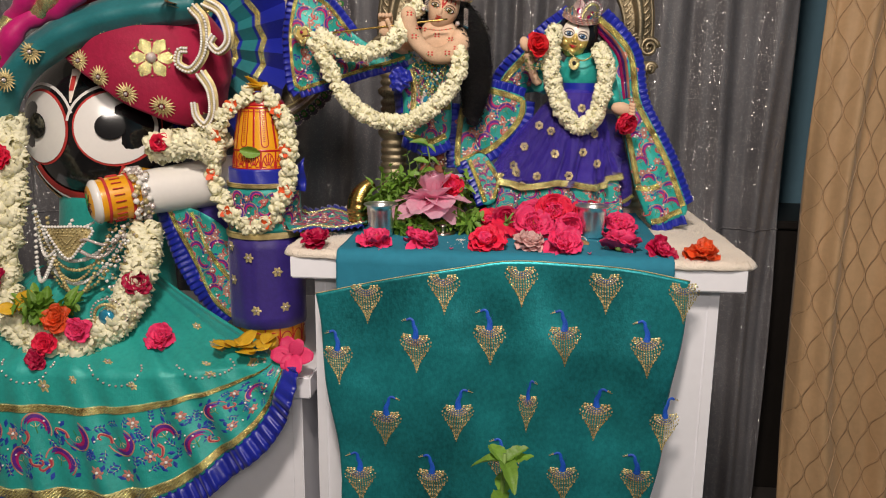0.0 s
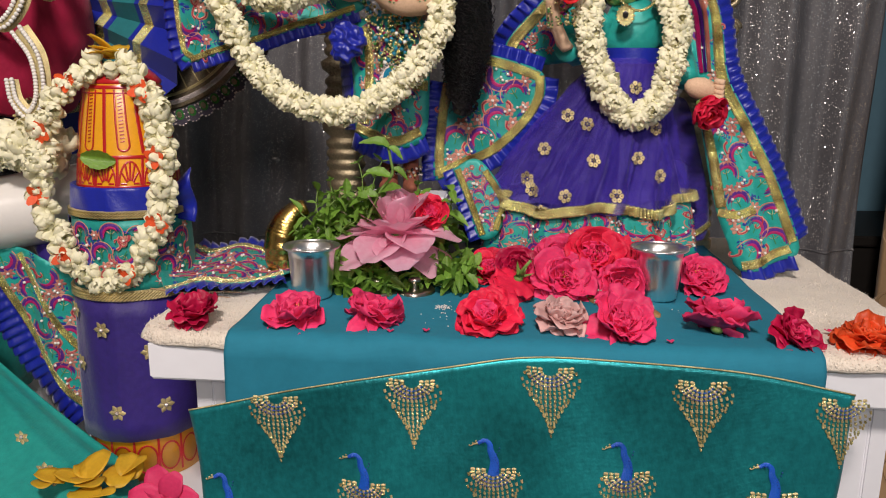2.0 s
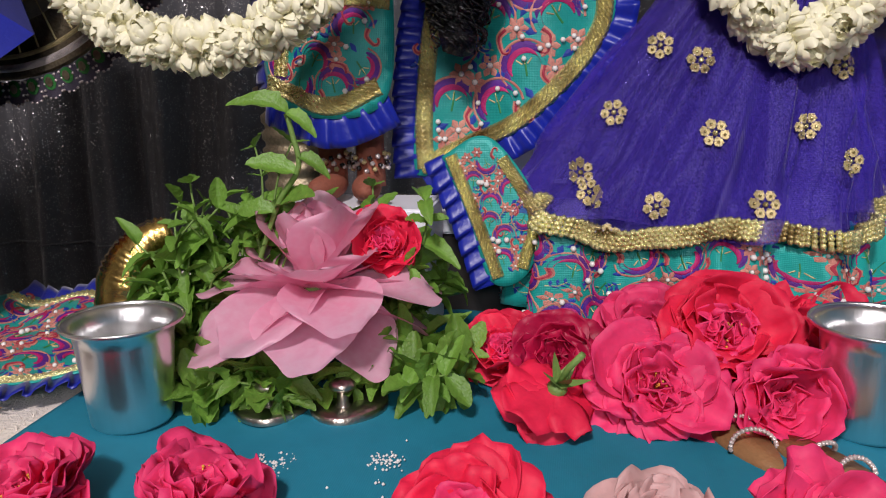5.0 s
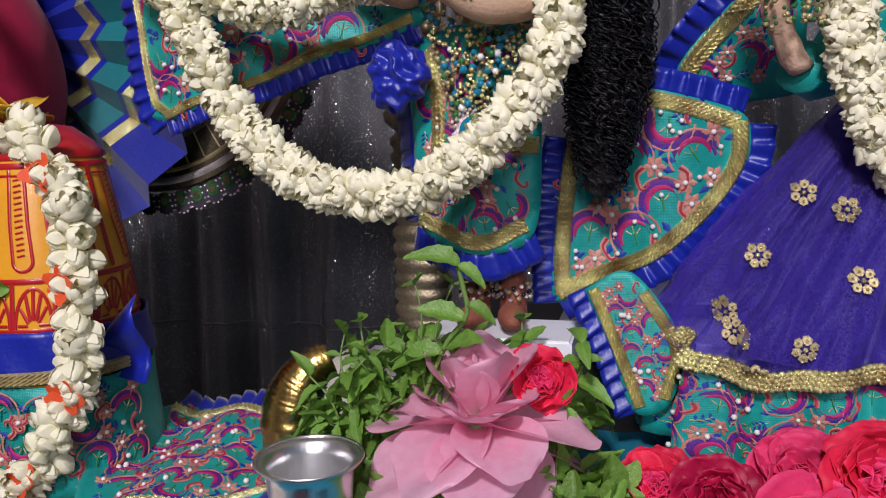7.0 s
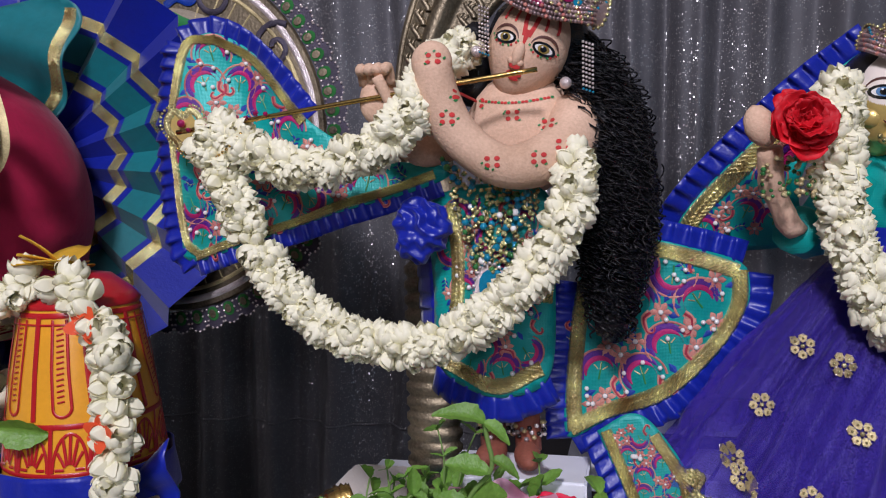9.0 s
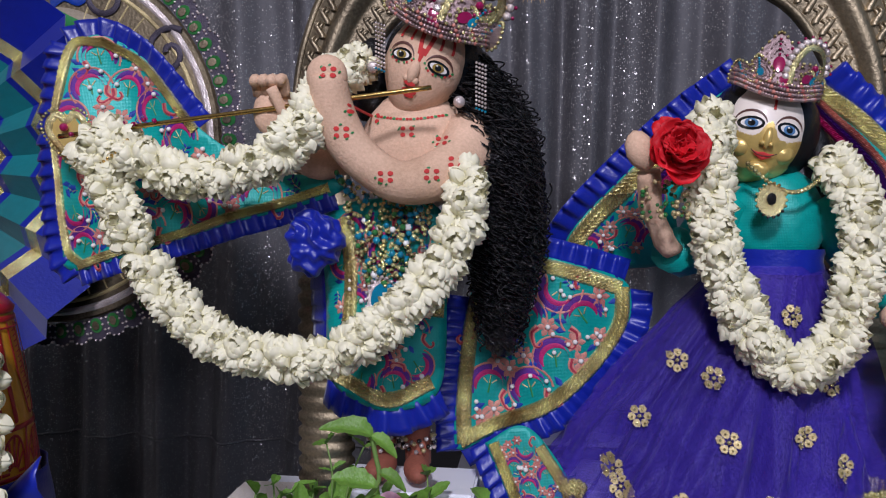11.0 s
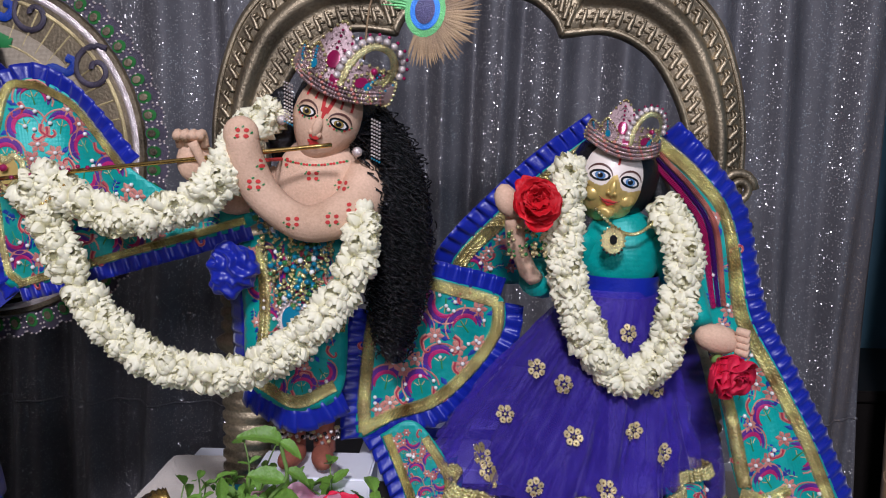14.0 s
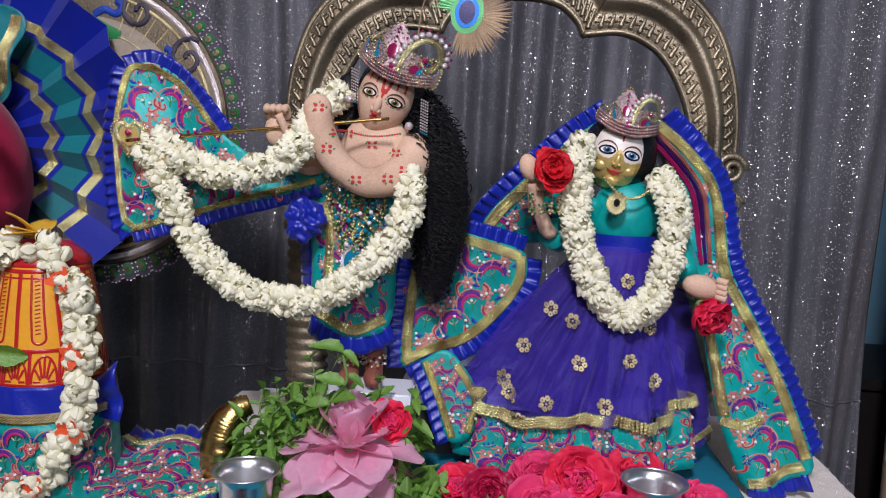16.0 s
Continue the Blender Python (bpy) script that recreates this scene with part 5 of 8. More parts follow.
for name, mat, a, b, h in (("green_ring", FEATHER_GREEN, 0.0185, 0.024, 0.001), ("blue_ring", FEATHER_BLUE, 0.0135, 0.0175, 0.002), ("dark_eye", FEATHER_EYE, 0.0090, 0.0125, 0.003)):
    bm = bmesh.new()
    disc(bm, plf, FX - 0.002, FZ, a, b, 0, h, -0.15, 24)
    part(name, bm, mat, ft)
bm = bmesh.new()
tube(bm, spline([(0.105, 1.668, 1.285), (0.112, 1.670, 1.34), (0.135, 1.668, 1.36), (0.150, 1.667, 1.345)], 16), 0.0011, 6, 0)
part("quill", bm, FEATHER_BARB, ft)

# sash panel flying out to the side
OUT = [(0.118, 1.072), (0.157, 1.078), (0.200, 1.069), (0.238, 1.056), (0.245, 1.038), (0.242, 1.017), (0.220, 0.981), (0.176, 0.941), (0.130, 0.920), (0.100, 0.904), (0.092, 0.912), (0.093, 0.945), (0.098, 1.004), (0.106, 1.045)]
panel("embroidered_scarf", "turquoise embroidered sash end with gold braid and blue ruffle", "sash", OUT, lambda x, z: 1.722 + 0.006 * math.sin(x * 60) + 0.1 * max(0, x - 0.2),
      [[(0.120, 1.072), (0.157, 1.077), (0.200, 1.068), (0.238, 1.055)], [(0.244, 1.050), (0.242, 1.017), (0.220, 0.981), (0.176, 0.941), (0.130, 0.920), (0.100, 0.905)], [(0.094, 0.910), (0.093, 0.945), (0.098, 1.004), (0.104, 1.04)]], 31,
      [[(0.116, 1.073), (0.157, 1.079), (0.200, 1.070), (0.240, 1.058)], [(0.247, 1.048), (0.243, 1.016), (0.220, 0.980), (0.176, 0.940), (0.130, 0.919), (0.098, 0.902)], [(0.093, 0.903), (0.092, 0.945), (0.097, 1.004), (0.103, 1.04)]], trim=0.014, frill=0.016, big=0.023, pearls=34)

garland("jasmine_garland", "thick white jasmine garland looped from the flute doll's neck", [(0.020, 1.668, 1.236), (0.006, 1.632, 1.216), (-0.002, 1.610, 1.190), (-0.020, 1.606, 1.163), (-0.055, 1.608, 1.146), (-0.100, 1.61, 1.138), (-0.138, 1.612, 1.152), (-0.164, 1.614, 1.170), (-0.180, 1.612, 1.166), (-0.170, 1.610, 1.142), (-0.152, 1.605, 1.108), (-0.124, 1.602, 1.060), (-0.082, 1.600, 1.020), (-0.027, 1.600, 1.003), (0.022, 1.600, 1.012), (0.066, 1.602, 1.043), (0.098, 1.606, 1.085), (0.111, 1.618, 1.126), (0.098, 1.66, 1.155)], 0.0164, 440, 7, 6, 0.45, 0.86)

# ---------------------------------------------------------------- veiled doll
bm = bmesh.new()
ellipsoid(bm, HEAD_R, (0.0335, 0.033, 0.041), 7, 6)
for f in bm.faces:
    c = HEAD_R.inverted() @ f.calc_center_median()
    if c.z < -0.0062 + 0.013 * math.exp(-(c.x / 0.0055) ** 2) + 0.35 * max(0, abs(c.x) - 0.016):
        f.material_index = 8
pl = face_map(HEAD_R, 0.0335, 0.033, 0.041)
eyes(bm, pl, 0.0142, 0.003, 0.0092, 0.0050, 9)
ellipsoid(bm, HEAD_R @ pose(0.0, -0.0325, -0.006), (0.0034, 0.0042, 0.0085), 8, 3)
for s in (-1, 1):                            # nostrils, cheeks and a curved smile
    ellipsoid(bm, HEAD_R @ pose(s * 0.0030, -0.0335, -0.0105), (0.0024, 0.0030, 0.0022), 8, 2)
    ellipsoid(bm, HEAD_R @ pose(s * 0.0150, -0.0215, -0.0150), (0.0090, 0.0075, 0.0080), 8, 3)
ellipsoid(bm, HEAD_R @ pose(0.0, -0.0235, -0.0290), (0.0080, 0.0070, 0.0060), 8, 3)
mouth = face_map(HEAD_R, 0.0335, 0.0345, 0.042)
stroke(bm, [(-0.0088, -0.0172), (-0.0045, -0.0188), (0.0, -0.0184), (0.0045, -0.0188), (0.0088, -0.0172)], lambda u: 0.0006 + 0.0026 * math.sin(u * math.pi), mouth, 5, 0.0004, 0.0008)
stroke(bm, [(-0.0065, -0.0196), (0.0, -0.0218), (0.0065, -0.0196)], lambda u: 0.0005 + 0.0026 * math.sin(u * math.pi), mouth, 5, 0.0004, 0.0008)
stroke(bm, [(-0.0098, -0.0164), (-0.0045, -0.0194), (0.0, -0.0199), (0.0045, -0.0194), (0.0098, -0.0164)], 0.0006, mouth, 2, 0.0013, 0.0002)
stroke(bm, [(0, 0.026), (0, 0.020), (0, 0.016)], 0.002, pl, 5, 0.0005)
for s in (-1, 1):
    ellipsoid(bm, HEAD_R @ pose(s * 0.034, -0.004, -0.004), (0.004, 0.007, 0.011), 0, 2)
tube(bm, spline([(0.348, 1.70, 1.15), (0.350, 1.70, 1.13)], 3), 0.014, 12, 7)
ellipsoid(bm, pose(0.354, 1.70, 1.108), (0.040, 0.028, 0.044), 10, 3)
tube(bm, spline([(0.318, 1.70, 1.125), (0.288, 1.695, 1.085), (0.268, 1.670, 1.085)], 12), lambda u: 0.022 - 0.004 * u, 12, 10)
tube(bm, spline([(0.268, 1.668, 1.085), (0.252, 1.655, 1.11), (0.245, 1.640, 1.145)], 12), 0.0085, 10, 0)
ellipsoid(bm, pose(0.238, 1.632, 1.160, 0, -20, 0), (0.011, 0.009, 0.016), 0, 2)
tube(bm, spline([(0.388, 1.70, 1.125), (0.415, 1.69, 1.075), (0.420, 1.660, 1.045)], 12), lambda u: 0.021 - 0.006 * u, 12, 10)
ellipsoid(bm, pose(0.435, 1.645, 1.036, 0, 12, 0), (0.022, 0.013, 0.014), 0, 2)
for k in range(4):
    tube(bm, spline([(0.450, 1.640, 1.045 - 0.006 * k), (0.460, 1.634, 1.043 - 0.006 * k)], 3), 0.0042, 8, 0)
tube(bm, [Vector((0.345, 1.71, 1.07)), Vector((0.345, 1.72, 0.98)), Vector((0.335, 1.75, 0.89))], 0.028, 10, 12)
doll_r = part("veiled_doll", bm, DOLL)
tagged(doll_r, "standing doll with a cream and gilt painted face and turquoise blouse", "doll")
for v in doll_r.data.vertices:
    if 1.06 < v.co.z < 1.15 and v.co.y > 1.6:
        v.co += v.normal * 0.0028 * noise.noise(v.co * 70)

bm = bmesh.new()
ellipsoid(bm, HEAD_R @ pose(0.002, 0.009, 0.002), (0.044, 0.035, 0.046), 0, 3)
tube(bm, spline([(0.375, 1.715, 1.20), (0.395, 1.715, 1.15), (0.392, 1.71, 1.11)], 10), 0.014, 10, 0)
wg = thing("small_doll_wig", "smooth black wig under the veiled doll's scarf", "wig")
part("hair_mass", bm, HAIR, wg)


def skirt_point(a, v, grow=0.0, seed=0.0):
    """a: degrees round from the front, v: 0 waist to 1 hem."""
    t = radians(a)
    cx = 0.357 - 0.055 * v
    rx = 0.034 + 0.082 * v ** 0.85 + grow
    ry = 0.026 + 0.055 * v ** 0.9 + grow
    f = 1 + (0.015 + 0.075 * v) * (0.6 * math.sin(t * 9 + seed + v) + 0.5 * math.sin(t * 17 + 2 * seed + 2 * v) * v + 0.10 * math.sin(t * 31 + 3 * seed + 4 * noise.noise((t * 2, v, seed))) + 0.55 * (0.4 - abs(noise.noise((t * 9 + 0.8 * v, seed + 4, v * 0.8)))) + 1.1 * noise.noise((t * 5, seed, v * 1.5)) + 0.25 * (0.3 - abs(noise.noise((t * 21 + 2.2 * v, seed + 8, v * 2.2)))))
    x = cx + rx * f * math.sin(t)
    z = 1.073 - 0.185 * v - 0.012 * v * math.cos(t) + 0.006 * v * math.sin(t * 5 + seed)
    return Vector((x, 1.705 - ry * f * math.cos(t), z))


sk = thing("doll_skirt", "violet net skirt with gold sequin flowers and a gold braided hem", "skirt")
bm = bmesh.new()
grid(bm, lambda u, v: skirt_point(-180 + 360 * u, v, -0.004 - 0.040 * v * max(0, -math.sin(radians(-180 + 360 * u)))), 260, 30)
solid(part("lining", bm, LINING, sk, "plain violet silk lining"), 0.001)
bm = bmesh.new()


def net_point(u, v, seed=1.0):
    a = -178 + 356 * u
    p = skirt_point(a, v, 0.003 + 0.004 * v, seed)
    left = max(0, -math.sin(radians(a)))
    p.x -= 0.006 * left * math.sin(v * math.pi)
    crease = 0.35 - abs(noise.noise((a * 0.085 + 1.2 * v, v * 2.6, seed + 2))) - 0.6 * abs(noise.noise((a * 0.040 - 1.8 * v, v * 4.0, seed + 5)))
    t = radians(a)
    return p + Vector((math.sin(t), -math.cos(t), 0)) * 0.017 * crease * min(1, v * 1.8)


grid(bm, lambda u, v: net_point(u, 0.965 * v), 400, 36)
part("net_layer", bm, NET, sk, "sheer violet net")
bm = bmesh.new()
grid(bm, lambda u, v: net_point(u, 0.96 * v, 4.0) + Vector((-0.006, -0.004, 0)), 400, 36)
part("net_layer", bm, NET, sk, "sheer violet net")
bm = bmesh.new()
for k in range(220):
    for row in range(4):
        p = skirt_point(-100 + 200 * k / 219, 1.0 - 0.016 * row, 0.014, 1.0)
        bead(bm, p + Vector((0, -0.002, 0.001 * (k % 2))), 0.0026, 0, 5)
part("gold_braid", bm, GOLD, sk, "knotted gold braid hem")
# belt
bm = bmesh.new()
grid(bm, lambda u, v: Vector((0.356 + (0.037 + 0.001 * math.sin(v * 9)) * math.sin(u * math.tau), 1.703 - 0.030 * math.cos(u * math.tau), 1.066 + 0.020 * v)), 40, 6, 0, True)
part("belt", bm, BLUE_SATIN, sk, "royal blue satin belt")
rnd = random.Random(2)
both = bmesh.new()
grid(both, lambda u, v: net_point(u, v) + Vector((0, -0.0015, 0)), 120, 20)
grid(both, lambda u, v: net_point(u, v, 4.0) + Vector((-0.006, -0.0055, 0)), 120, 20)
on_skirt = cast_on(BVHTree.FromBMesh(both), 1.66)
both.free()
for k, (x, z) in enumerate(((0.334, 0.903), (0.270, 0.900), (0.222, 0.918), (0.305, 0.945), (0.243, 0.957), (0.272, 1.000), (0.357, 1.036), (0.362, 0.948), (0.228, 0.905), (0.240, 0.880), (0.296, 0.99), (0.392, 0.925), (0.385, 0.985))):
    bm = bmesh.new()
    for j in range(6):                           # six beaded rosettes round a stud
        a = j * math.tau / 6 + 0.3 * k
        cx, cz = x + 0.0058 * math.cos(a), z + 0.0058 * math.sin(a)
        disc(bm, on_skirt, cx, cz, 0.0030, 0.0030, 0, 0.0010, 0, 8)
        bead(bm, on_skirt(cx, cz, 0.0018), 0.0011, 1, 5)
        for q in range(6):
            bead(bm, on_skirt(cx + 0.0028 * math.cos(q * 1.05 + a), cz + 0.0028 * math.sin(q * 1.05 + a), 0.0012), 0.00085, 0 if q % 2 else 2, 4)
    bead(bm, on_skirt(x, z, 0.0016), 0.0020, 1, 6)
    part("sequin_flower", bm, [DULL_GOLD, GOLD, SILVER_STONE], sk)


# embroidered underskirt showing below the hem
def under_place(s, t, h):
    a = s / 0.0019
    p = skirt_point(a, 1.0, 0.006 + 0.010 * t / 0.06, 1.0)
    return p + Vector((math.sin(radians(a)) * h, -math.cos(radians(a)) * h, -t))


us = thing("doll_underskirt", "turquoise embroidered underskirt border with pearls below the net skirt", "skirt")
poly = [(-0.20, 0.0), (0.20, 0.0), (0.20, 0.072), (-0.20, 0.072)]
bm = bmesh.new()
grid(bm, lambda u, v: under_place(-0.20 + 0.40 * u, 0.075 * v, 0.0), 120, 8)
solid(part("cloth", bm, TURQ, us), 0.001)
embroider(us, poly, under_place, 17, 0.002, 0.014, 60)

# veil: a narrow gathered fall on one side, a long one on the other
OUT = [(0.330, 1.226), (0.282, 1.190), (0.232, 1.143), (0.188, 1.090), (0.200, 1.060), (0.240, 1.064), (0.285, 1.075), (0.280, 1.12), (0.300, 1.165), (0.326, 1.205)]
panel("veil", "turquoise embroidered veil edge with gold braid and blue ruffle", "veil", OUT, lambda x, z: 1.712 + 0.004 * math.sin(x * 90 + z * 40) + 0.55 * max(0, 1.13 - z),
      [[(0.328, 1.224), (0.282, 1.189), (0.233, 1.143), (0.190, 1.092), (0.198, 1.062)]], 41, [[(0.330, 1.228), (0.282, 1.192), (0.232, 1.145), (0.187, 1.092), (0.196, 1.058)]], trim=0.016, frill=0.017, big=0.016, pearls=8)
OUT = [(0.388, 1.222), (0.430, 1.185), (0.462, 1.140), (0.478, 1.053), (0.515, 0.985), (0.546, 0.925), (0.580, 0.842), (0.574, 0.818), (0.512, 0.797), (0.492, 0.835), (0.474, 0.880), (0.450, 0.972), (0.434, 1.05), (0.416, 1.146), (0.398, 1.185)]
panel("long_veil", "long turquoise embroidered veil fall with gold braid and blue ruffle", "veil", OUT, lambda x, z: 1.702 - 0.10 * max(0, 1.15 - z) + 0.006 * math.sin((x - 0.42 * (1.2 - z)) * 100) + 0.003 * noise.noise((x * 20, z * 20, 3)),
      [[(0.390, 1.221), (0.430, 1.185), (0.461, 1.140), (0.477, 1.053), (0.514, 0.985), (0.545, 0.925), (0.579, 0.842)], [(0.574, 0.824), (0.545, 0.808), (0.513, 0.798)], [(0.437, 1.02), (0.451, 0.972), (0.474, 0.880)], [(0.476, 0.868), (0.500, 0.866), (0.528, 0.872)]], 51,
      [[(0.392, 1.223), (0.431, 1.186), (0.463, 1.140), (0.479, 1.053), (0.516, 0.985), (0.547, 0.925), (0.582, 0.842)], [(0.578, 0.818), (0.545, 0.805), (0.512, 0.795)]], trim=0.013, frill=0.016, big=0.020, pearls=20)
OUT = [(0.395, 1.02), (0.432, 1.02), (0.450, 0.965), (0.474, 0.875), (0.468, 0.83), (0.430, 0.85), (0.405, 0.93)]
panel("veil_net", "dark violet net part of the veil beside the skirt", "veil", OUT, lambda x, z: 1.712 + 0.006 * math.sin(x * 120), [[(0.476, 0.856), (0.450, 0.842), (0.432, 0.846)]], 52, [], mat=NET, trim=0.009, big=0)
OUT = [(0.122, 0.925), (0.150, 0.940), (0.172, 0.925), (0.195, 0.885), (0.186, 0.842), (0.160, 0.835), (0.143, 0.880)]
panel("veil_corner", "turquoise embroidered veil corner with two gold braids beside the skirt", "veil", OUT, lambda x, z: 1.660 + 0.15 * (z - 0.84), [[(0.124, 0.924), (0.143, 0.880), (0.160, 0.837)], [(0.170, 0.927), (0.195, 0.885), (0.187, 0.845)]], 61, [[(0.120, 0.925), (0.141, 0.880), (0.159, 0.832)]], trim=0.010, frill=0.012, big=0.010, pearls=8)

for edge, side in (([(0.398, 1.217), (0.434, 1.180), (0.458, 1.140), (0.472, 1.060)], 0), ([(0.328, 1.224), (0.282, 1.189), (0.240, 1.150)], 1)):
    sh = thing("veil_band", "narrow coral and violet stitched band on the veil edge", "veil")
    lean = (lambda x, z: 1.700 - 0.10 * max(0, 1.15 - z) + 0.006 * math.sin((x - 0.42 * (1.2 - z)) * 100)) if side == 0 else (lambda x, z: 1.709 + 0.004 * math.sin(x * 90 + z * 40) + 0.55 * max(0, 1.13 - z))
    hull = edge + ([(0.30, 1.06), (0.30, 1.217)] if side == 0 else [(0.30, 1.10), (0.36, 1.20)])
    for mat, off, wide in ((CORAL, 0.014, 0.005), (VIOLET_THREAD, 0.0195, 0.004), (MAGENTA, 0.024, 0.006)):
        braid(sh, edge, hull, front(lean), wide, mat, 0.0022, off)
garland("jasmine_garland", "white jasmine garland hung round the veiled doll's neck", [(0.298, 1.672, 1.188), (0.293, 1.652, 1.172), (0.290, 1.640, 1.117), (0.301, 1.640, 1.072), (0.319, 1.638, 1.030), (0.343, 1.636, 1.003), (0.366, 1.636, 1.003), (0.387, 1.638, 1.032), (0.398, 1.642, 1.080), (0.401, 1.650, 1.120), (0.386, 1.672, 1.155)], 0.0160, 300, 9, 6, 0.45, 0.86)
rose("deep red rose held in the veiled doll's raised hand", (0.262, 1.622, 1.160), 0.0255, [ROSE_DEEP], 70, (80, 0, 8), 1.0, False, "")
rose("crimson rose hanging from the veiled doll's lowered hand", (0.432, 1.640, 1.020), 0.037, [ROSE_RED, ROSE_DEEP], 71, (128, -24, 10), 0.55, False, "")
nk = thing("doll_necklace", "gold necklace with a round black-studded pendant on the blouse", "necklace")
bm = bmesh.new()
for k in range(26):
    u = k / 25
    bead(bm, (0.322 + 0.062 * u, 1.660 - 0.008 * math.sin(u * math.pi), 1.152 - 0.022 * math.sin(u * math.pi)), 0.0021, 0, 6)
part("chain", bm, GOLD, nk)
bm = bmesh.new()
plp = front(lambda x, z: 1.652)
disc(bm, plp, 0.337, 1.124, 0.0105, 0.0125, 0, 0.001, 0, 18)
disc(bm, plp, 0.337, 1.125, 0.0035, 0.0045, 1, 0.002)
for k in range(18):
    a = k * math.tau / 18
    bead(bm, plp(0.337 + 0.0108 * math.cos(a), 1.124 + 0.0128 * math.sin(a), 0.001), 0.0015, 1 if 10 < k < 17 else 0)
part("pendant", bm, [GOLD, BLACK_ENAMEL], nk)
bg = thing("doll_bangles", "cluster of gold and green bead bangles on the raised wrist", "bangle")
bm = bmesh.new()
rnd = random.Random(6)
for k in range(110):
    a = rnd.uniform(0, math.tau)
    bead(bm, (0.258 + 0.017 * math.cos(a), 1.640 + 0.013 * math.sin(a), 1.122 + rnd.uniform(-0.014, 0.016)), rnd.uniform(0.0014, 0.0024), rnd.choice((0, 0, 1)))
tagged(part("bead_cluster", bm, [DULL_GOLD, EMERALD], bg), kind="stuff")


# ---------------------------------------------------------------- peacock brocade hanging in front
def brocade_y(x, z):
    fall = max(0, 0.77 - z)
    return 1.3405 - 0.010 * math.exp(-max(0, z - 0.62) * 11) + 0.005 * math.sin(x * 34 + z * 3 + 2 * noise.noise((x * 4, z * 4, 8))) * min(1, fall * 8) + 0.007 * noise.noise((x * 9 + z * 4, z * 7, 3)) * min(1, fall * 6) + 0.0022 * noise.noise((x * 26, z * 18, 5)) * min(1, fall * 6)


bc = thing("brocade_cloth", "teal shot-silk cloth with gold peacock embroidery hanging before the table", "cloth")
TOPLINE = spline([Vector((x, z, 0)) for x, z in ((-0.119, 0.716), (0.021, 0.749), (0.14, 0.772), (0.220, 0.785), (0.318, 0.784), (0.433, 0.777), (0.530, 0.760))], 130)


def brocade_point(u, v):
    top = TOPLINE[round(u * 130)]
    z = top.y - 0.60 * v
    left, right = -0.119 + 0.045 * min(1, v * 1.7), 0.530 - 0.045 * min(1, v * 1.5)
    x = left + (right - left) * u + 0.003 * math.sin(v * 17 + u * 5)
    return Vector((x, brocade_y(x, z), z))


bm = bmesh.new()
grid(bm, brocade_point, 130, 90)
solid(part("cloth", bm, BROCADE, bc), 0.0012)
bm = bmesh.new()
tube(bm, [brocade_point(k / 130, 0) + Vector((0, -0.001, 0)) for k in range(131)], 0.0009, 5, 0)
part("gold_selvedge", bm, DULL_GOLD, bc, "thin gold selvedge thread")


def peacock_mesh(flip, neck=True):
    bm = bmesh.new()
    flat = lambda x, z, h: Vector((x * flip, -h, z))
    if neck:
        body = spline([Vector((x, z, 0)) for x, z in ((0.0, -0.004), (0.001, 0.010), (-0.003, 0.020), (-0.004, 0.027), (-0.009, 0.031), (-0.015, 0.028))], 16)
        stroke(bm, [(p.x, p.y) for p in body], lambda u: 0.0075 * (1 - u) ** 1.3 + 0.0036, flat, 1, 0.0008, 0.0018)
        stroke(bm, [(-0.014, 0.0285), (-0.019, 0.0275), (-0.022, 0.0255)], lambda u: 0.0026 * (1 - u * 0.8), flat, 0, 0.001)
        bead(bm, flat(-0.0105, 0.030, 0.003), 0.0013, 3, 5)
        for k in range(3):
            bead(bm, flat(-0.017 - 0.003 * k, 0.0305 - 0.002 * k, 0.0015), 0.0011, 0, 4)
        for k in range(9):
            bead(bm, flat(0.0035 + 0.002 * math.sin(k), 0.000 + 0.003 * k, 0.0018), 0.0008, 3, 4)
    # scalloped breast rows, then loose strands that hang to a point
    for row, (rad, count) in enumerate(((0.0080, 9), (0.0125, 13), (0.0170, 17))):
        for k in range(count):
            a = radians(172 + 196 * k / (count - 1))
            x, z = rad * 1.16 * math.cos(a), 0.001 + rad * 0.86 * math.sin(a)
            dx, dz = 0.0021 * math.cos(a), 0.0019 * math.sin(a)
            stroke(bm, [(x - dx, z - dz), (x, z), (x + dx, z + dz)], lambda u: 0.0020 + 0.0012 * math.sin(u * math.pi), flat, 2 if (k + row) % 2 else 0, 0.0008, 0.0018)
        stroke(bm, arc(0, 0.001, rad + 0.0022, 196, 344, 16, 0.82), 0.0011, flat, (1, 3, 3)[row], 0.0012, 0.0010)
    n = 13
    for k in range(n):
        w = (k - (n - 1) / 2) / ((n - 1) / 2)
        x0, z0 = w * 0.0215, -0.0125 * (1 - w * w) + 0.0015
        x1, z1 = w * 0.006 + 0.003, -0.030 - 0.034 * (1 - abs(w)) ** 0.8
        steps = 5 + round(8 * (1 - abs(w)))
        for j in range(steps):
            u = (j + 0.5) / steps
            x = x0 + (x1 - x0) * u + 0.0115 * w * math.sin(u * math.pi)
            z = z0 + (z1 - z0) * u
            stroke(bm, [(x - 0.0005, z + 0.0017), (x + 0.0005, z - 0.0015)], 0.0027 - 0.0010 * u, flat, 0 if j % 2 else 2, 0.0008, 0.0014)
    return mesh_of("peacock_motif", bm, [DULL_GOLD, PEACOCK_BLUE, GOLD, BLUE_THREAD])


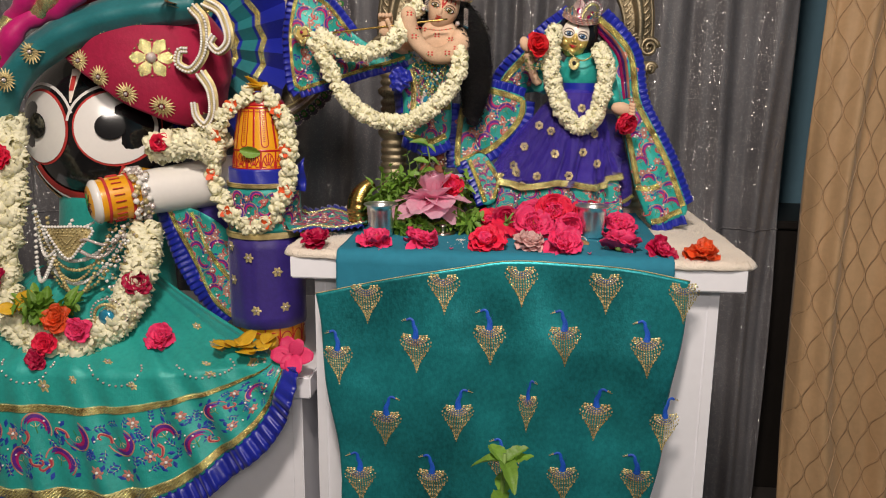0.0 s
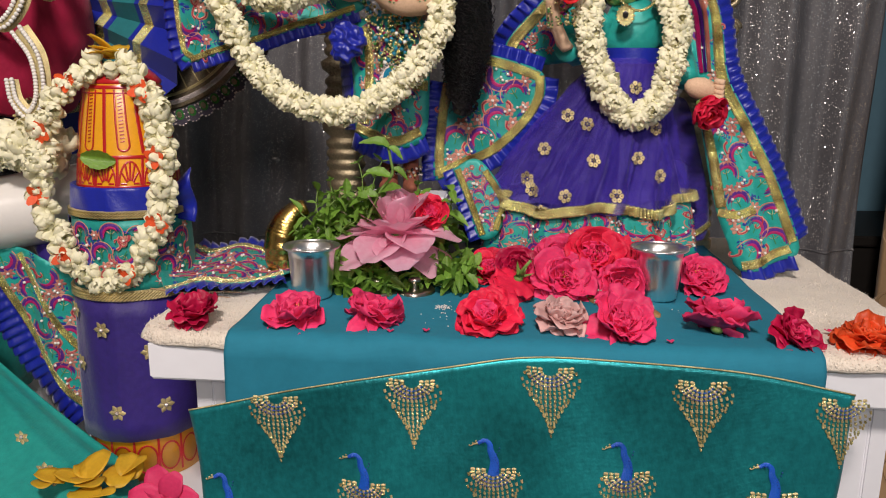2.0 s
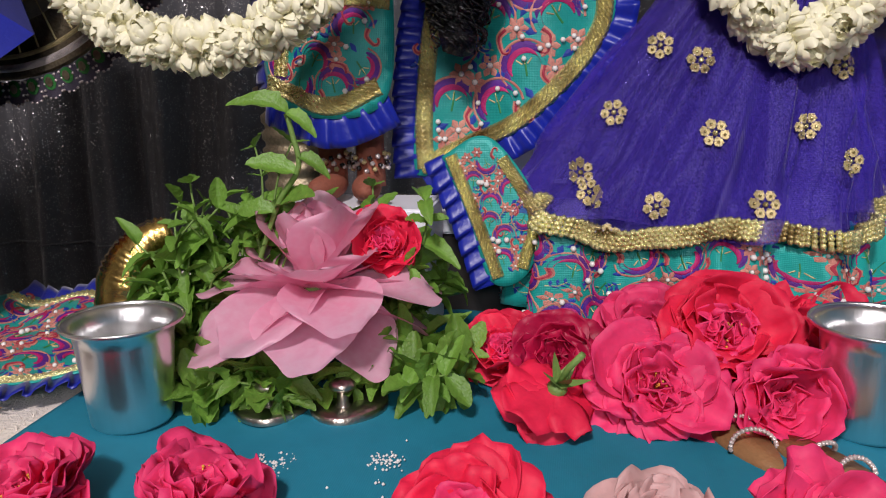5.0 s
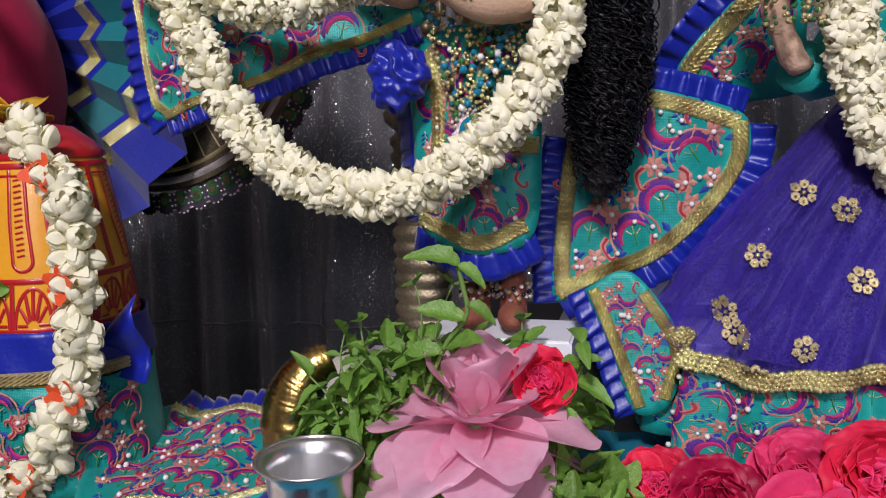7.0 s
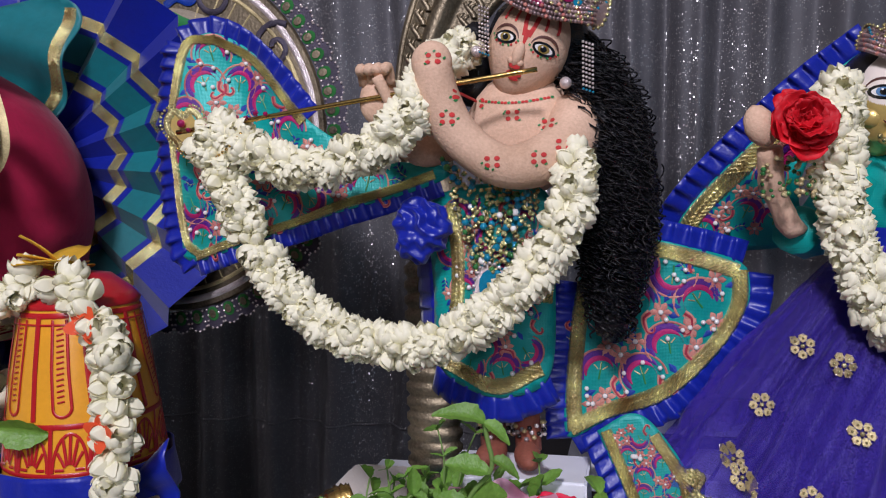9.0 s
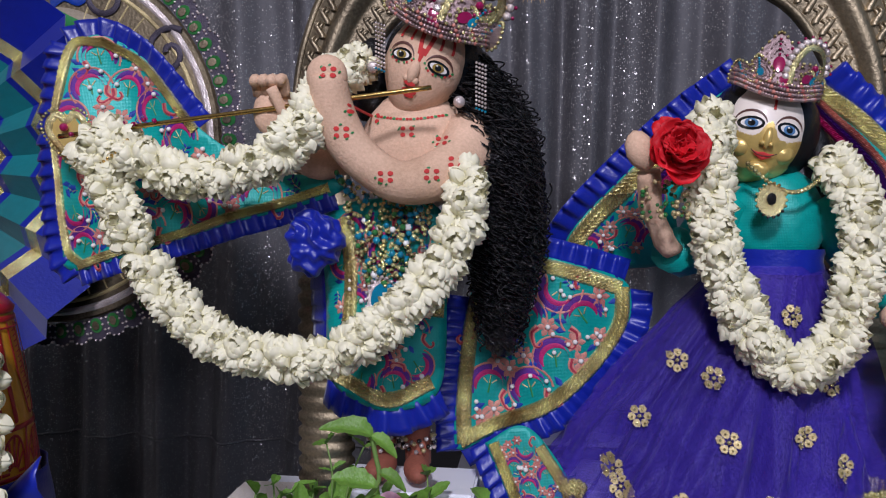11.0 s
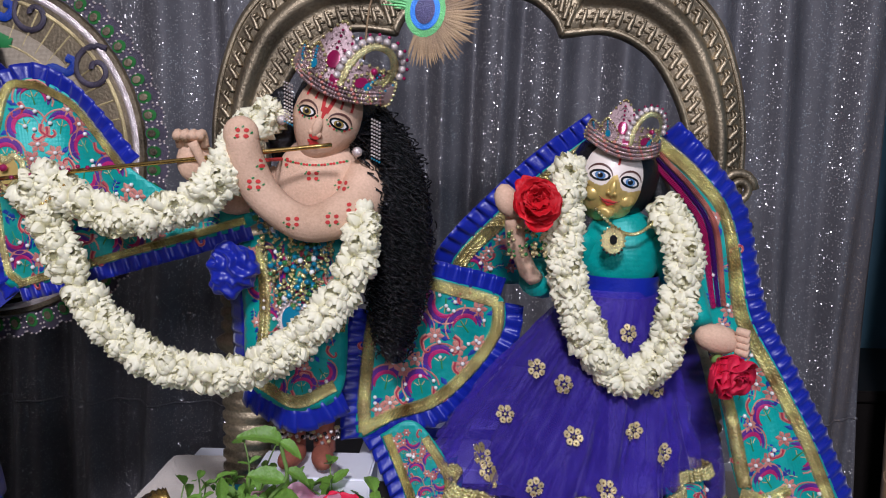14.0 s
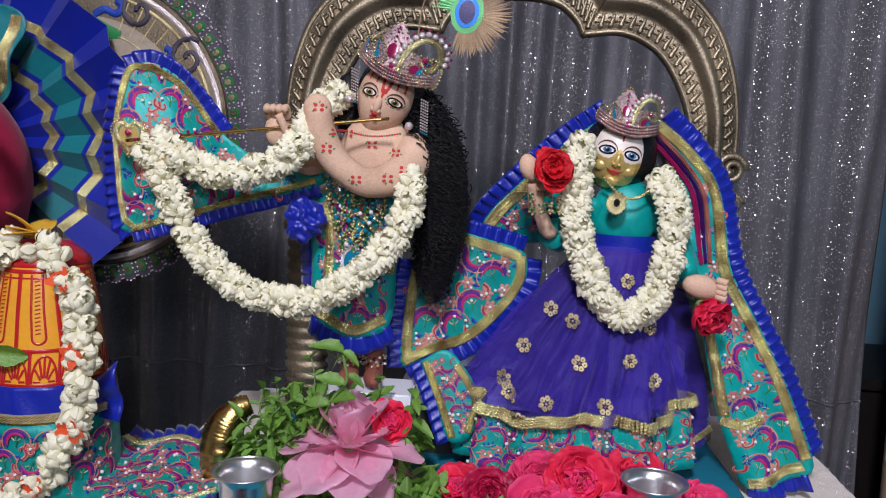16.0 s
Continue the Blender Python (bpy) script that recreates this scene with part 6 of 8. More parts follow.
PEACOCKS = {(1, True): peacock_mesh(1), (-1, True): peacock_mesh(-1), (1, False): peacock_mesh(1, False)}
ROWS_M = [(0.758, ((-0.029, -0.028), (0.108, -0.004), (0.242, 0.014), (0.386, 0.006), (0.517, -0.006)), 1, False), (0.648, ((-0.079, -0.030), (0.060, -0.004), (0.190, 0.016), (0.320, 0.020), (0.460, 0.008)), 1, True),
          (0.520, ((0.008, -0.024), (0.139, -0.002), (0.262, 0.022), (0.383, 0.008), (0.500, 0.0)), -1, True), (0.405, ((-0.043, -0.022), (0.092, -0.016), (0.220, 0.020), (0.327, 0.002), (0.457, 0.006)), 1, True),
          (0.280, ((0.010, -0.02), (0.139, -0.012), (0.262, 0.01), (0.383, 0.0)), -1, True)]
for z0, spots, flip, neck in ROWS_M:
    for x, dz in spots:
        z = z0 + dz
        narrow = 0.62 if abs(x - 0.262) < 0.01 and flip < 0 else (0.9 if x < -0.05 or x > 0.49 else 1)
        bm = bmesh.new()                         # stitched onto the cloth, so it follows the folds
        bm.from_mesh(PEACOCKS[(flip, neck)])
        for v in bm.verts:
            px, pz = x + v.co.x * narrow * 1.05, z + v.co.z * 1.05
            v.co = Vector((px, brocade_y(px, pz) + v.co.y - 0.0010, pz))
        part("peacock_motif", bm, [DULL_GOLD, PEACOCK_BLUE, GOLD, BLUE_THREAD], bc)
for me in PEACOCKS.values():
    bpy.data.meshes.remove(me)

# ---------------------------------------------------------------- cups, tray figures and small brass
CUP = [(0.0, 0.0), (0.0225, 0.0), (0.0245, 0.0025), (0.0262, 0.02), (0.0288, 0.055), (0.0300, 0.0625), (0.0355, 0.0655), (0.0362, 0.0668), (0.0352, 0.0676), (0.0292, 0.0650), (0.0276, 0.055), (0.0250, 0.01), (0.0235, 0.0035), (0.0, 0.003)]
CUP = [(r * 0.92, z * 0.90) for r, z in CUP]
for x, y in ((-0.028, 1.490), (0.376, 1.532)):
    cp = thing("metal_cup", "small brushed aluminium cup with a rolled rim on the table runner", "cup", "metal cups", (x, y, TOP + 0.0185))
    bm = bmesh.new()
    lathe(bm, CUP, 48, 0)
    part("body", bm, ALUMINIUM, cp)
    bm = bmesh.new()
    lathe(bm, [(0.0324, 0.0596), (0.0337, 0.0601), (0.0331, 0.0616), (0.0318, 0.0608), (0.0324, 0.0596)], 48, 0)
    part("rim", bm, ALUMINIUM, cp, "rolled rim")

for x, y, turn in ((0.047, 1.506, 10), (0.089, 1.512, -4)):
    pk = thing("toe_knob_sandal", "tiny worn silver sandal plate with a mushroom toe knob", "sandal", "tiny silver sandals", (x, y, TOP + 0.0180))
    pk.rotation_euler = (0, 0, radians(turn))
    bm = bmesh.new()
    out = [(0.021 * math.cos(k * math.tau / 28) * (1 + 0.1 * math.cos(2 * k * math.tau / 28)), 0.013 + 0.028 * math.sin(k * math.tau / 28)) for k in range(28)]
    for z0, sc in ((0.0, 1.0), (0.0035, 1.0), (0.0045, 0.94)):
        ring = [bm.verts.new((p[0] * sc, 0.013 + (p[1] - 0.013) * sc, z0)) for p in out]
        if z0:
            for k in range(28):
                bm.faces.new((last[k], last[(k + 1) % 28], ring[(k + 1) % 28], ring[k]))
        last = ring
    bm.faces.new(last)
    part("plate", bm, PEWTER, pk)
    bm = bmesh.new()
    lathe(bm, [(0.0045, 0.004), (0.0036, 0.006), (0.0034, 0.013), (0.0045, 0.0145), (0.0075, 0.0155), (0.0080, 0.0175), (0.006, 0.0195), (0.0001, 0.0205)], 18, 0, Matrix.Translation((0, 0.004, 0)))
    part("toe_knob", bm, PEWTER, pk)
for x, y, turn in ((0.308, 1.508, 18), (0.346, 1.482, 32)):
    sd = thing("tiny_sandal", "tiny tan leather sandal with beaded silver straps", "sandal", "tiny leather sandals", (x, y, TOP + 0.0180))
    sd.rotation_euler = (0, 0, radians(turn))
    bm = bmesh.new()
    out = [((0.0125 + 0.003 * math.sin(k * math.tau / 30)) * math.cos(k * math.tau / 30), 0.036 * math.sin(k * math.tau / 30)) for k in range(30)]
    low, top = [bm.verts.new((*p, 0)) for p in out], [bm.verts.new((*p, 0.0035)) for p in out]
    for k in range(30):
        bm.faces.new((low[k], low[(k + 1) % 30], top[(k + 1) % 30], top[k]))
    bm.faces.new(top)
    part("sole", bm, LEATHER, sd)
    for yy, tilt in ((-0.012, 0.004), (0.012, -0.004)):
        bm = bmesh.new()
        for k in range(17):
            a = math.pi * k / 16
            bead(bm, (0.0125 * math.cos(a), yy + tilt * math.sin(a), 0.003 + 0.0085 * math.sin(a)), 0.0015, 0, 5)
        part("beaded_strap", bm, SILVER_STONE, sd)

# bent brass vessel behind the leaves
pt = thing("brass_conch", "polished brass conch-shaped vessel with a ridged curved shoulder", "vessel")
bm = bmesh.new()
path = spline([(-0.092, 1.604, TOP + 0.016), (-0.096, 1.604, 0.812), (-0.096, 1.606, 0.836), (-0.090, 1.610, 0.856), (-0.079, 1.616, 0.871), (-0.068, 1.622, 0.876)], 60)
tube(bm, path, lambda u: 0.0190 + 0.0045 * math.sin(u * 4.0) - 0.004 * max(0, u - 0.7) / 0.3 + (0.0011 * math.sin(u * 170) if u > 0.55 else 0.0006 * math.sin(u * 40)), 20, 0)
part("body", bm, BRASS, pt)
bm = bmesh.new()
lathe(bm, [(0.0, 0), (0.021, 0), (0.023, 0.005), (0.017, 0.010), (0.015, 0.014)], 24, 0, Matrix.Translation((-0.098, 1.600, TOP + 0.0135)))
part("foot", bm, BRASS, pt)

# ---------------------------------------------------------------- lotus and holy basil
lt = thing("lotus_flower", "open pink lotus flower with drooping outer petals", "flower", at=(0.062, 1.560, 0.846))
rnd = random.Random(15)


def lotus_petal(size, broad, curl):
    bm = bmesh.new()

    def fn(u, v):
        x = (u - 0.5) * 2
        wide = broad * math.sin((0.08 + 0.84 * v ** 1.6) * math.pi) ** 0.55
        return Vector((x * wide, -curl * v * v + 0.42 * wide * x * x * (1 - 0.35 * v) + 0.0012 * math.sin(x * 5 + v * 7), size * v * (1 - 0.15 * x * x * v)))
    grid(bm, fn, 10, 12)
    return mesh_of("petal", bm, [LOTUS])


PETALS = [lotus_petal(0.082, 0.031, 0.016), lotus_petal(0.060, 0.026, -0.004), lotus_petal(0.046, 0.020, -0.013)]
for count, tilt, kind, lift, off in ((7, 101, 0, 0.004, 0.1), (7, 88, 0, 0.010, 0.55), (6, 72, 1, 0.012, 0.2), (5, 36, 1, 0.014, 0.6), (5, 14, 2, 0.016, 0.1)):
    for k in range(count):
        a = 360 * (k + off + rnd.uniform(-0.12, 0.12)) / count
        t = tilt + rnd.uniform(-9, 9)
        m = Matrix.Translation((0, 0, lift)) @ Matrix.Rotation(radians(a), 4, "Z") @ Matrix.Rotation(radians(t), 4, "X") @ Matrix.Scale(rnd.uniform(0.88, 1.08), 4)
        alike("petal", PETALS[kind], lt, m)
bm = bmesh.new()
lathe(bm, [(0.0, -0.03), (0.006, -0.03), (0.007, -0.01), (0.014, 0.004), (0.010, 0.018), (0.0, 0.02)], 12, 0)
part("seed_pod", bm, STEM, lt, "green pod and stalk")

rose("bright red rose resting on the lotus", (0.098, 1.590, 0.876), 0.028, [ROSE_RED, ROSE_PINK], 101, (62, 14, 10), 0.9, False)


def leaf_mesh(seed):
    rnd = random.Random(seed)
    bm = bmesh.new()
    bend, curl = rnd.uniform(-0.004, 0.020), rnd.uniform(0.15, 0.9)

    def fn(u, v):
        x = (u - 0.5) * 2
        wide = 0.0105 * math.sin(min(1, 0.06 + 0.9 * v) * math.pi) ** 0.8 * (1 + 0.06 * math.sin(v * 44))
        return Vector((x * wide, 0.036 * v, -bend * v * v * 1.6 + curl * wide * abs(x) + 0.0008 * math.sin(v * 22) * abs(x)))
    grid(bm, fn, 6, 12)
    return mesh_of("leaf", bm, [LEAF])


LEAVES = [leaf_mesh(k) for k in range(5)]


def basil(label, at, sprigs, seed, spread, height, leaf=1.0, name="basil_sprig", lean=(0, 0)):
    rnd = random.Random(seed)
    root = thing(name, label, "herb", "holy basil sprigs", at)
    for s in range(sprigs):
        a = rnd.uniform(0, math.tau)
        reach, high = spread * rnd.uniform(0.45, 1), height * rnd.uniform(0.35, 1)
        tip = Vector((reach * math.cos(a) + lean[0], reach * math.sin(a) * 0.7 + lean[1], high))
        mid = tip * 0.55 + Vector((rnd.uniform(-0.01, 0.01), rnd.uniform(-0.01, 0.01), high * 0.22))
        pts = spline([Vector((rnd.uniform(-0.01, 0.01), 0, 0.002)), mid, tip], 14)
        bm = bmesh.new()
        tube(bm, pts, lambda u: 0.0014 - 0.0007 * u, 6, 0)
        part("stem", bm, STEM, root)
        for k in range(4, 15, 2):
            d = (pts[min(14, k + 1)] - pts[k - 1]).normalized()
            side = d.cross(Vector((0, 0, 1))).normalized() if abs(d.z) < 0.95 else Vector((1, 0, 0))
            if (k // 2) % 2:
                side = d.cross(side)
            for sg in (1, -1):
                way = (side * sg + d * 0.55 + Vector((rnd.uniform(-0.3, 0.3), rnd.uniform(-0.3, 0.3), rnd.uniform(-0.35, 0.2)))).normalized()
                z = Vector((rnd.uniform(-0.4, 0.4), rnd.uniform(-0.5, 0.2), 1))
                x = way.cross(z).normalized()
                m = Matrix((x, way, x.cross(way))).transposed().to_4x4()
                sc = leaf * rnd.uniform(0.6, 1.1) * (0.75 if k > 11 else 1)
                alike("leaf", rnd.choice(LEAVES), root, Matrix.Translation(pts[k]) @ m @ Matrix.Scale(sc, 4))
    return root


BASE = TOP + 0.0185
basil("tall fresh green holy basil sprig behind the lotus", (0.010, 1.590, BASE), 26, 31, 0.060, 0.150, 0.64)
basil("fresh green holy basil sprig beside the brass vessel", (-0.026, 1.572, BASE), 22, 32, 0.050, 0.115, 0.64)
basil("wilting green holy basil sprig spread round the lotus", (0.055, 1.535, BASE), 10, 33, 0.066, 0.026, 0.75)
basil("green holy basil sprig lying under the lotus", (0.120, 1.545, BASE), 9, 34, 0.055, 0.034, 0.75)
basil("wilting green holy basil sprig on the runner", (0.0, 1.522, BASE), 8, 36, 0.05, 0.03, 0.7)
basil("loose green holy basil sprig at the lotus edge", (0.100, 1.61, BASE), 12, 35, 0.06, 0.115, 0.75)
tall = basil("upright light green holy basil shoot above the lotus", (0.024, 1.56, 0.87), 1, 39, 0.006, 0.070, 0.55)
bm = bmesh.new()
shoot = spline([(0.0, 0.0, 0.0), (0.018, -0.005, 0.040), (0.034, -0.010, 0.062), (0.032, -0.012, 0.082), (0.030, -0.014, 0.094)], 20)
tube(bm, shoot, 0.0017, 7, 0)
part("stem", bm, STEM, tall)
for k, way, sc in ((13, (-0.9, -0.2, 0.25), 0.85), (15, (0.9, -0.2, -0.1), 0.5), (20, (-0.5, -0.3, 0.45), 0.8), (20, (0.6, -0.2, -0.1), 0.5), (8, (0.8, -0.4, 0.3), 0.9), (7, (-0.8, -0.3, 0.2), 0.8)):
    way = Vector(way).normalized()
    x = way.cross(Vector((0.1, -0.6, 1))).normalized()
    m = Matrix((x, way, x.cross(way))).transposed().to_4x4()
    alike("leaf", LEAVES[k % 5], tall, Matrix.Translation(shoot[k]) @ m @ Matrix.Scale(sc, 4))

# potted basil standing low in front of the altar
pot = thing("potted_basil", "young green basil plant growing in a small clay pot", "plant", at=(0.226, 1.02, LOW))
bm = bmesh.new()
lathe(bm, [(0.0, 0), (0.09, 0), (0.13, 0.26), (0.145, 0.262), (0.145, 0.29), (0.125, 0.29), (0.122, 0.26), (0.0, 0.255)], 28, 0)
part("pot", bm, LEATHER, pot, "small brown clay pot")
bm = bmesh.new()
tube(bm, spline([(0, 0, 0.25), (0.008, 0.004, 0.55), (-0.006, 0, 0.80), (0.0, 0, 1.035)], 24), 0.0030, 7, 0)
part("stem", bm, STEM, pot)
rnd = random.Random(44)
for j in range(11):
    z = 0.48 + 0.055 * j
    for k in range(2 if j < 10 else 5):
        a = math.pi * k + j * 1.57 + rnd.uniform(-0.3, 0.3) + (0.8 if j == 10 else 0) * k
        way = Vector((math.cos(a), math.sin(a), 0.35)).normalized()
        x = way.cross(Vector((0, 0, 1))).normalized()
        m = Matrix((x, way, x.cross(way))).transposed().to_4x4()
        alike("leaf", LEAVES[(j + k) % 5], pot, Matrix.Translation((0, 0, z - (0.01 if j == 10 else 0))) @ m @ Matrix.Scale(1.15, 4))

# ---------------------------------------------------------------- loose roses
SPOTS = [("dark crimson rose lying on the cream towel", -0.129, 1.396, 0.0, 0.033, [ROSE_DARK], 0.85, (8, -6, 0), False),
         ("bright pink rose with bent petals on the teal runner", -0.020, 1.394, 0.004, 0.037, [ROSE_PINK], 1.1, (14, -10, 30), True),
         ("bright pink open rose on the teal runner", 0.057, 1.400, 0.004, 0.040, [ROSE_PINK], 1.15, (24, 4, 70), True),
         ("red rose with folded petals on the teal runner", 0.182, 1.398, 0.004, 0.040, [ROSE_RED, ROSE_PINK], 0.9, (26, -20, 20), False),
         ("pale blush rose with pink edged petals on the runner", 0.254, 1.403, 0.004, 0.033, [ROSE_PALE], 0.95, (16, 0, 50), False),
         ("large pink rose lying tilted on the runner", 0.312, 1.394, 0.006, 0.042, [ROSE_PINK], 1.05, (36, 10, 15), False),
         ("pink rose lying on its side on the runner", 0.412, 1.402, 0.004, 0.041, [ROSE_PINK], 1.1, (20, 16, 100), True),
         ("crimson rose with a green calyx on the cream towel", 0.480, 1.392, 0.004, 0.033, [ROSE_DARK, ROSE_PINK], 0.9, (30, 30, 0), False),
         ("orange-red ruffled flower on the cream towel", 0.555, 1.397, 0.0, 0.036, [ORANGE], 1.1, (12, 0, 40), False),
         ("red rose lying face down with its green calyx up", 0.213, 1.508, 0.030, 0.036, [ROSE_RED], 0.95, (196, 20, 0), False),
         ("open pink rose with yellow stamens leaning on others", 0.264, 1.535, 0.016, 0.043, [ROSE_PINK], 1.15, (52, 6, 0), True),
         ("dark crimson rose in the heap beside the lotus", 0.212, 1.560, 0.022, 0.034, [ROSE_DARK], 0.85, (60, 0, 0), False),
         ("red rose in the heap beside the basil", 0.178, 1.588, 0.014, 0.034, [ROSE_RED, ROSE_PINK], 1.0, (48, -10, 0), False),
         ("big bright red rose on top of the heap", 0.303, 1.568, 0.040, 0.047, [ROSE_RED, ROSE_PINK], 1.1, (58, 0, 10), True),
         ("pink rose lying sideways beside the metal cup", 0.330, 1.545, 0.012, 0.040, [ROSE_PINK], 0.8, (70, 30, 0), False),
         ("bright pink open rose behind the metal cup", 0.434, 1.578, 0.010, 0.040, [ROSE_PINK], 1.15, (34, 10, 0), True),
         ("red rose at the back of the heap", 0.368, 1.625, 0.022, 0.038, [ROSE_RED], 1.0, (50, 20, 0), False),
         ("pink rose at the back of the heap", 0.262, 1.585, 0.030, 0.034, [ROSE_PINK], 1.0, (45, 0, 0), False),
         ("red rose filling the heap beside the cup", 0.350, 1.585, 0.018, 0.036, [ROSE_RED, ROSE_PINK], 1.0, (40, -10, 0), False)]
for k, (label, x, y, up, r, mats, openness, tip, stam) in enumerate(SPOTS):
    rose(label, (x, y, BASE + up - (0.003 if 0 < x < 0.47 else 0.006)), r, mats, 200 + k, tip, openness, stam, sepals="calyx" in label)

tg = thing("dried_twig", "thin dry brown twig lying on the cream towel", "twig")
bm = bmesh.new()
for path in ([(-0.215, 1.470, 0.803), (-0.17, 1.478, 0.7965), (-0.120, 1.470, 0.795)], [(-0.175, 1.478, 0.797), (-0.14, 1.490, 0.796), (-0.115, 1.492, 0.7955)], [(-0.19, 1.474, 0.800), (-0.15, 1.468, 0.796), (-0.13, 1.458, 0.795)]):
    tube(bm, spline(path, 14), lambda u: 0.0011 - 0.0007 * u, 5, 0)
part("stalk", bm, BROWN_SHADE, tg)


# scarf end lying on the towel beside the brass vessel
def lying(x, y):
    return 0.800 + 0.010 * abs(noise.noise((x * 14, y * 14, 5))) + 0.012 * max(0, (y - 1.60) / 0.1) + 0.004 * math.sin(x * 70)


se = thing("scarf_end", "turquoise embroidered scarf end with blue ruffles lying on the towel", "scarf")
poly = closed([(-0.200, 1.475), (-0.14, 1.505), (-0.075, 1.535), (-0.085, 1.62), (-0.15, 1.665), (-0.235, 1.66), (-0.24, 1.56)])
plate = lambda x, y, h: Vector((x, y, lying(x, y) + h))
cloth_sheet(se, poly, plate, TURQ)
embroider(se, poly, plate, 91, 0.012, 0.016, 14)
e1, e2 = [(-0.200, 1.475), (-0.14, 1.505), (-0.075, 1.535)], [(-0.085, 1.62), (-0.15, 1.665), (-0.235, 1.66)]
for e in (e1, e2):
    braid(se, e, poly, plate, 0.010)
    ruffle(se, e, poly, plate, 0.024, seed=5)

# ---------------------------------------------------------------- painted post with its wraps and garland
PX, PY = -0.290, 1.590
po = thing("painted_post", "yellow and red painted post wrapped in violet and turquoise cloth", "post", at=(PX, PY, 0.527))


def around(rfn):
    """Cloth or paint on a round post: s metres round from the front, z height."""
    def place(s, z, h):
        r = rfn(z) + h
        a = s / rfn(z)
        return Vector((r * math.sin(a), -r * math.cos(a), z - 0.527))
    return place


bm = bmesh.new()
lathe(bm, [(0.0, 0.0), (0.074, 0.0), (0.072, 0.10), (0.067, 0.25), (0.063, 0.375), (0.054, 0.455), (0.045, 0.508)], 40, 0)
lathe(bm, [(0.046, 0.508), (0.047, 0.512), (0.040, 0.520), (0.025, 0.532), (0.0, 0.536)], 40, 1)
part("shaft", bm, [YELLOW_ENAMEL, RED_ENAMEL], po, "yellow and red enamelled shaft")
cone = around(lambda z: 0.0635 if z < 0.902 else (0.0635 - 0.009 * (z - 0.902) / 0.08 if z < 0.982 else 0.0545 - 0.009 * (z - 0.982) / 0.053))
bm = bmesh.new()
for k in range(-6, 7):
    s0 = k * 0.0225
    shrink = 0.74
    if k % 2 == 0:
        stroke(bm, [(s0, 0.952), (s0 * 0.87, 0.99), (s0 * shrink, 1.030)], 0.0042, cone, 0, 0.0003, 0.0006)
    else:
        for d in (-0.0068, 0.0068):
            stroke(bm, [(s0 + d, 0.962), (s0 * 0.87 + d * 0.9, 0.99), (s0 * shrink + d * 0.75, 1.028)], 0.0022, cone, 0, 0.0003, 0.0005)
        stroke(bm, arc(s0, 0.962, 0.0068, 180, 360, 10), 0.0022, cone, 0, 0.0003, 0.0005)
        for j in range(14):
            z = 0.966 + 0.0042 * j
            c = s0 * (1 - 0.26 * (z - 0.952) / 0.08)
            stroke(bm, [(c - 0.0026, z), (c + 0.0026, z + 0.0012)], 0.0013, cone, 0, 0.0003, 0.0004)
for z, w in ((0.948, 0.004), (1.031, 0.004), (1.024, 0.0015), (0.912, 0.003)):
    stroke(bm, [(-0.17 * (0.063 if z < 0.96 else 0.046) / 0.063 + 0.34 * (0.063 if z < 0.96 else 0.046) / 0.063 * j / 40, z) for j in range(41)], w, cone, 0, 0.0005, 0.0006)
for k in range(-5, 6):
    s0 = k * 0.029
    for a in range(0, 181, 30):
        stroke(bm, [(s0 + 0.004 * math.cos(radians(a)), 0.916 + 0.004 * math.sin(radians(a))), (s0 + 0.0105 * math.cos(radians(a)), 0.916 + 0.026 * math.sin(radians(a)))], 0.0022, cone, 0, 0.0003, 0.0005)
    stroke(bm, arc(s0, 0.914, 0.0125, 0, 180, 12, 2.3), 0.0022, cone, 0, 0.0003, 0.0005)
    stroke(bm, [(s0 + 0.0145, 0.913), (s0 + 0.0145, 0.947)], 0.0032, cone, 0, 0.0003, 0.0005)
low = around(lambda z: 0.0745)
for k in range(-6, 7):
    stroke(bm, arc(k * 0.03, 0.556, 0.013, 0, 360, 16, 1.5), 0.0024, low, 0, 0.0003, 0.0006)
    stroke(bm, [(k * 0.03 + 0.015, 0.532), (k * 0.03 + 0.015, 0.60)], 0.0030, low, 0, 0.0003, 0.0006)
tagged(part("red_line", bm, RED_ENAMEL, po, "hand-painted red lines"), kind="stuff")
for nm, z0, z1, r0, r1, mat, lab in (("violet_wrap", 0.585, 0.772, 0.079, 0.0755, PURPLE, "plain violet silk wrap"), ("turquoise_wrap", 0.782, 0.872, 0.0745, 0.0705, TURQ, "turquoise embroidered wrap"), ("blue_band", 0.878, 0.912, 0.0715, 0.0685, BLUE_SATIN, "royal blue satin band")):
    bm = bmesh.new()
    grid(bm, lambda u, v: Vector(((r0 + (r1 - r0) * v + 0.0012 * math.sin(u * 60 + v * 3)) * math.sin(u * math.tau), -(r0 + (r1 - r0) * v + 0.0012 * math.sin(u * 60 + v * 3)) * math.cos(u * math.tau), z0 + (z1 - z0) * v - 0.527)), 72, 8, 0, True)
    solid(part(nm, bm, mat, po, lab), 0.0015)
tw_place = around(lambda z: 0.0745)
strip = [(-0.12, 0.782), (0.12, 0.782), (0.12, 0.872), (-0.12, 0.872)]
embroider(po, strip, tw_place, 77, 0.008, 0.017, 14)
gold_strip = [(-0.13, 0.76), (0.13, 0.76), (0.13, 0.785), (-0.13, 0.785)]
braid(po, [(-0.13, 0.785), (0, 0.785), (0.13, 0.785)], gold_strip, around(lambda z: 0.0765), 0.014, DULL_GOLD)
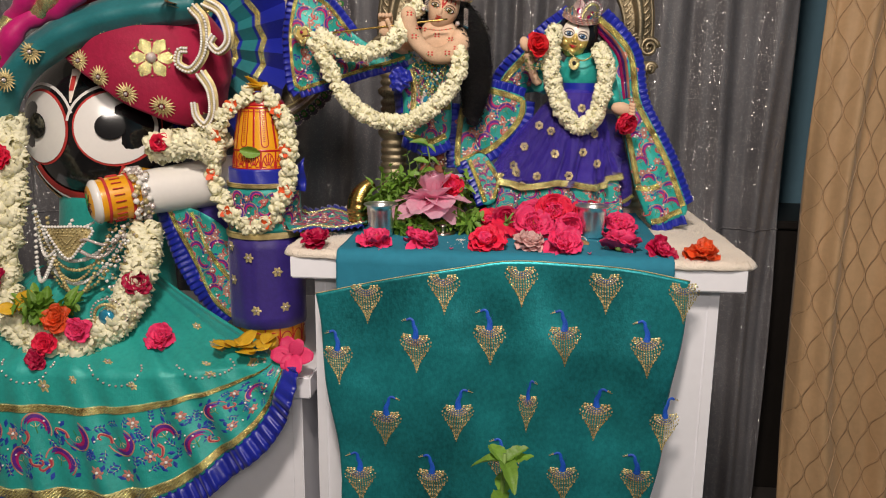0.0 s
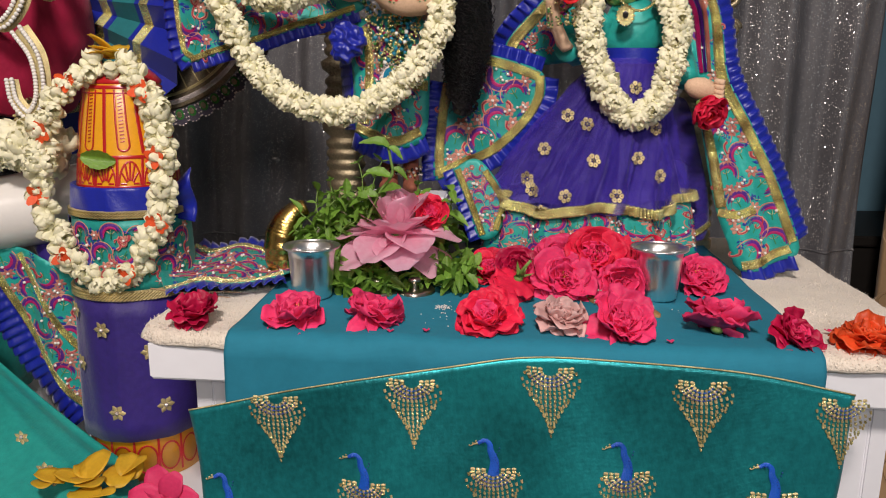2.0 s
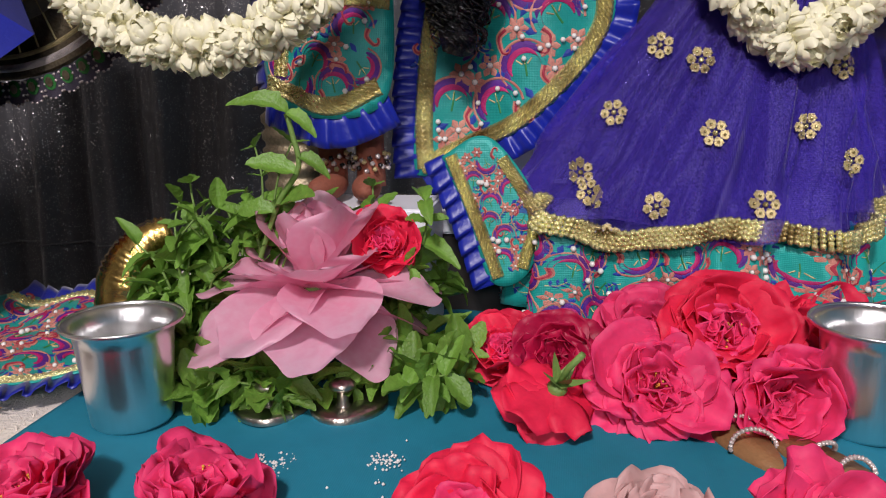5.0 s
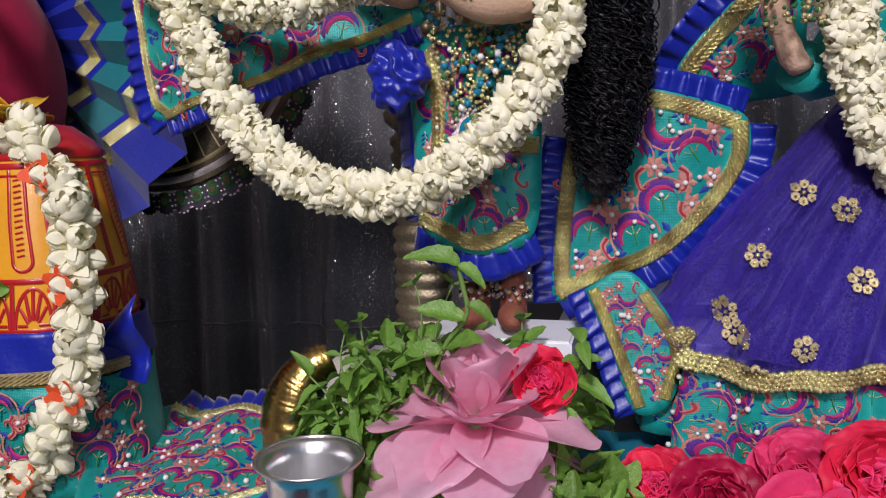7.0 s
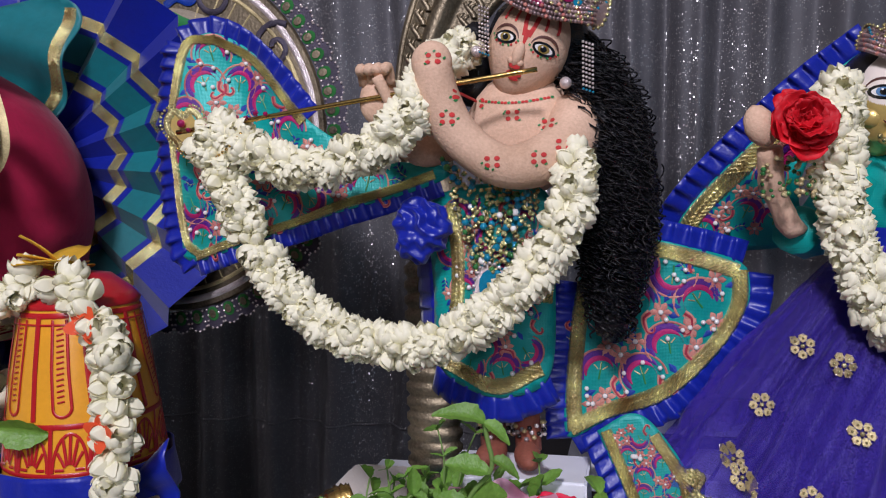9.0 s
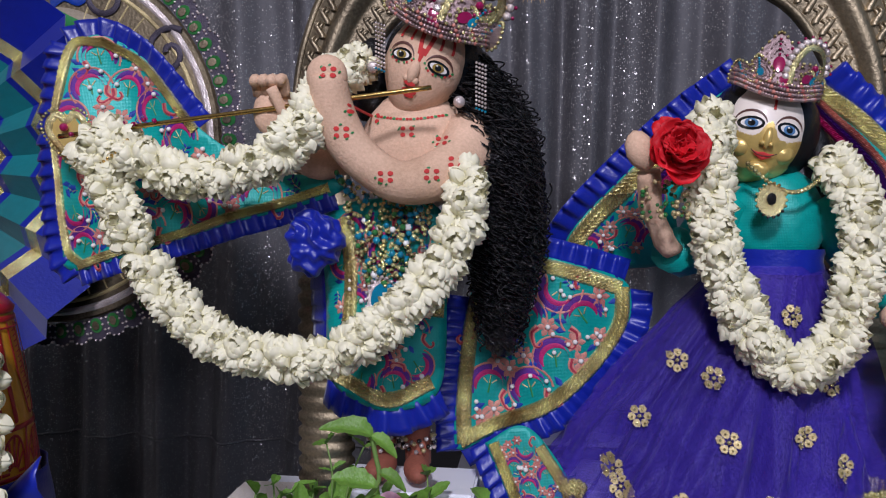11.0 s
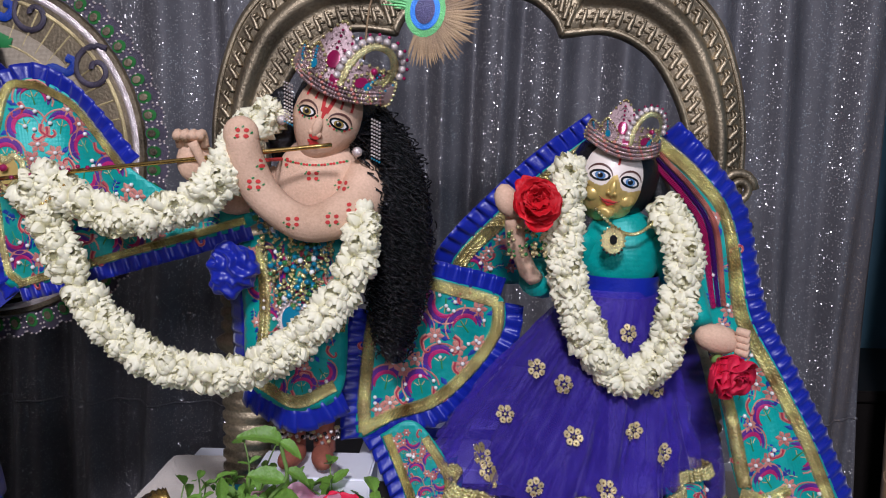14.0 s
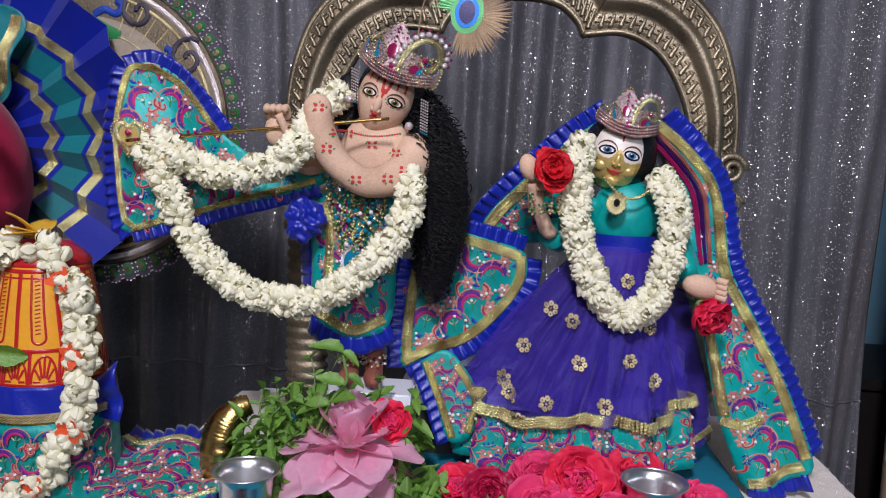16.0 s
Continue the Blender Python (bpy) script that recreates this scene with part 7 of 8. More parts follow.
braid(po, [(-0.12, 0.884), (0, 0.884), (0.12, 0.884)], [(-0.13, 0.86), (0.13, 0.86), (0.13, 0.884), (-0.13, 0.884)], around(lambda z: 0.0720), 0.010, DULL_GOLD)
for s, z in ((-0.012, 0.735), (0.045, 0.705), (-0.055, 0.685), (0.0, 0.625), (0.06, 0.63), (-0.06, 0.755)):
    bm = bmesh.new()
    bloom(bm, around(lambda z: 0.0795), s, z, 0.011, 0, 1)
    part("sequin_flower", bm, [DULL_GOLD, SILVER_STONE], po)
bm = bmesh.new()
grid(bm, lambda u, v: Vector((0.062 + 0.03 * u, -0.02 + 0.01 * math.sin(v * 6), 0.36 + 0.035 * (v - 0.5) * (1 + u) + 0.012 * u)), 6, 6)
solid(part("ribbon_end", bm, BLUE_SATIN, po, "loose royal blue ribbon end"), 0.001)
garland("post_garland", "white bud garland with orange flowers hung round the painted post", [(-0.2949, 1.55, 1.0591), (-0.3388, 1.542, 1.0277), (-0.3681, 1.534, 0.9703), (-0.3723, 1.53, 0.9023), (-0.3514, 1.524, 0.8397), (-0.3148, 1.52, 0.8031), (-0.2761, 1.52, 0.7999), (-0.2385, 1.524, 0.8397), (-0.2208, 1.53, 0.9023), (-0.2197, 1.536, 0.9703), (-0.2385, 1.544, 1.0277), (-0.2761, 1.55, 1.0591)], 0.0125, 200, 19, 4, 0.75, 1.05, 8)
lf = thing("basil_leaf", "single dull green leaf stuck on the painted post", "leaf")
alike("blade", LEAVES[1], lf, Matrix.Translation((-0.314, 1.520, 0.950)) @ Euler((radians(70), radians(100), 0)).to_matrix().to_4x4() @ Matrix.Scale(1.1, 4))


def loose_petals(label, at, n, mat, seed, spread, size, tip=(0, 0, 0), name="yellow_flower"):
    rnd = random.Random(seed)
    root = thing(name, label, "flower")
    root.matrix_world = pose(*at, *tip)
    for k in range(n):
        bm = bmesh.new()
        a, off = rnd.uniform(0, math.tau) if spread > 0.01 else math.tau * k / n, rnd.uniform(0, spread)
        turn = Matrix.Rotation(a, 3, "Z") @ Matrix.Rotation(rnd.uniform(0.5, 1.3) if spread > 0.01 else rnd.uniform(1.0, 1.25), 3, "Y")
        base = Vector((off * math.cos(a * 3), off * 0.5 * math.sin(a * 3), 0.004))
        l = size * rnd.uniform(0.8, 1.2)
        grid(bm, lambda u, v: base + turn @ Vector((0.3 * l * v * v - 0.2 * l * (u - 0.5) ** 2, (u - 0.5) * l * 0.9 * math.sin((0.12 + 0.75 * v) * math.pi), l * v)), 5, 6)
        solid(part("petal", bm, mat, root), 0.0005)
    return root


loose_petals("torn yellow flower on top of the painted post", (-0.286, 1.566, 1.060), 8, YELLOW, 3, 0.015, 0.034)
loose_petals("heap of yellow petals at the foot of the painted post", (-0.285, 1.425, 0.572), 16, YELLOW, 4, 0.07, 0.036)

# ---------------------------------------------------------------- pleated fan and jewelled disc behind the round idol
FCX, FCZ = -0.545, 1.165
fn_ = thing("pleated_fan", "pleated royal blue and teal cloth fan with gold stripes", "fan")
FAN = [BLUE_SATIN, GOLD, DARK_TEAL_CLOTH]
RINGS = [(0.03, 0), (0.105, 0), (0.108, 1), (0.122, 1), (0.124, 0), (0.129, 0), (0.130, 2), (0.166, 2), (0.168, 0), (0.172, 0), (0.173, 1), (0.187, 1), (0.189, 0), (0.250, 0)]
bm = bmesh.new()
folds = 22
rows = []
for k in range(folds + 1):
    a = radians(-98 + 205 * k / folds)
    d = 0.021 if k % 2 else -0.012
    rows.append([bm.verts.new((FCX + r * math.cos(a), 1.835 + d * r / 0.2, FCZ + r * math.sin(a))) for r, _ in RINGS])
for a, b in zip(rows, rows[1:]):
    for j in range(len(RINGS) - 1):
        bm.faces.new((a[j], a[j + 1], b[j + 1], b[j])).material_index = RINGS[j][1] if RINGS[j][1] == RINGS[j + 1][1] else 0
solid(part("pleated_cloth", bm, FAN, fn_, smooth=False), 0.0012)
bm = bmesh.new()
lathe(bm, [(0.0, 0.0), (0.05, 0.002), (0.05, 0.012), (0.0, 0.016)], 24, 0, Matrix.Translation((FCX, 1.85, FCZ)) @ Matrix.Rotation(radians(90), 4, "X"))
part("hub", bm, BLUE_SATIN, fn_)

DCX, DCZ, DY = -0.405, 1.195, 1.895
jd = thing("jewelled_disc", "round cream brocade fan with peacock embroidery and jewelled scalloped rim", "fan")
pld = front(lambda x, z: DY)
bm = bmesh.new()
lathe(bm, [(0.155, 0.004), (0.21, 0.004), (0.212, 0.0), (0.21, -0.006)], 64, 1, Matrix.Translation((DCX, DY, DCZ)) @ Matrix.Rotation(radians(90), 4, "X"))
lathe(bm, [(0.0, 0.005), (0.155, 0.005), (0.156, 0.0)], 64, 0, Matrix.Translation((DCX, DY, DCZ)) @ Matrix.Rotation(radians(90), 4, "X"))
part("disc", bm, [CREAM_BROCADE, ANTIQUE], jd, smooth=False)
rnd = random.Random(20)
for k in range(34):
    a = radians(-115 + 190 * k / 33)
    cx, cz = DCX + 0.222 * math.cos(a), DCZ + 0.222 * math.sin(a)
    bm = bmesh.new()
    out = [(0.018 * math.cos(t) * (1 + 0.0), 0.0150 * math.sin(t)) for t in [math.pi * (-0.62 + 1.24 * j / 10) for j in range(11)]]
    pts = [(cx + x * math.cos(a) - z * math.sin(a), cz + x * math.sin(a) + z * math.cos(a)) for x, z in out]
    mid = bm.verts.new(pld(cx - 0.01 * math.cos(a), cz - 0.01 * math.sin(a), 0.003))
    ring = [bm.verts.new(pld(*p, 0.0025)) for p in pts]
    for p, q in zip(ring, ring[1:]):
        bm.faces.new((mid, p, q)).material_index = 0
    disc(bm, pld, cx, cz, 0.009, 0.0075, 2, 0.0035, a, 10)
    disc(bm, pld, cx - 0.001 * math.cos(a), cz, 0.0055, 0.0045, 1, 0.005, a, 8)
    for p in pts:
        bead(bm, pld(*p, 0.003), 0.0018, 3, 5)
    part("scallop", bm, [DARK_THREAD, ANTIQUE, EMERALD, SILVER_STONE], jd)
bm = bmesh.new()
for r, m, w in ((0.200, 0, 0.008), (0.188, 1, 0.005), (0.135, 1, 0.004)):
    stroke(bm, arc(DCX, DCZ, r, -115, 75, 60), w, pld, m, 0.004, 0.003)
for k in range(26):
    a = radians(-110 + 180 * k / 25)
    stroke(bm, [(DCX + 0.14 * math.cos(a), DCZ + 0.14 * math.sin(a)), (DCX + 0.185 * math.cos(a), DCZ + 0.185 * math.sin(a))], 0.0022, pld, 1, 0.004, 0.002)
for flip, ang in ((1, 0.55), (1, 1.15)):
    ox, oz = DCX + 0.165 * math.cos(ang), DCZ + 0.165 * math.sin(ang)
    curl = [(ox + 0.012 + 0.030 * (1 - k / 26) * math.cos(k * 0.36 + 1), oz + 0.012 + 0.030 * (1 - k / 26) * math.sin(k * 0.36 + 1)) for k in range(24)]
    stroke(bm, curl, 0.007, pld, 2, 0.006, 0.003)
    neck = spline([Vector(p + (0,)) for p in ((ox - 0.055, oz + 0.006), (ox - 0.04, oz + 0.014), (ox - 0.022, oz + 0.008), (ox - 0.012, oz + 0.02), (ox - 0.022, oz + 0.026))], 18)
    stroke(bm, [(p.x, p.y) for p in neck], 0.010, pld, 3, 0.006, 0.003)
    stroke(bm, [(ox - 0.055, oz - 0.002), (ox - 0.04, oz - 0.018), (ox - 0.015, oz - 0.022)], lambda u: 0.024 * math.sin((0.15 + 0.7 * u) * math.pi), pld, 4, 0.005, 0.003)
part("peacock_embroidery", bm, [SILVER_STONE, DULL_GOLD, DARK_THREAD, BLUE_THREAD, GREEN_ENAMEL], jd, "peacock and scroll embroidery")

# teal turban tail with gold edge
OUT = [(-0.66, 1.30), (-0.52, 1.345), (-0.445, 1.335), (-0.452, 1.266), (-0.494, 1.200), (-0.58, 1.235), (-0.66, 1.27)]
panel("turban_tail", "teal satin turban tail with a wide gold edge", "cloth", OUT, lambda x, z: 1.79 + 0.012 * math.sin(z * 60 + x * 20), [[(-0.446, 1.333), (-0.454, 1.266), (-0.494, 1.202)], [(-0.496, 1.203), (-0.58, 1.237)]], 95, [], mat=DARK_TEAL_CLOTH, trim=0.016, big=0)

# ---------------------------------------------------------------- round black idol
IX, IY, IZ = -0.700, 1.735, 0.965
bm = bmesh.new()
HEAD_J = pose(IX, IY, IZ)
ellipsoid(bm, HEAD_J, (0.175, 0.150, 0.190), 4, 5)
pj = face_map(HEAD_J, 0.175, 0.150, 0.190)
for s, cx in ((1, 0.082), (-1, -0.082)):
    cz = 0.018
    disc(bm, pj, cx, cz, 0.078, 0.080, 5, 0.002, 0, 36)
    disc(bm, pj, cx, cz, 0.073, 0.075, 1, 0.004, 0, 36)
    disc(bm, pj, cx - 0.002, cz + 0.004, 0.028, 0.027, 4, 0.007, 0, 24)
    stroke(bm, arc(cx, cz, 0.090, 170, 20, 20), 0.006, pj, 1, 0.002, 0.001)
stroke(bm, [(0.0, 0.14), (0.0, 0.10), (0.0, 0.07)], lambda u: 0.022 * (1 - u * 0.8), pj, 7, 0.003)
stroke(bm, [(0.0, 0.125), (0.0, 0.095)], 0.010, pj, 5, 0.005)
for r, m, w in ((0.120, 1, 0.006), (0.108, 5, 0.022)):
    stroke(bm, arc(0, -0.030, r, 200, 340, 24, 0.95), w, pj, m, 0.003, 0.002)
stroke(bm, arc(0.0, -0.035, 0.135, 195, 345, 26, 0.98), 0.014, pj, 13, 0.003)
tube(bm, spline([(IX, IY, 0.84), (IX, IY, 0.70), (IX, IY - 0.02, 0.56)], 12), lambda u: 0.11 + 0.03 * u, 28, 10)
ARM = [Vector((-0.430, 1.640, 0.868)), Vector((-0.515, 1.570, 0.858)), Vector((-0.590, 1.505, 0.846))]
tube(bm, spline([Vector((-0.385, 1.68, 0.872))] + ARM[:2] + [Vector((-0.545, 1.544, 0.853))], 12), lambda u: 0.054 - 0.009 * u, 28, 1)
tube(bm, spline([Vector((-0.545, 1.544, 0.853)), Vector((-0.575, 1.518, 0.849)), Vector((-0.606, 1.492, 0.844))], 8), lambda u: 0.0465 - 0.004 * u, 28, 13)
aim = (Vector((-0.606, 1.492, 0.844)) - Vector((-0.545, 1.544, 0.853))).normalized()
arm_m = Matrix.Translation((-0.606, 1.492, 0.844)) @ aim.to_track_quat("Z", "Y").to_matrix().to_4x4()
lathe(bm, [(0.0435, -0.006), (0.0448, -0.002), (0.0425, 0.004), (0.036, 0.008), (0.034, 0.009)], 28, 1, arm_m)
lathe(bm, [(0.0345, 0.0085), (0.030, 0.0115), (0.0, 0.013)], 28, 13, arm_m)
for rr in (0.0475, 0.0462):
    lathe(bm, [(rr, -0.068 if rr > 0.047 else -0.022), (rr + 0.001, -0.065 if rr > 0.047 else -0.019), (rr, -0.062 if rr > 0.047 else -0.016)], 28, 5, arm_m)
for k in range(22):
    a = math.tau * k / 22
    tube(bm, [arm_m @ Vector((0.0466 * math.cos(a), 0.0466 * math.sin(a), z)) for z in (-0.05, -0.04, -0.03)], 0.0016, 4, 5)
for k in range(8):
    a = math.tau * k / 8
    tube(bm, [arm_m @ Vector((q * math.cos(a), q * math.sin(a), 0.0135 - q * 0.09)) for q in (0.006, 0.014, 0.024)], 0.0018, 4, 2)
ellipsoid(bm, arm_m @ pose(0.0, 0.006, 0.014), (0.006, 0.014, 0.002), 6, 2)
idol = part("round_idol", bm, DOLL + [YELLOW_ENAMEL])
tagged(idol, "glossy black wooden idol with large round white eyes", "idol")

# crimson cap with teal brim
cp = thing("crimson_cap", "crimson velvet cap with a teal brim and gold sequin flowers", "cap")
bm = bmesh.new()


def cap_point(u, v):
    a = u * math.tau
    p = Vector(((0.225 if math.cos(a) < 0 else 0.165) * math.cos(a) * math.sin(v * math.pi * 0.5) ** 0.8, 0.155 * math.sin(a) * math.sin(v * math.pi * 0.5) ** 0.8, 0.20 * math.cos(v * math.pi * 0.5)))
    p += Vector((0.004 * noise.noise(p * 9 + Vector((3, 0, 0))), 0.004 * noise.noise(p * 9), 0.002 * noise.noise(p * 14)))
    p *= 1 + 0.016 * math.sin(p.z * 95 + 5 * noise.noise(p * 7)) * (0.5 + noise.noise(p * 5 + Vector((0, 4, 0))))
    return pose(-0.585, 1.715, 1.075, 8, 33, 0) @ p


grid(bm, cap_point, 96, 60, 0, True)
solid(part("dome", bm, CRIMSON_VELVET, cp), 0.004)
cap_eval = BVHTree.FromObject(cp.children[0], bpy.context.evaluated_depsgraph_get())
on_cap = cast_on(cap_eval, 1.60)
bm = bmesh.new()
brim = spline([(-0.86, 1.56, 1.00), (-0.800, 1.545, 1.09), (-0.715, 1.545, 1.155), (-0.62, 1.556, 1.198), (-0.51, 1.570, 1.222), (-0.42, 1.60, 1.235)], 40)
rows = []
for k, p in enumerate(brim):
    d = (brim[min(40, k + 1)] - brim[max(0, k - 1)]).normalized()
    n = d.cross(Vector((0, 1, 0))).normalized()
    rows.append([bm.verts.new(p + n * w + Vector((0, 0.03 * abs(w) / 0.04 - 0.012 * math.sin(j / 6 * math.pi) + 0.002 * math.sin(k * 0.9), 0))) for j, w in enumerate([-0.036 + 0.012 * q for q in range(7)])])
for a, b in zip(rows, rows[1:]):
    for k in range(6):
        bm.faces.new((a[k], a[k + 1], b[k + 1], b[k]))
solid(part("brim", bm, DARK_TEAL_CLOTH, cp, "padded teal satin brim"), 0.004)
bm = bmesh.new()
for shift, m in ((0.0, 0), (0.02, 1), (0.045, 0)):
    pts = [p + Vector((0, 0.02 + 0.012 * math.sin(k * 0.5 + shift * 90), 0.062 + shift + 0.010 * math.cos(k * 0.5 + shift * 90))) for k, p in enumerate(brim)]
    tube(bm, pts, lambda u: 0.020 + 0.003 * math.sin(u * 60), 12, m)
part("turban_roll", bm, [PINK_TWIST, GOLD], cp, "twisted pink and gold turban roll")


def sunburst(place, x, z, r):
    bm = bmesh.new()
    for k in range(18):
        a = math.tau * k / 18
        stroke(bm, [(x + r * 0.3 * math.cos(a), z + r * 0.3 * math.sin(a)), (x + r * 0.7 * math.cos(a), z + r * 0.7 * math.sin(a)), (x + r * math.cos(a), z + r * math.sin(a))], lambda u: r * 0.28 * (1.05 - u), place, 0, 0.001, 0.003)
    for k in range(9):
        bead(bm, place(x + r * 0.33 * math.cos(k * 0.7), z + r * 0.33 * math.sin(k * 0.7), 0.004), r * 0.11, 0, 5)
    bead(bm, place(x, z, 0.005), r * 0.2, 1)
    part("sequin_flower", bm, [DULL_GOLD, SILVER_STONE], cp, "gold sunburst sequin flower")


brim_tree = BVHTree.FromObject(cp.children[1], bpy.context.evaluated_depsgraph_get())
on_brim = cast_on(brim_tree, 1.53)
for x, z in ((-0.795, 1.080), (-0.735, 1.135), (-0.672, 1.168), (-0.612, 1.196), (-0.532, 1.214), (-0.470, 1.224)):
    sunburst(on_brim, x, z, 0.024)
for x, z in ((-0.660, 1.120), (-0.613, 1.088), (-0.558, 1.055), (-0.497, 1.030), (-0.434, 0.995)):
    sunburst(on_cap, x, z, 0.023)
bm = bmesh.new()
bloom(bm, on_cap, -0.505, 1.127, 0.042, 0, 1, 6)
for k in range(6):
    for j in range(5):
        bead(bm, on_cap(-0.505 + 0.035 * math.cos(k * 1.047 + 0.25 * (j - 2)), 1.127 + 0.035 * math.sin(k * 1.047 + 0.25 * (j - 2)), 0.003), 0.0022, 0, 5)
part("gold_flower", bm, [GOLD, SILVER_STONE], cp, "large gilt filigree flower")

# pearl scroll ornament at the side of the cap
br_ = thing("pearl_brooch", "curling gold ornament set with rows of pearls on the cap", "brooch")
plb = lambda x, z, h: Vector((x, 1.575 - h, z))
for nm, pts in (("scroll", ((-0.392, 1.235), (-0.360, 1.215), (-0.346, 1.165), (-0.366, 1.140), (-0.384, 1.155), (-0.376, 1.170))), ("scroll", ((-0.418, 1.225), (-0.396, 1.195), (-0.398, 1.140), (-0.425, 1.105), (-0.452, 1.115), (-0.448, 1.140), (-0.432, 1.142))), ("scroll", ((-0.408, 1.098), (-0.388, 1.065), (-0.386, 1.02), (-0.402, 0.995), (-0.420, 1.012), (-0.424, 1.038)))):
    line = [(p.x, p.y) for p in spline([Vector((x, z, 0)) for x, z in pts], 40)]
    bm = bmesh.new()
    stroke(bm, line, lambda u: 0.026 * (1 - 0.45 * u), plb, 0, 0.0, 0.008)
    for k, (x, z) in enumerate(line):
        for o in (-1, 1):
            a, b = line[max(0, k - 1)], line[min(40, k + 1)]
            l = math.hypot(b[0] - a[0], b[1] - a[1]) or 1
            w = 0.0062 * (1 - 0.45 * k / 40)
            bead(bm, plb(x - (b[1] - a[1]) / l * o * w, z + (b[0] - a[0]) / l * o * w, 0.0085), 0.0032, 1)
    part(nm, bm, [DULL_GOLD, PEARL], br_)

# dress of the idol: gathered turquoise skirt over the bench front
HEM = spline([(-1.25, 1.375, 0.31), (-1.05, 1.362, 0.27), (-0.90, 1.356, 0.272), (-0.749, 1.352, 0.262), (-0.640, 1.348, 0.275), (-0.530, 1.350, 0.272), (-0.409, 1.356, 0.305), (-0.324, 1.366, 0.370), (-0.241, 1.378, 0.446), (-0.200, 1.392, 0.545), (-0.235, 1.47, 0.546)], 160)
EDGE = spline([(-1.22, 1.40, 0.50), (-1.0, 1.392, 0.522), (-0.85, 1.388, 0.525), (-0.70, 1.388, 0.525), (-0.58, 1.388, 0.525), (-0.48, 1.390, 0.526), (-0.40, 1.393, 0.530), (-0.34, 1.398, 0.537), (-0.28, 1.408, 0.543), (-0.24, 1.425, 0.548), (-0.26, 1.49, 0.552)], 160)


def dress(u, v, h=0.0):
    """u along the width, v from the waist to the hem."""
    i = max(0, min(159.999, u * 160))
    k = int(i)
    hem, edge = HEM[k].lerp(HEM[k + 1], i - k), EDGE[k].lerp(EDGE[k + 1], i - k)
    a = radians(-100 + 190 * u)
    waist = Vector((IX + 0.135 * math.sin(a), 1.640 - 0.10 * math.cos(a), 0.66))
    mid = waist.lerp(edge, 0.55) + Vector((0, 0, -0.015))
    ripple = (math.sin(u * 62 + 2 * math.sin(u * 9)) * 0.6 + 0.4 * math.sin(u * 113)) * 0.007
    if v < 0.55:
        t = v / 0.55
        p = (waist * (1 - t) + mid * t) * (1 - t) + (mid * (1 - t) + edge * t) * t
        p.z += ripple * (0.4 + t * 0.5) + 0.007
        return p + Vector((0, -0.5 * h, h))
    t = (v - 0.55) / 0.45
    p = edge.lerp(hem, t)
    return p + Vector((0, -h - 0.010 - ripple * 1.3 * (0.3 + t), 0.007 * (1 - t)))


js = thing("idol_dress", "gathered turquoise silk dress with gold bands and embroidered ruffled border", "dress")
bm = bmesh.new()
grid(bm, lambda u, v: dress(u, v), 240, 50)
solid(part("cloth", bm, TURQ, js), 0.0012)
WIDE = 1.15
dp = lambda s, t, h: dress(s / WIDE, 1 - t / 0.55, h)
strip = [(0.02, 0.03), (WIDE - 0.02, 0.03), (WIDE - 0.02, 0.165), (0.02, 0.165)]
embroider(js, strip, dp, 131, 0.012, 0.032, 60, 1.35)
full = [(0.0, 0.0), (WIDE, 0.0), (WIDE, 0.55), (0.0, 0.55)]
for t0, w in ((0.004, 0.022), (0.165, 0.016)):
    line = [(0.002 + (WIDE - 0.004) * k / 60, t0) for k in range(61)]
    braid(js, line, [(0, t0), (WIDE, t0), (WIDE, 0.55), (0, 0.55)], dp, w, GOLD, 0.004)


def frill_place(s, t, h):
    i = max(0, min(159, int(s / WIDE * 160)))
    d = (HEM[i] - EDGE[i]).normalized()
    return dress(s / WIDE, 1.0, h) + d * (-t) if t < 0 else dress(s / WIDE, 1 - t / 0.55, h)


ruffle(js, [(0.002 + (WIDE - 0.004) * k / 60, 0.0) for k in range(61)], full, frill_place, 0.042, pitch=0.017, seed=9, amp=0.008)
rnd = random.Random(8)
bm = bmesh.new()
for k in range(26):
    s, t = rnd.uniform(0.08, WIDE - 0.08), rnd.uniform(0.20, 0.42)
    bloom(bm, dp, s, t, rnd.uniform(0.008, 0.014), 0, 1)
for k in range(5):
    c = 0.15 + 0.2 * k
    for j in range(16):
        a = math.pi * j / 15
        bead(bm, dp(c + 0.06 * math.cos(a), 0.27 - 0.05 * math.sin(a), 0.002), 0.0028, 1, 5)
tagged(part("sequin_spray", bm, [DULL_GOLD, SILVER_STONE], js, "scattered sequin flowers and bead swags"), kind="stuff")

# embroidered sash falling beside the dress
OUT = [(-0.50, 0.83), (-0.40, 0.80), (-0.34, 0.70), (-0.335, 0.585), (-0.38, 0.575), (-0.43, 0.64), (-0.47, 0.74)]
panel("embroidered_scarf", "violet and turquoise embroidered sash with gold braid and blue ruffle", "sash", OUT, lambda x, z: 1.605 + 0.5 * (0.6 - z) * 0.2 + 0.006 * math.sin(x * 80), [[(-0.50, 0.825), (-0.47, 0.74), (-0.43, 0.64), (-0.385, 0.578)], [(-0.455, 0.81), (-0.42, 0.73), (-0.38, 0.66), (-0.338, 0.61)]], 141, [[(-0.505, 0.83), (-0.474, 0.74), (-0.434, 0.64), (-0.385, 0.572)]], trim=0.010, frill=0.028, big=0.02)
OUT = [(-0.46, 0.84), (-0.335, 0.84), (-0.325, 0.60), (-0.36, 0.63), (-0.42, 0.74)]
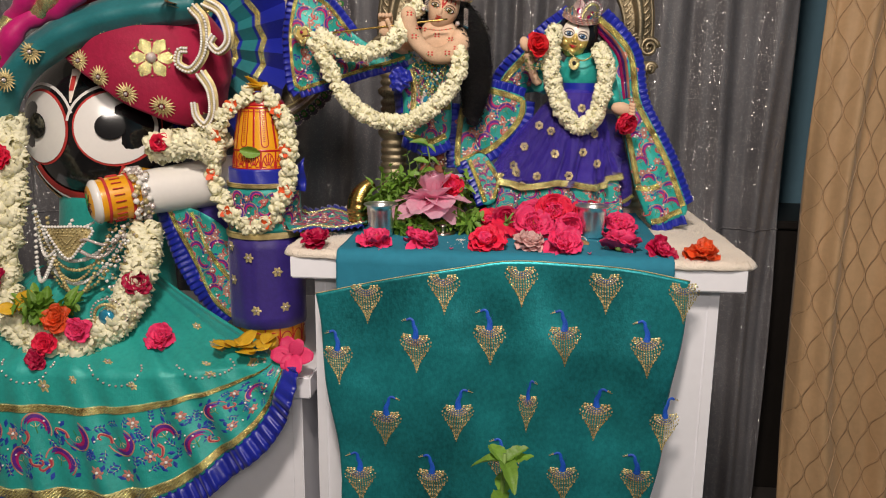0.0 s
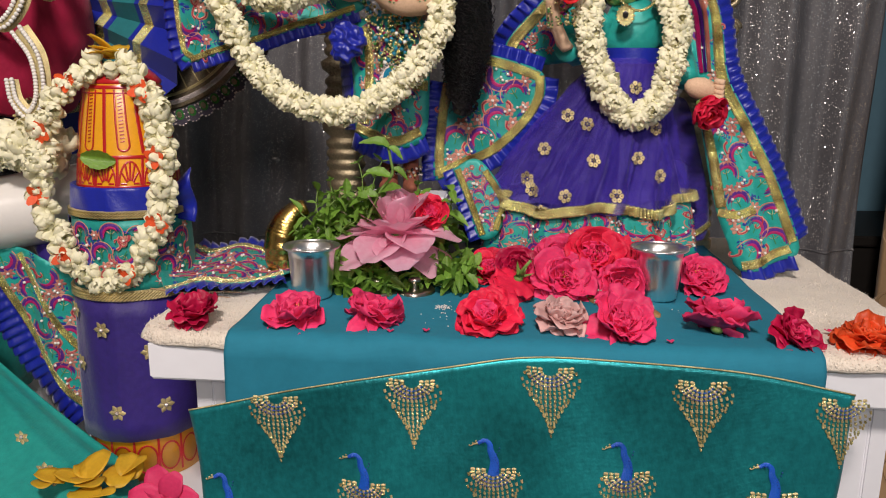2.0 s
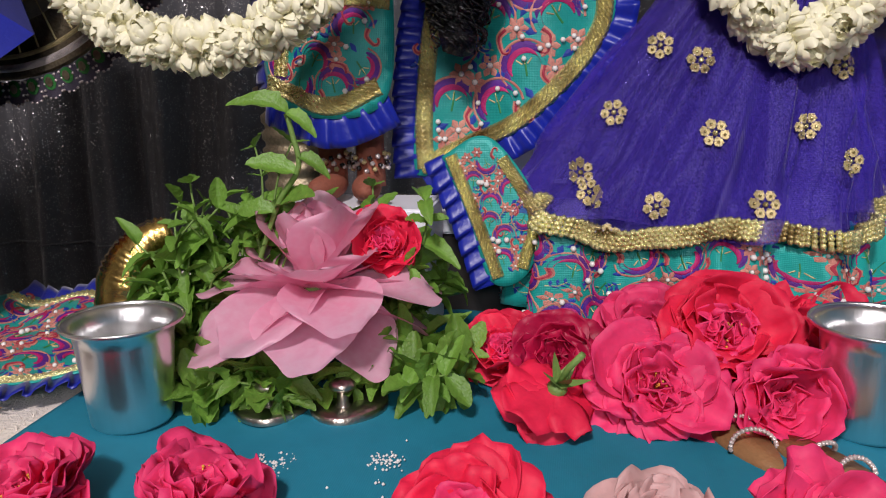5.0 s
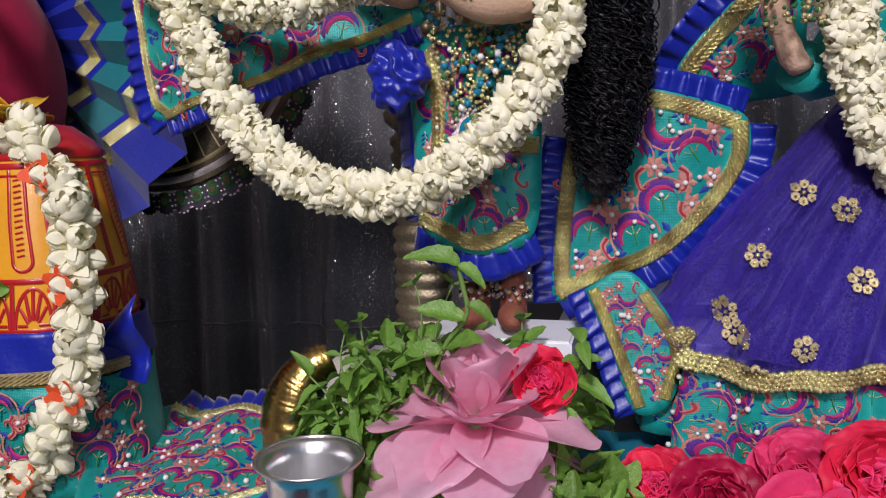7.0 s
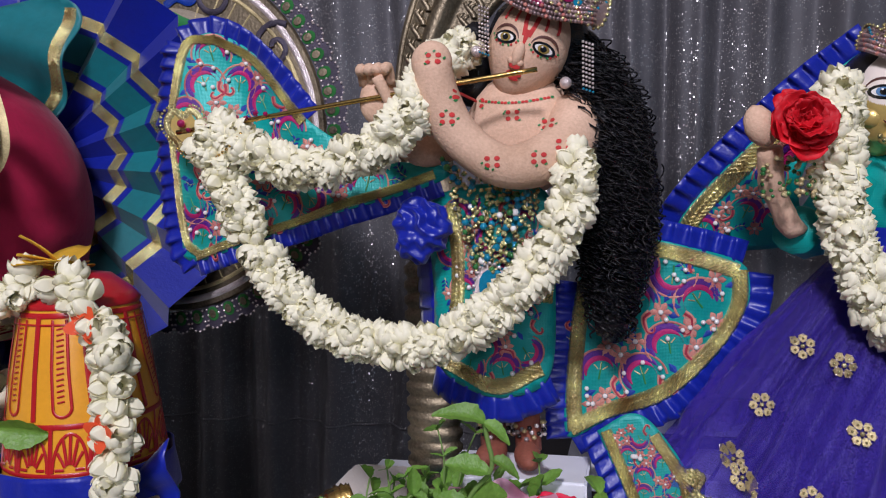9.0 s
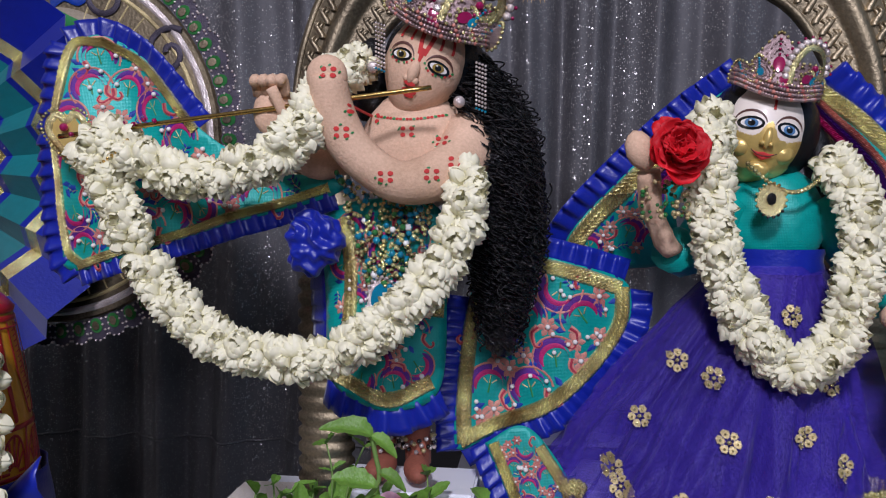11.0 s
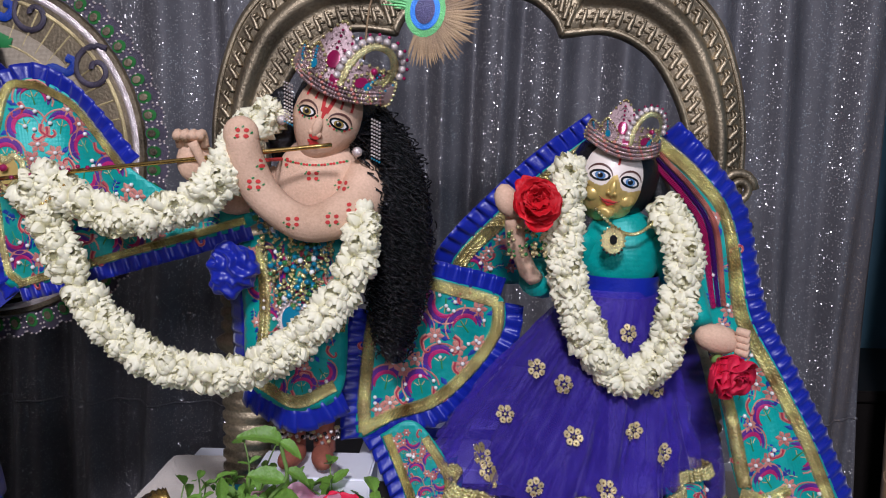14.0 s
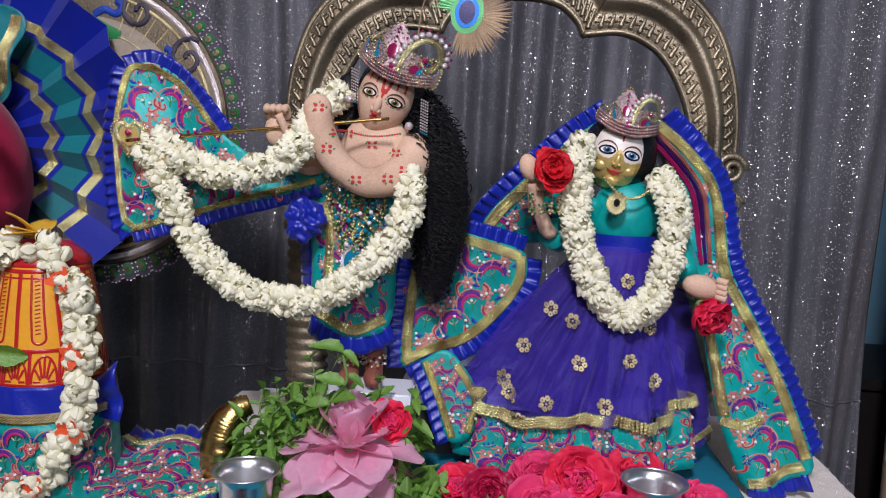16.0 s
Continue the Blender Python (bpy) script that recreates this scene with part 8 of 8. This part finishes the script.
panel("idol_shawl", "dark violet shawl fall behind the painted post", "shawl", OUT, lambda x, z: 1.625 + 0.006 * math.sin(x * 90), [], 142, [], mat=PURPLE, big=0)

# garlands, beads and flowers heaped on the idol
garland("idol_garland", "thick white flower garland hanging over the black idol's dress", [(-0.845, 1.60, 1.00), (-0.805, 1.535, 0.93), (-0.800, 1.500, 0.81), (-0.805, 1.475, 0.70), (-0.775, 1.455, 0.600), (-0.70, 1.440, 0.562), (-0.62, 1.440, 0.568), (-0.555, 1.455, 0.615), (-0.520, 1.485, 0.70), (-0.515, 1.53, 0.79)], 0.032, 290, 23, 7, 0.1, 1.7)
garland("shoulder_garland", "white flower garland lying on the idol's shoulder", [(-0.520, 1.585, 0.945), (-0.465, 1.575, 0.955), (-0.41, 1.575, 0.957), (-0.365, 1.58, 0.945)], 0.026, 60, 24, 5, 0.05, 1.6)
rose("deep red rose tucked into the shoulder garland", (-0.495, 1.555, 0.955), 0.024, [ROSE_RED, ROSE_DARK], 301, (70, 0, 20), 0.8, False, "", "rose")
for k, (lab, x, y, z, r, mats, tip) in enumerate((("crimson rose tucked into the idol's garland", -0.515, 1.465, 0.690, 0.030, [ROSE_DARK], (75, 0, 20)), ("orange flower on the idol's garland", -0.655, 1.415, 0.620, 0.032, [ORANGE], (60, 0, 0)), ("pink rose on the idol's garland", -0.615, 1.415, 0.600, 0.028, [ROSE_PINK], (65, 0, 0)), ("red rose low on the idol's garland", -0.675, 1.400, 0.575, 0.026, [ROSE_RED], (65, 0, 0)), ("dark crimson rose at the garland's foot", -0.690, 1.392, 0.545, 0.024, [ROSE_DARK], (60, 0, 0)), ("dark red rose at the idol's side", -0.790, 1.440, 0.690, 0.030, [ROSE_DARK, ROSE_RED], (75, 0, -20)), ("bright pink carnation lying on the turquoise dress", -0.465, 1.455, 0.572, 0.036, [ROSE_PINK], (35, 0, 0)), ("dark red rose on the idol's shoulder", -0.800, 1.50, 0.93, 0.03, [ROSE_RED], (80, 0, 0)))):
    rose(lab, (x, y, z), r, mats, 310 + k, tip, 1.0, False, "flowers on the idol")
loose_petals("large pink hibiscus flower on the bench corner", (-0.186, 1.412, 0.568), 6, ROSE_PINK, 12, 0.004, 0.036, (62, 0, 0), "hibiscus")
loose_petals("yellow petals tucked into the idol's garland", (-0.735, 1.42, 0.640), 6, YELLOW, 14, 0.02, 0.03, (50, 0, 0))
basil("green basil leaves heaped on the idol's garland", (-0.69, 1.435, 0.63), 7, 41, 0.075, 0.03, 1.0)
bd = thing("idol_beads", "heaped pearl and gold bead necklaces on the idol's chest", "necklace")
rnd = random.Random(30)
for name, mat, n, r in (("pearl_strand", PEARL, 2, 0.0052), ("gold_strand", DULL_GOLD, 2, 0.0042)):
    for k in range(n):
        bm = bmesh.new()
        top, deep = 0.82 - 0.012 * k, 0.10 + 0.035 * k + (0.02 if name[0] == "g" else 0)
        for j in range(40):
            u = j / 39 * 2 - 1
            bead(bm, (-0.665 + 0.115 * u, 1.500 + 0.06 * u * u - 0.004 * k, top - deep * (1 - u * u)), r * rnd.uniform(0.85, 1.1), 0)
        tagged(part(name, bm, mat, bd), kind="stuff")
bm = bmesh.new()
for k in range(260):
    a, q = rnd.uniform(0, math.tau), rnd.random() ** 0.5
    bead(bm, (-0.545 + 0.055 * q * math.cos(a), 1.47 + 0.02 * rnd.random(), 0.70 + 0.10 * q * math.sin(a)), rnd.uniform(0.002, 0.0045), rnd.choice((0, 0, 1, 2)), 5)
for k in range(240):                             # tangled loops of pearls over the bodice
    loop, u = k // 40, (k % 40) / 39
    cx, wide, deep = (-0.70, -0.63, -0.67, -0.72, -0.62, -0.66)[loop], (0.06, 0.05, 0.09, 0.04, 0.045, 0.07)[loop], (0.05, 0.07, 0.09, 0.10, 0.04, 0.12)[loop]
    w = u * 2 - 1
    bead(bm, (cx + wide * w, 1.488 + 0.05 * w * w - 0.003 * loop, 0.79 - deep * (1 - w * w) + 0.02 * math.sin(loop * 2 + w * 3)), 0.0046 if loop % 2 else 0.0036, (2, 1, 0)[loop % 3], 5)
tagged(part("bead_cluster", bm, [DULL_GOLD, SILVER_STONE, PEARL], bd, "tangled cluster of small beads"), kind="stuff")
bm = bmesh.new()
ball(bm, (-0.565, 1.428, 0.625), 0.017, 0, 2, (1, 0.5, 1))
for k in range(30):
    bead(bm, (-0.565 + 0.026 * math.cos(k * 0.21), 1.43, 0.625 + 0.026 * math.sin(k * 0.21)), 0.004, 1)
    bead(bm, (-0.565 + 0.036 * math.cos(k * 0.21), 1.435, 0.625 + 0.036 * math.sin(k * 0.21)), 0.003, 2)
part("blue_medallion", bm, [SAPPHIRE, DULL_GOLD, SILVER_STONE], bd, "round medallion with a blue stone")
gb = thing("gold_brooch", "triangular gold brooch edged with pearls on the idol's bodice", "brooch")
bm = bmesh.new()
tri = closed([(-0.715, 0.792), (-0.615, 0.792), (-0.640, 0.752), (-0.665, 0.728), (-0.690, 0.752)], 40)
plg = front(lambda x, z: 1.482 + 2.0 * (x + 0.665) ** 2)
mid = bm.verts.new(plg(-0.665, 0.770, 0.004))
ring = [bm.verts.new(plg(x, z, 0.0)) for x, z in tri]
for p, q in zip(ring, ring[1:] + ring[:1]):
    bm.faces.new((mid, p, q))
for q in (0.75, 0.5, 0.25):
    for x, z in tri[::2]:
        bead(bm, plg(-0.665 + (x + 0.665) * q, 0.770 + (z - 0.770) * q, 0.003), 0.0024, 0, 5)
part("plate", bm, DULL_GOLD, gb)
bm = bmesh.new()
for x, z in tri:
    bead(bm, plg(x, z, 0.002), 0.0036, 0, 6)
part("pearl_rim", bm, PEARL, gb)
bk = thing("idol_bracelet", "pearl and grey bead bracelet wound round the idol's arm", "bracelet")
bm = bmesh.new()
for k in range(150):
    a = rnd.uniform(0, math.tau)
    d = Vector((-0.64, -0.55, -0.07)).normalized()
    c = Vector((-0.540, 1.548, 0.854)) + d * rnd.uniform(-0.012, 0.022)
    s = d.cross(Vector((0, 0, 1))).normalized()
    bead(bm, c + 0.052 * (s * math.cos(a) + s.cross(d) * math.sin(a)), rnd.choice((0.0035, 0.0045, 0.007)), rnd.choice((0, 1, 1, 2)))
tagged(part("bead_cluster", bm, [PEARL, SILVER_STONE, DULL_GOLD], bk), kind="stuff")


# ---------------------------------------------------------------- powder and crumbs
rnd = random.Random(77)
for label, spots in (("pinch of white powder spilt on the teal runner", ((0.072, 1.452, 0.012), (0.128, 1.462, 0.010))), ("fine pale crumbs scattered on the teal runner", ((0.43, 1.49, 0.06), (0.13, 1.44, 0.07)))):
    pw = thing("spilt_powder", label, "powder")
    bm = bmesh.new()
    for x, y, r in spots:
        for k in range(70 if r < 0.02 else 26):
            a, q = rnd.uniform(0, math.tau), r * rnd.random()
            bead(bm, (x + q * math.cos(a), y + q * math.sin(a), BASE + 0.0004), rnd.uniform(0.0004, 0.0010), 0, 4)
    tagged(part("grains", bm, WHITE_ENAMEL, pw), kind="stuff")
for k, (x, y) in enumerate(((0.082, 1.366), (0.118, 1.372), (0.535, 1.43), (0.36, 1.365))):
    fp = thing("fallen_petal", "small fallen pink rose petal scrap", "petal", "fallen petals", (x, y, BASE - (0.004 if x > 0.5 else 0)))
    bm = bmesh.new()
    grid(bm, lambda u, v: Vector(((u - 0.5) * 0.008 * math.sin((0.15 + 0.7 * v) * math.pi), 0.007 * v, 0.0012 + 0.0015 * (u - 0.5) ** 2 * 4)), 4, 4)
    part("blade", bm, ROSE_PINK, fp)
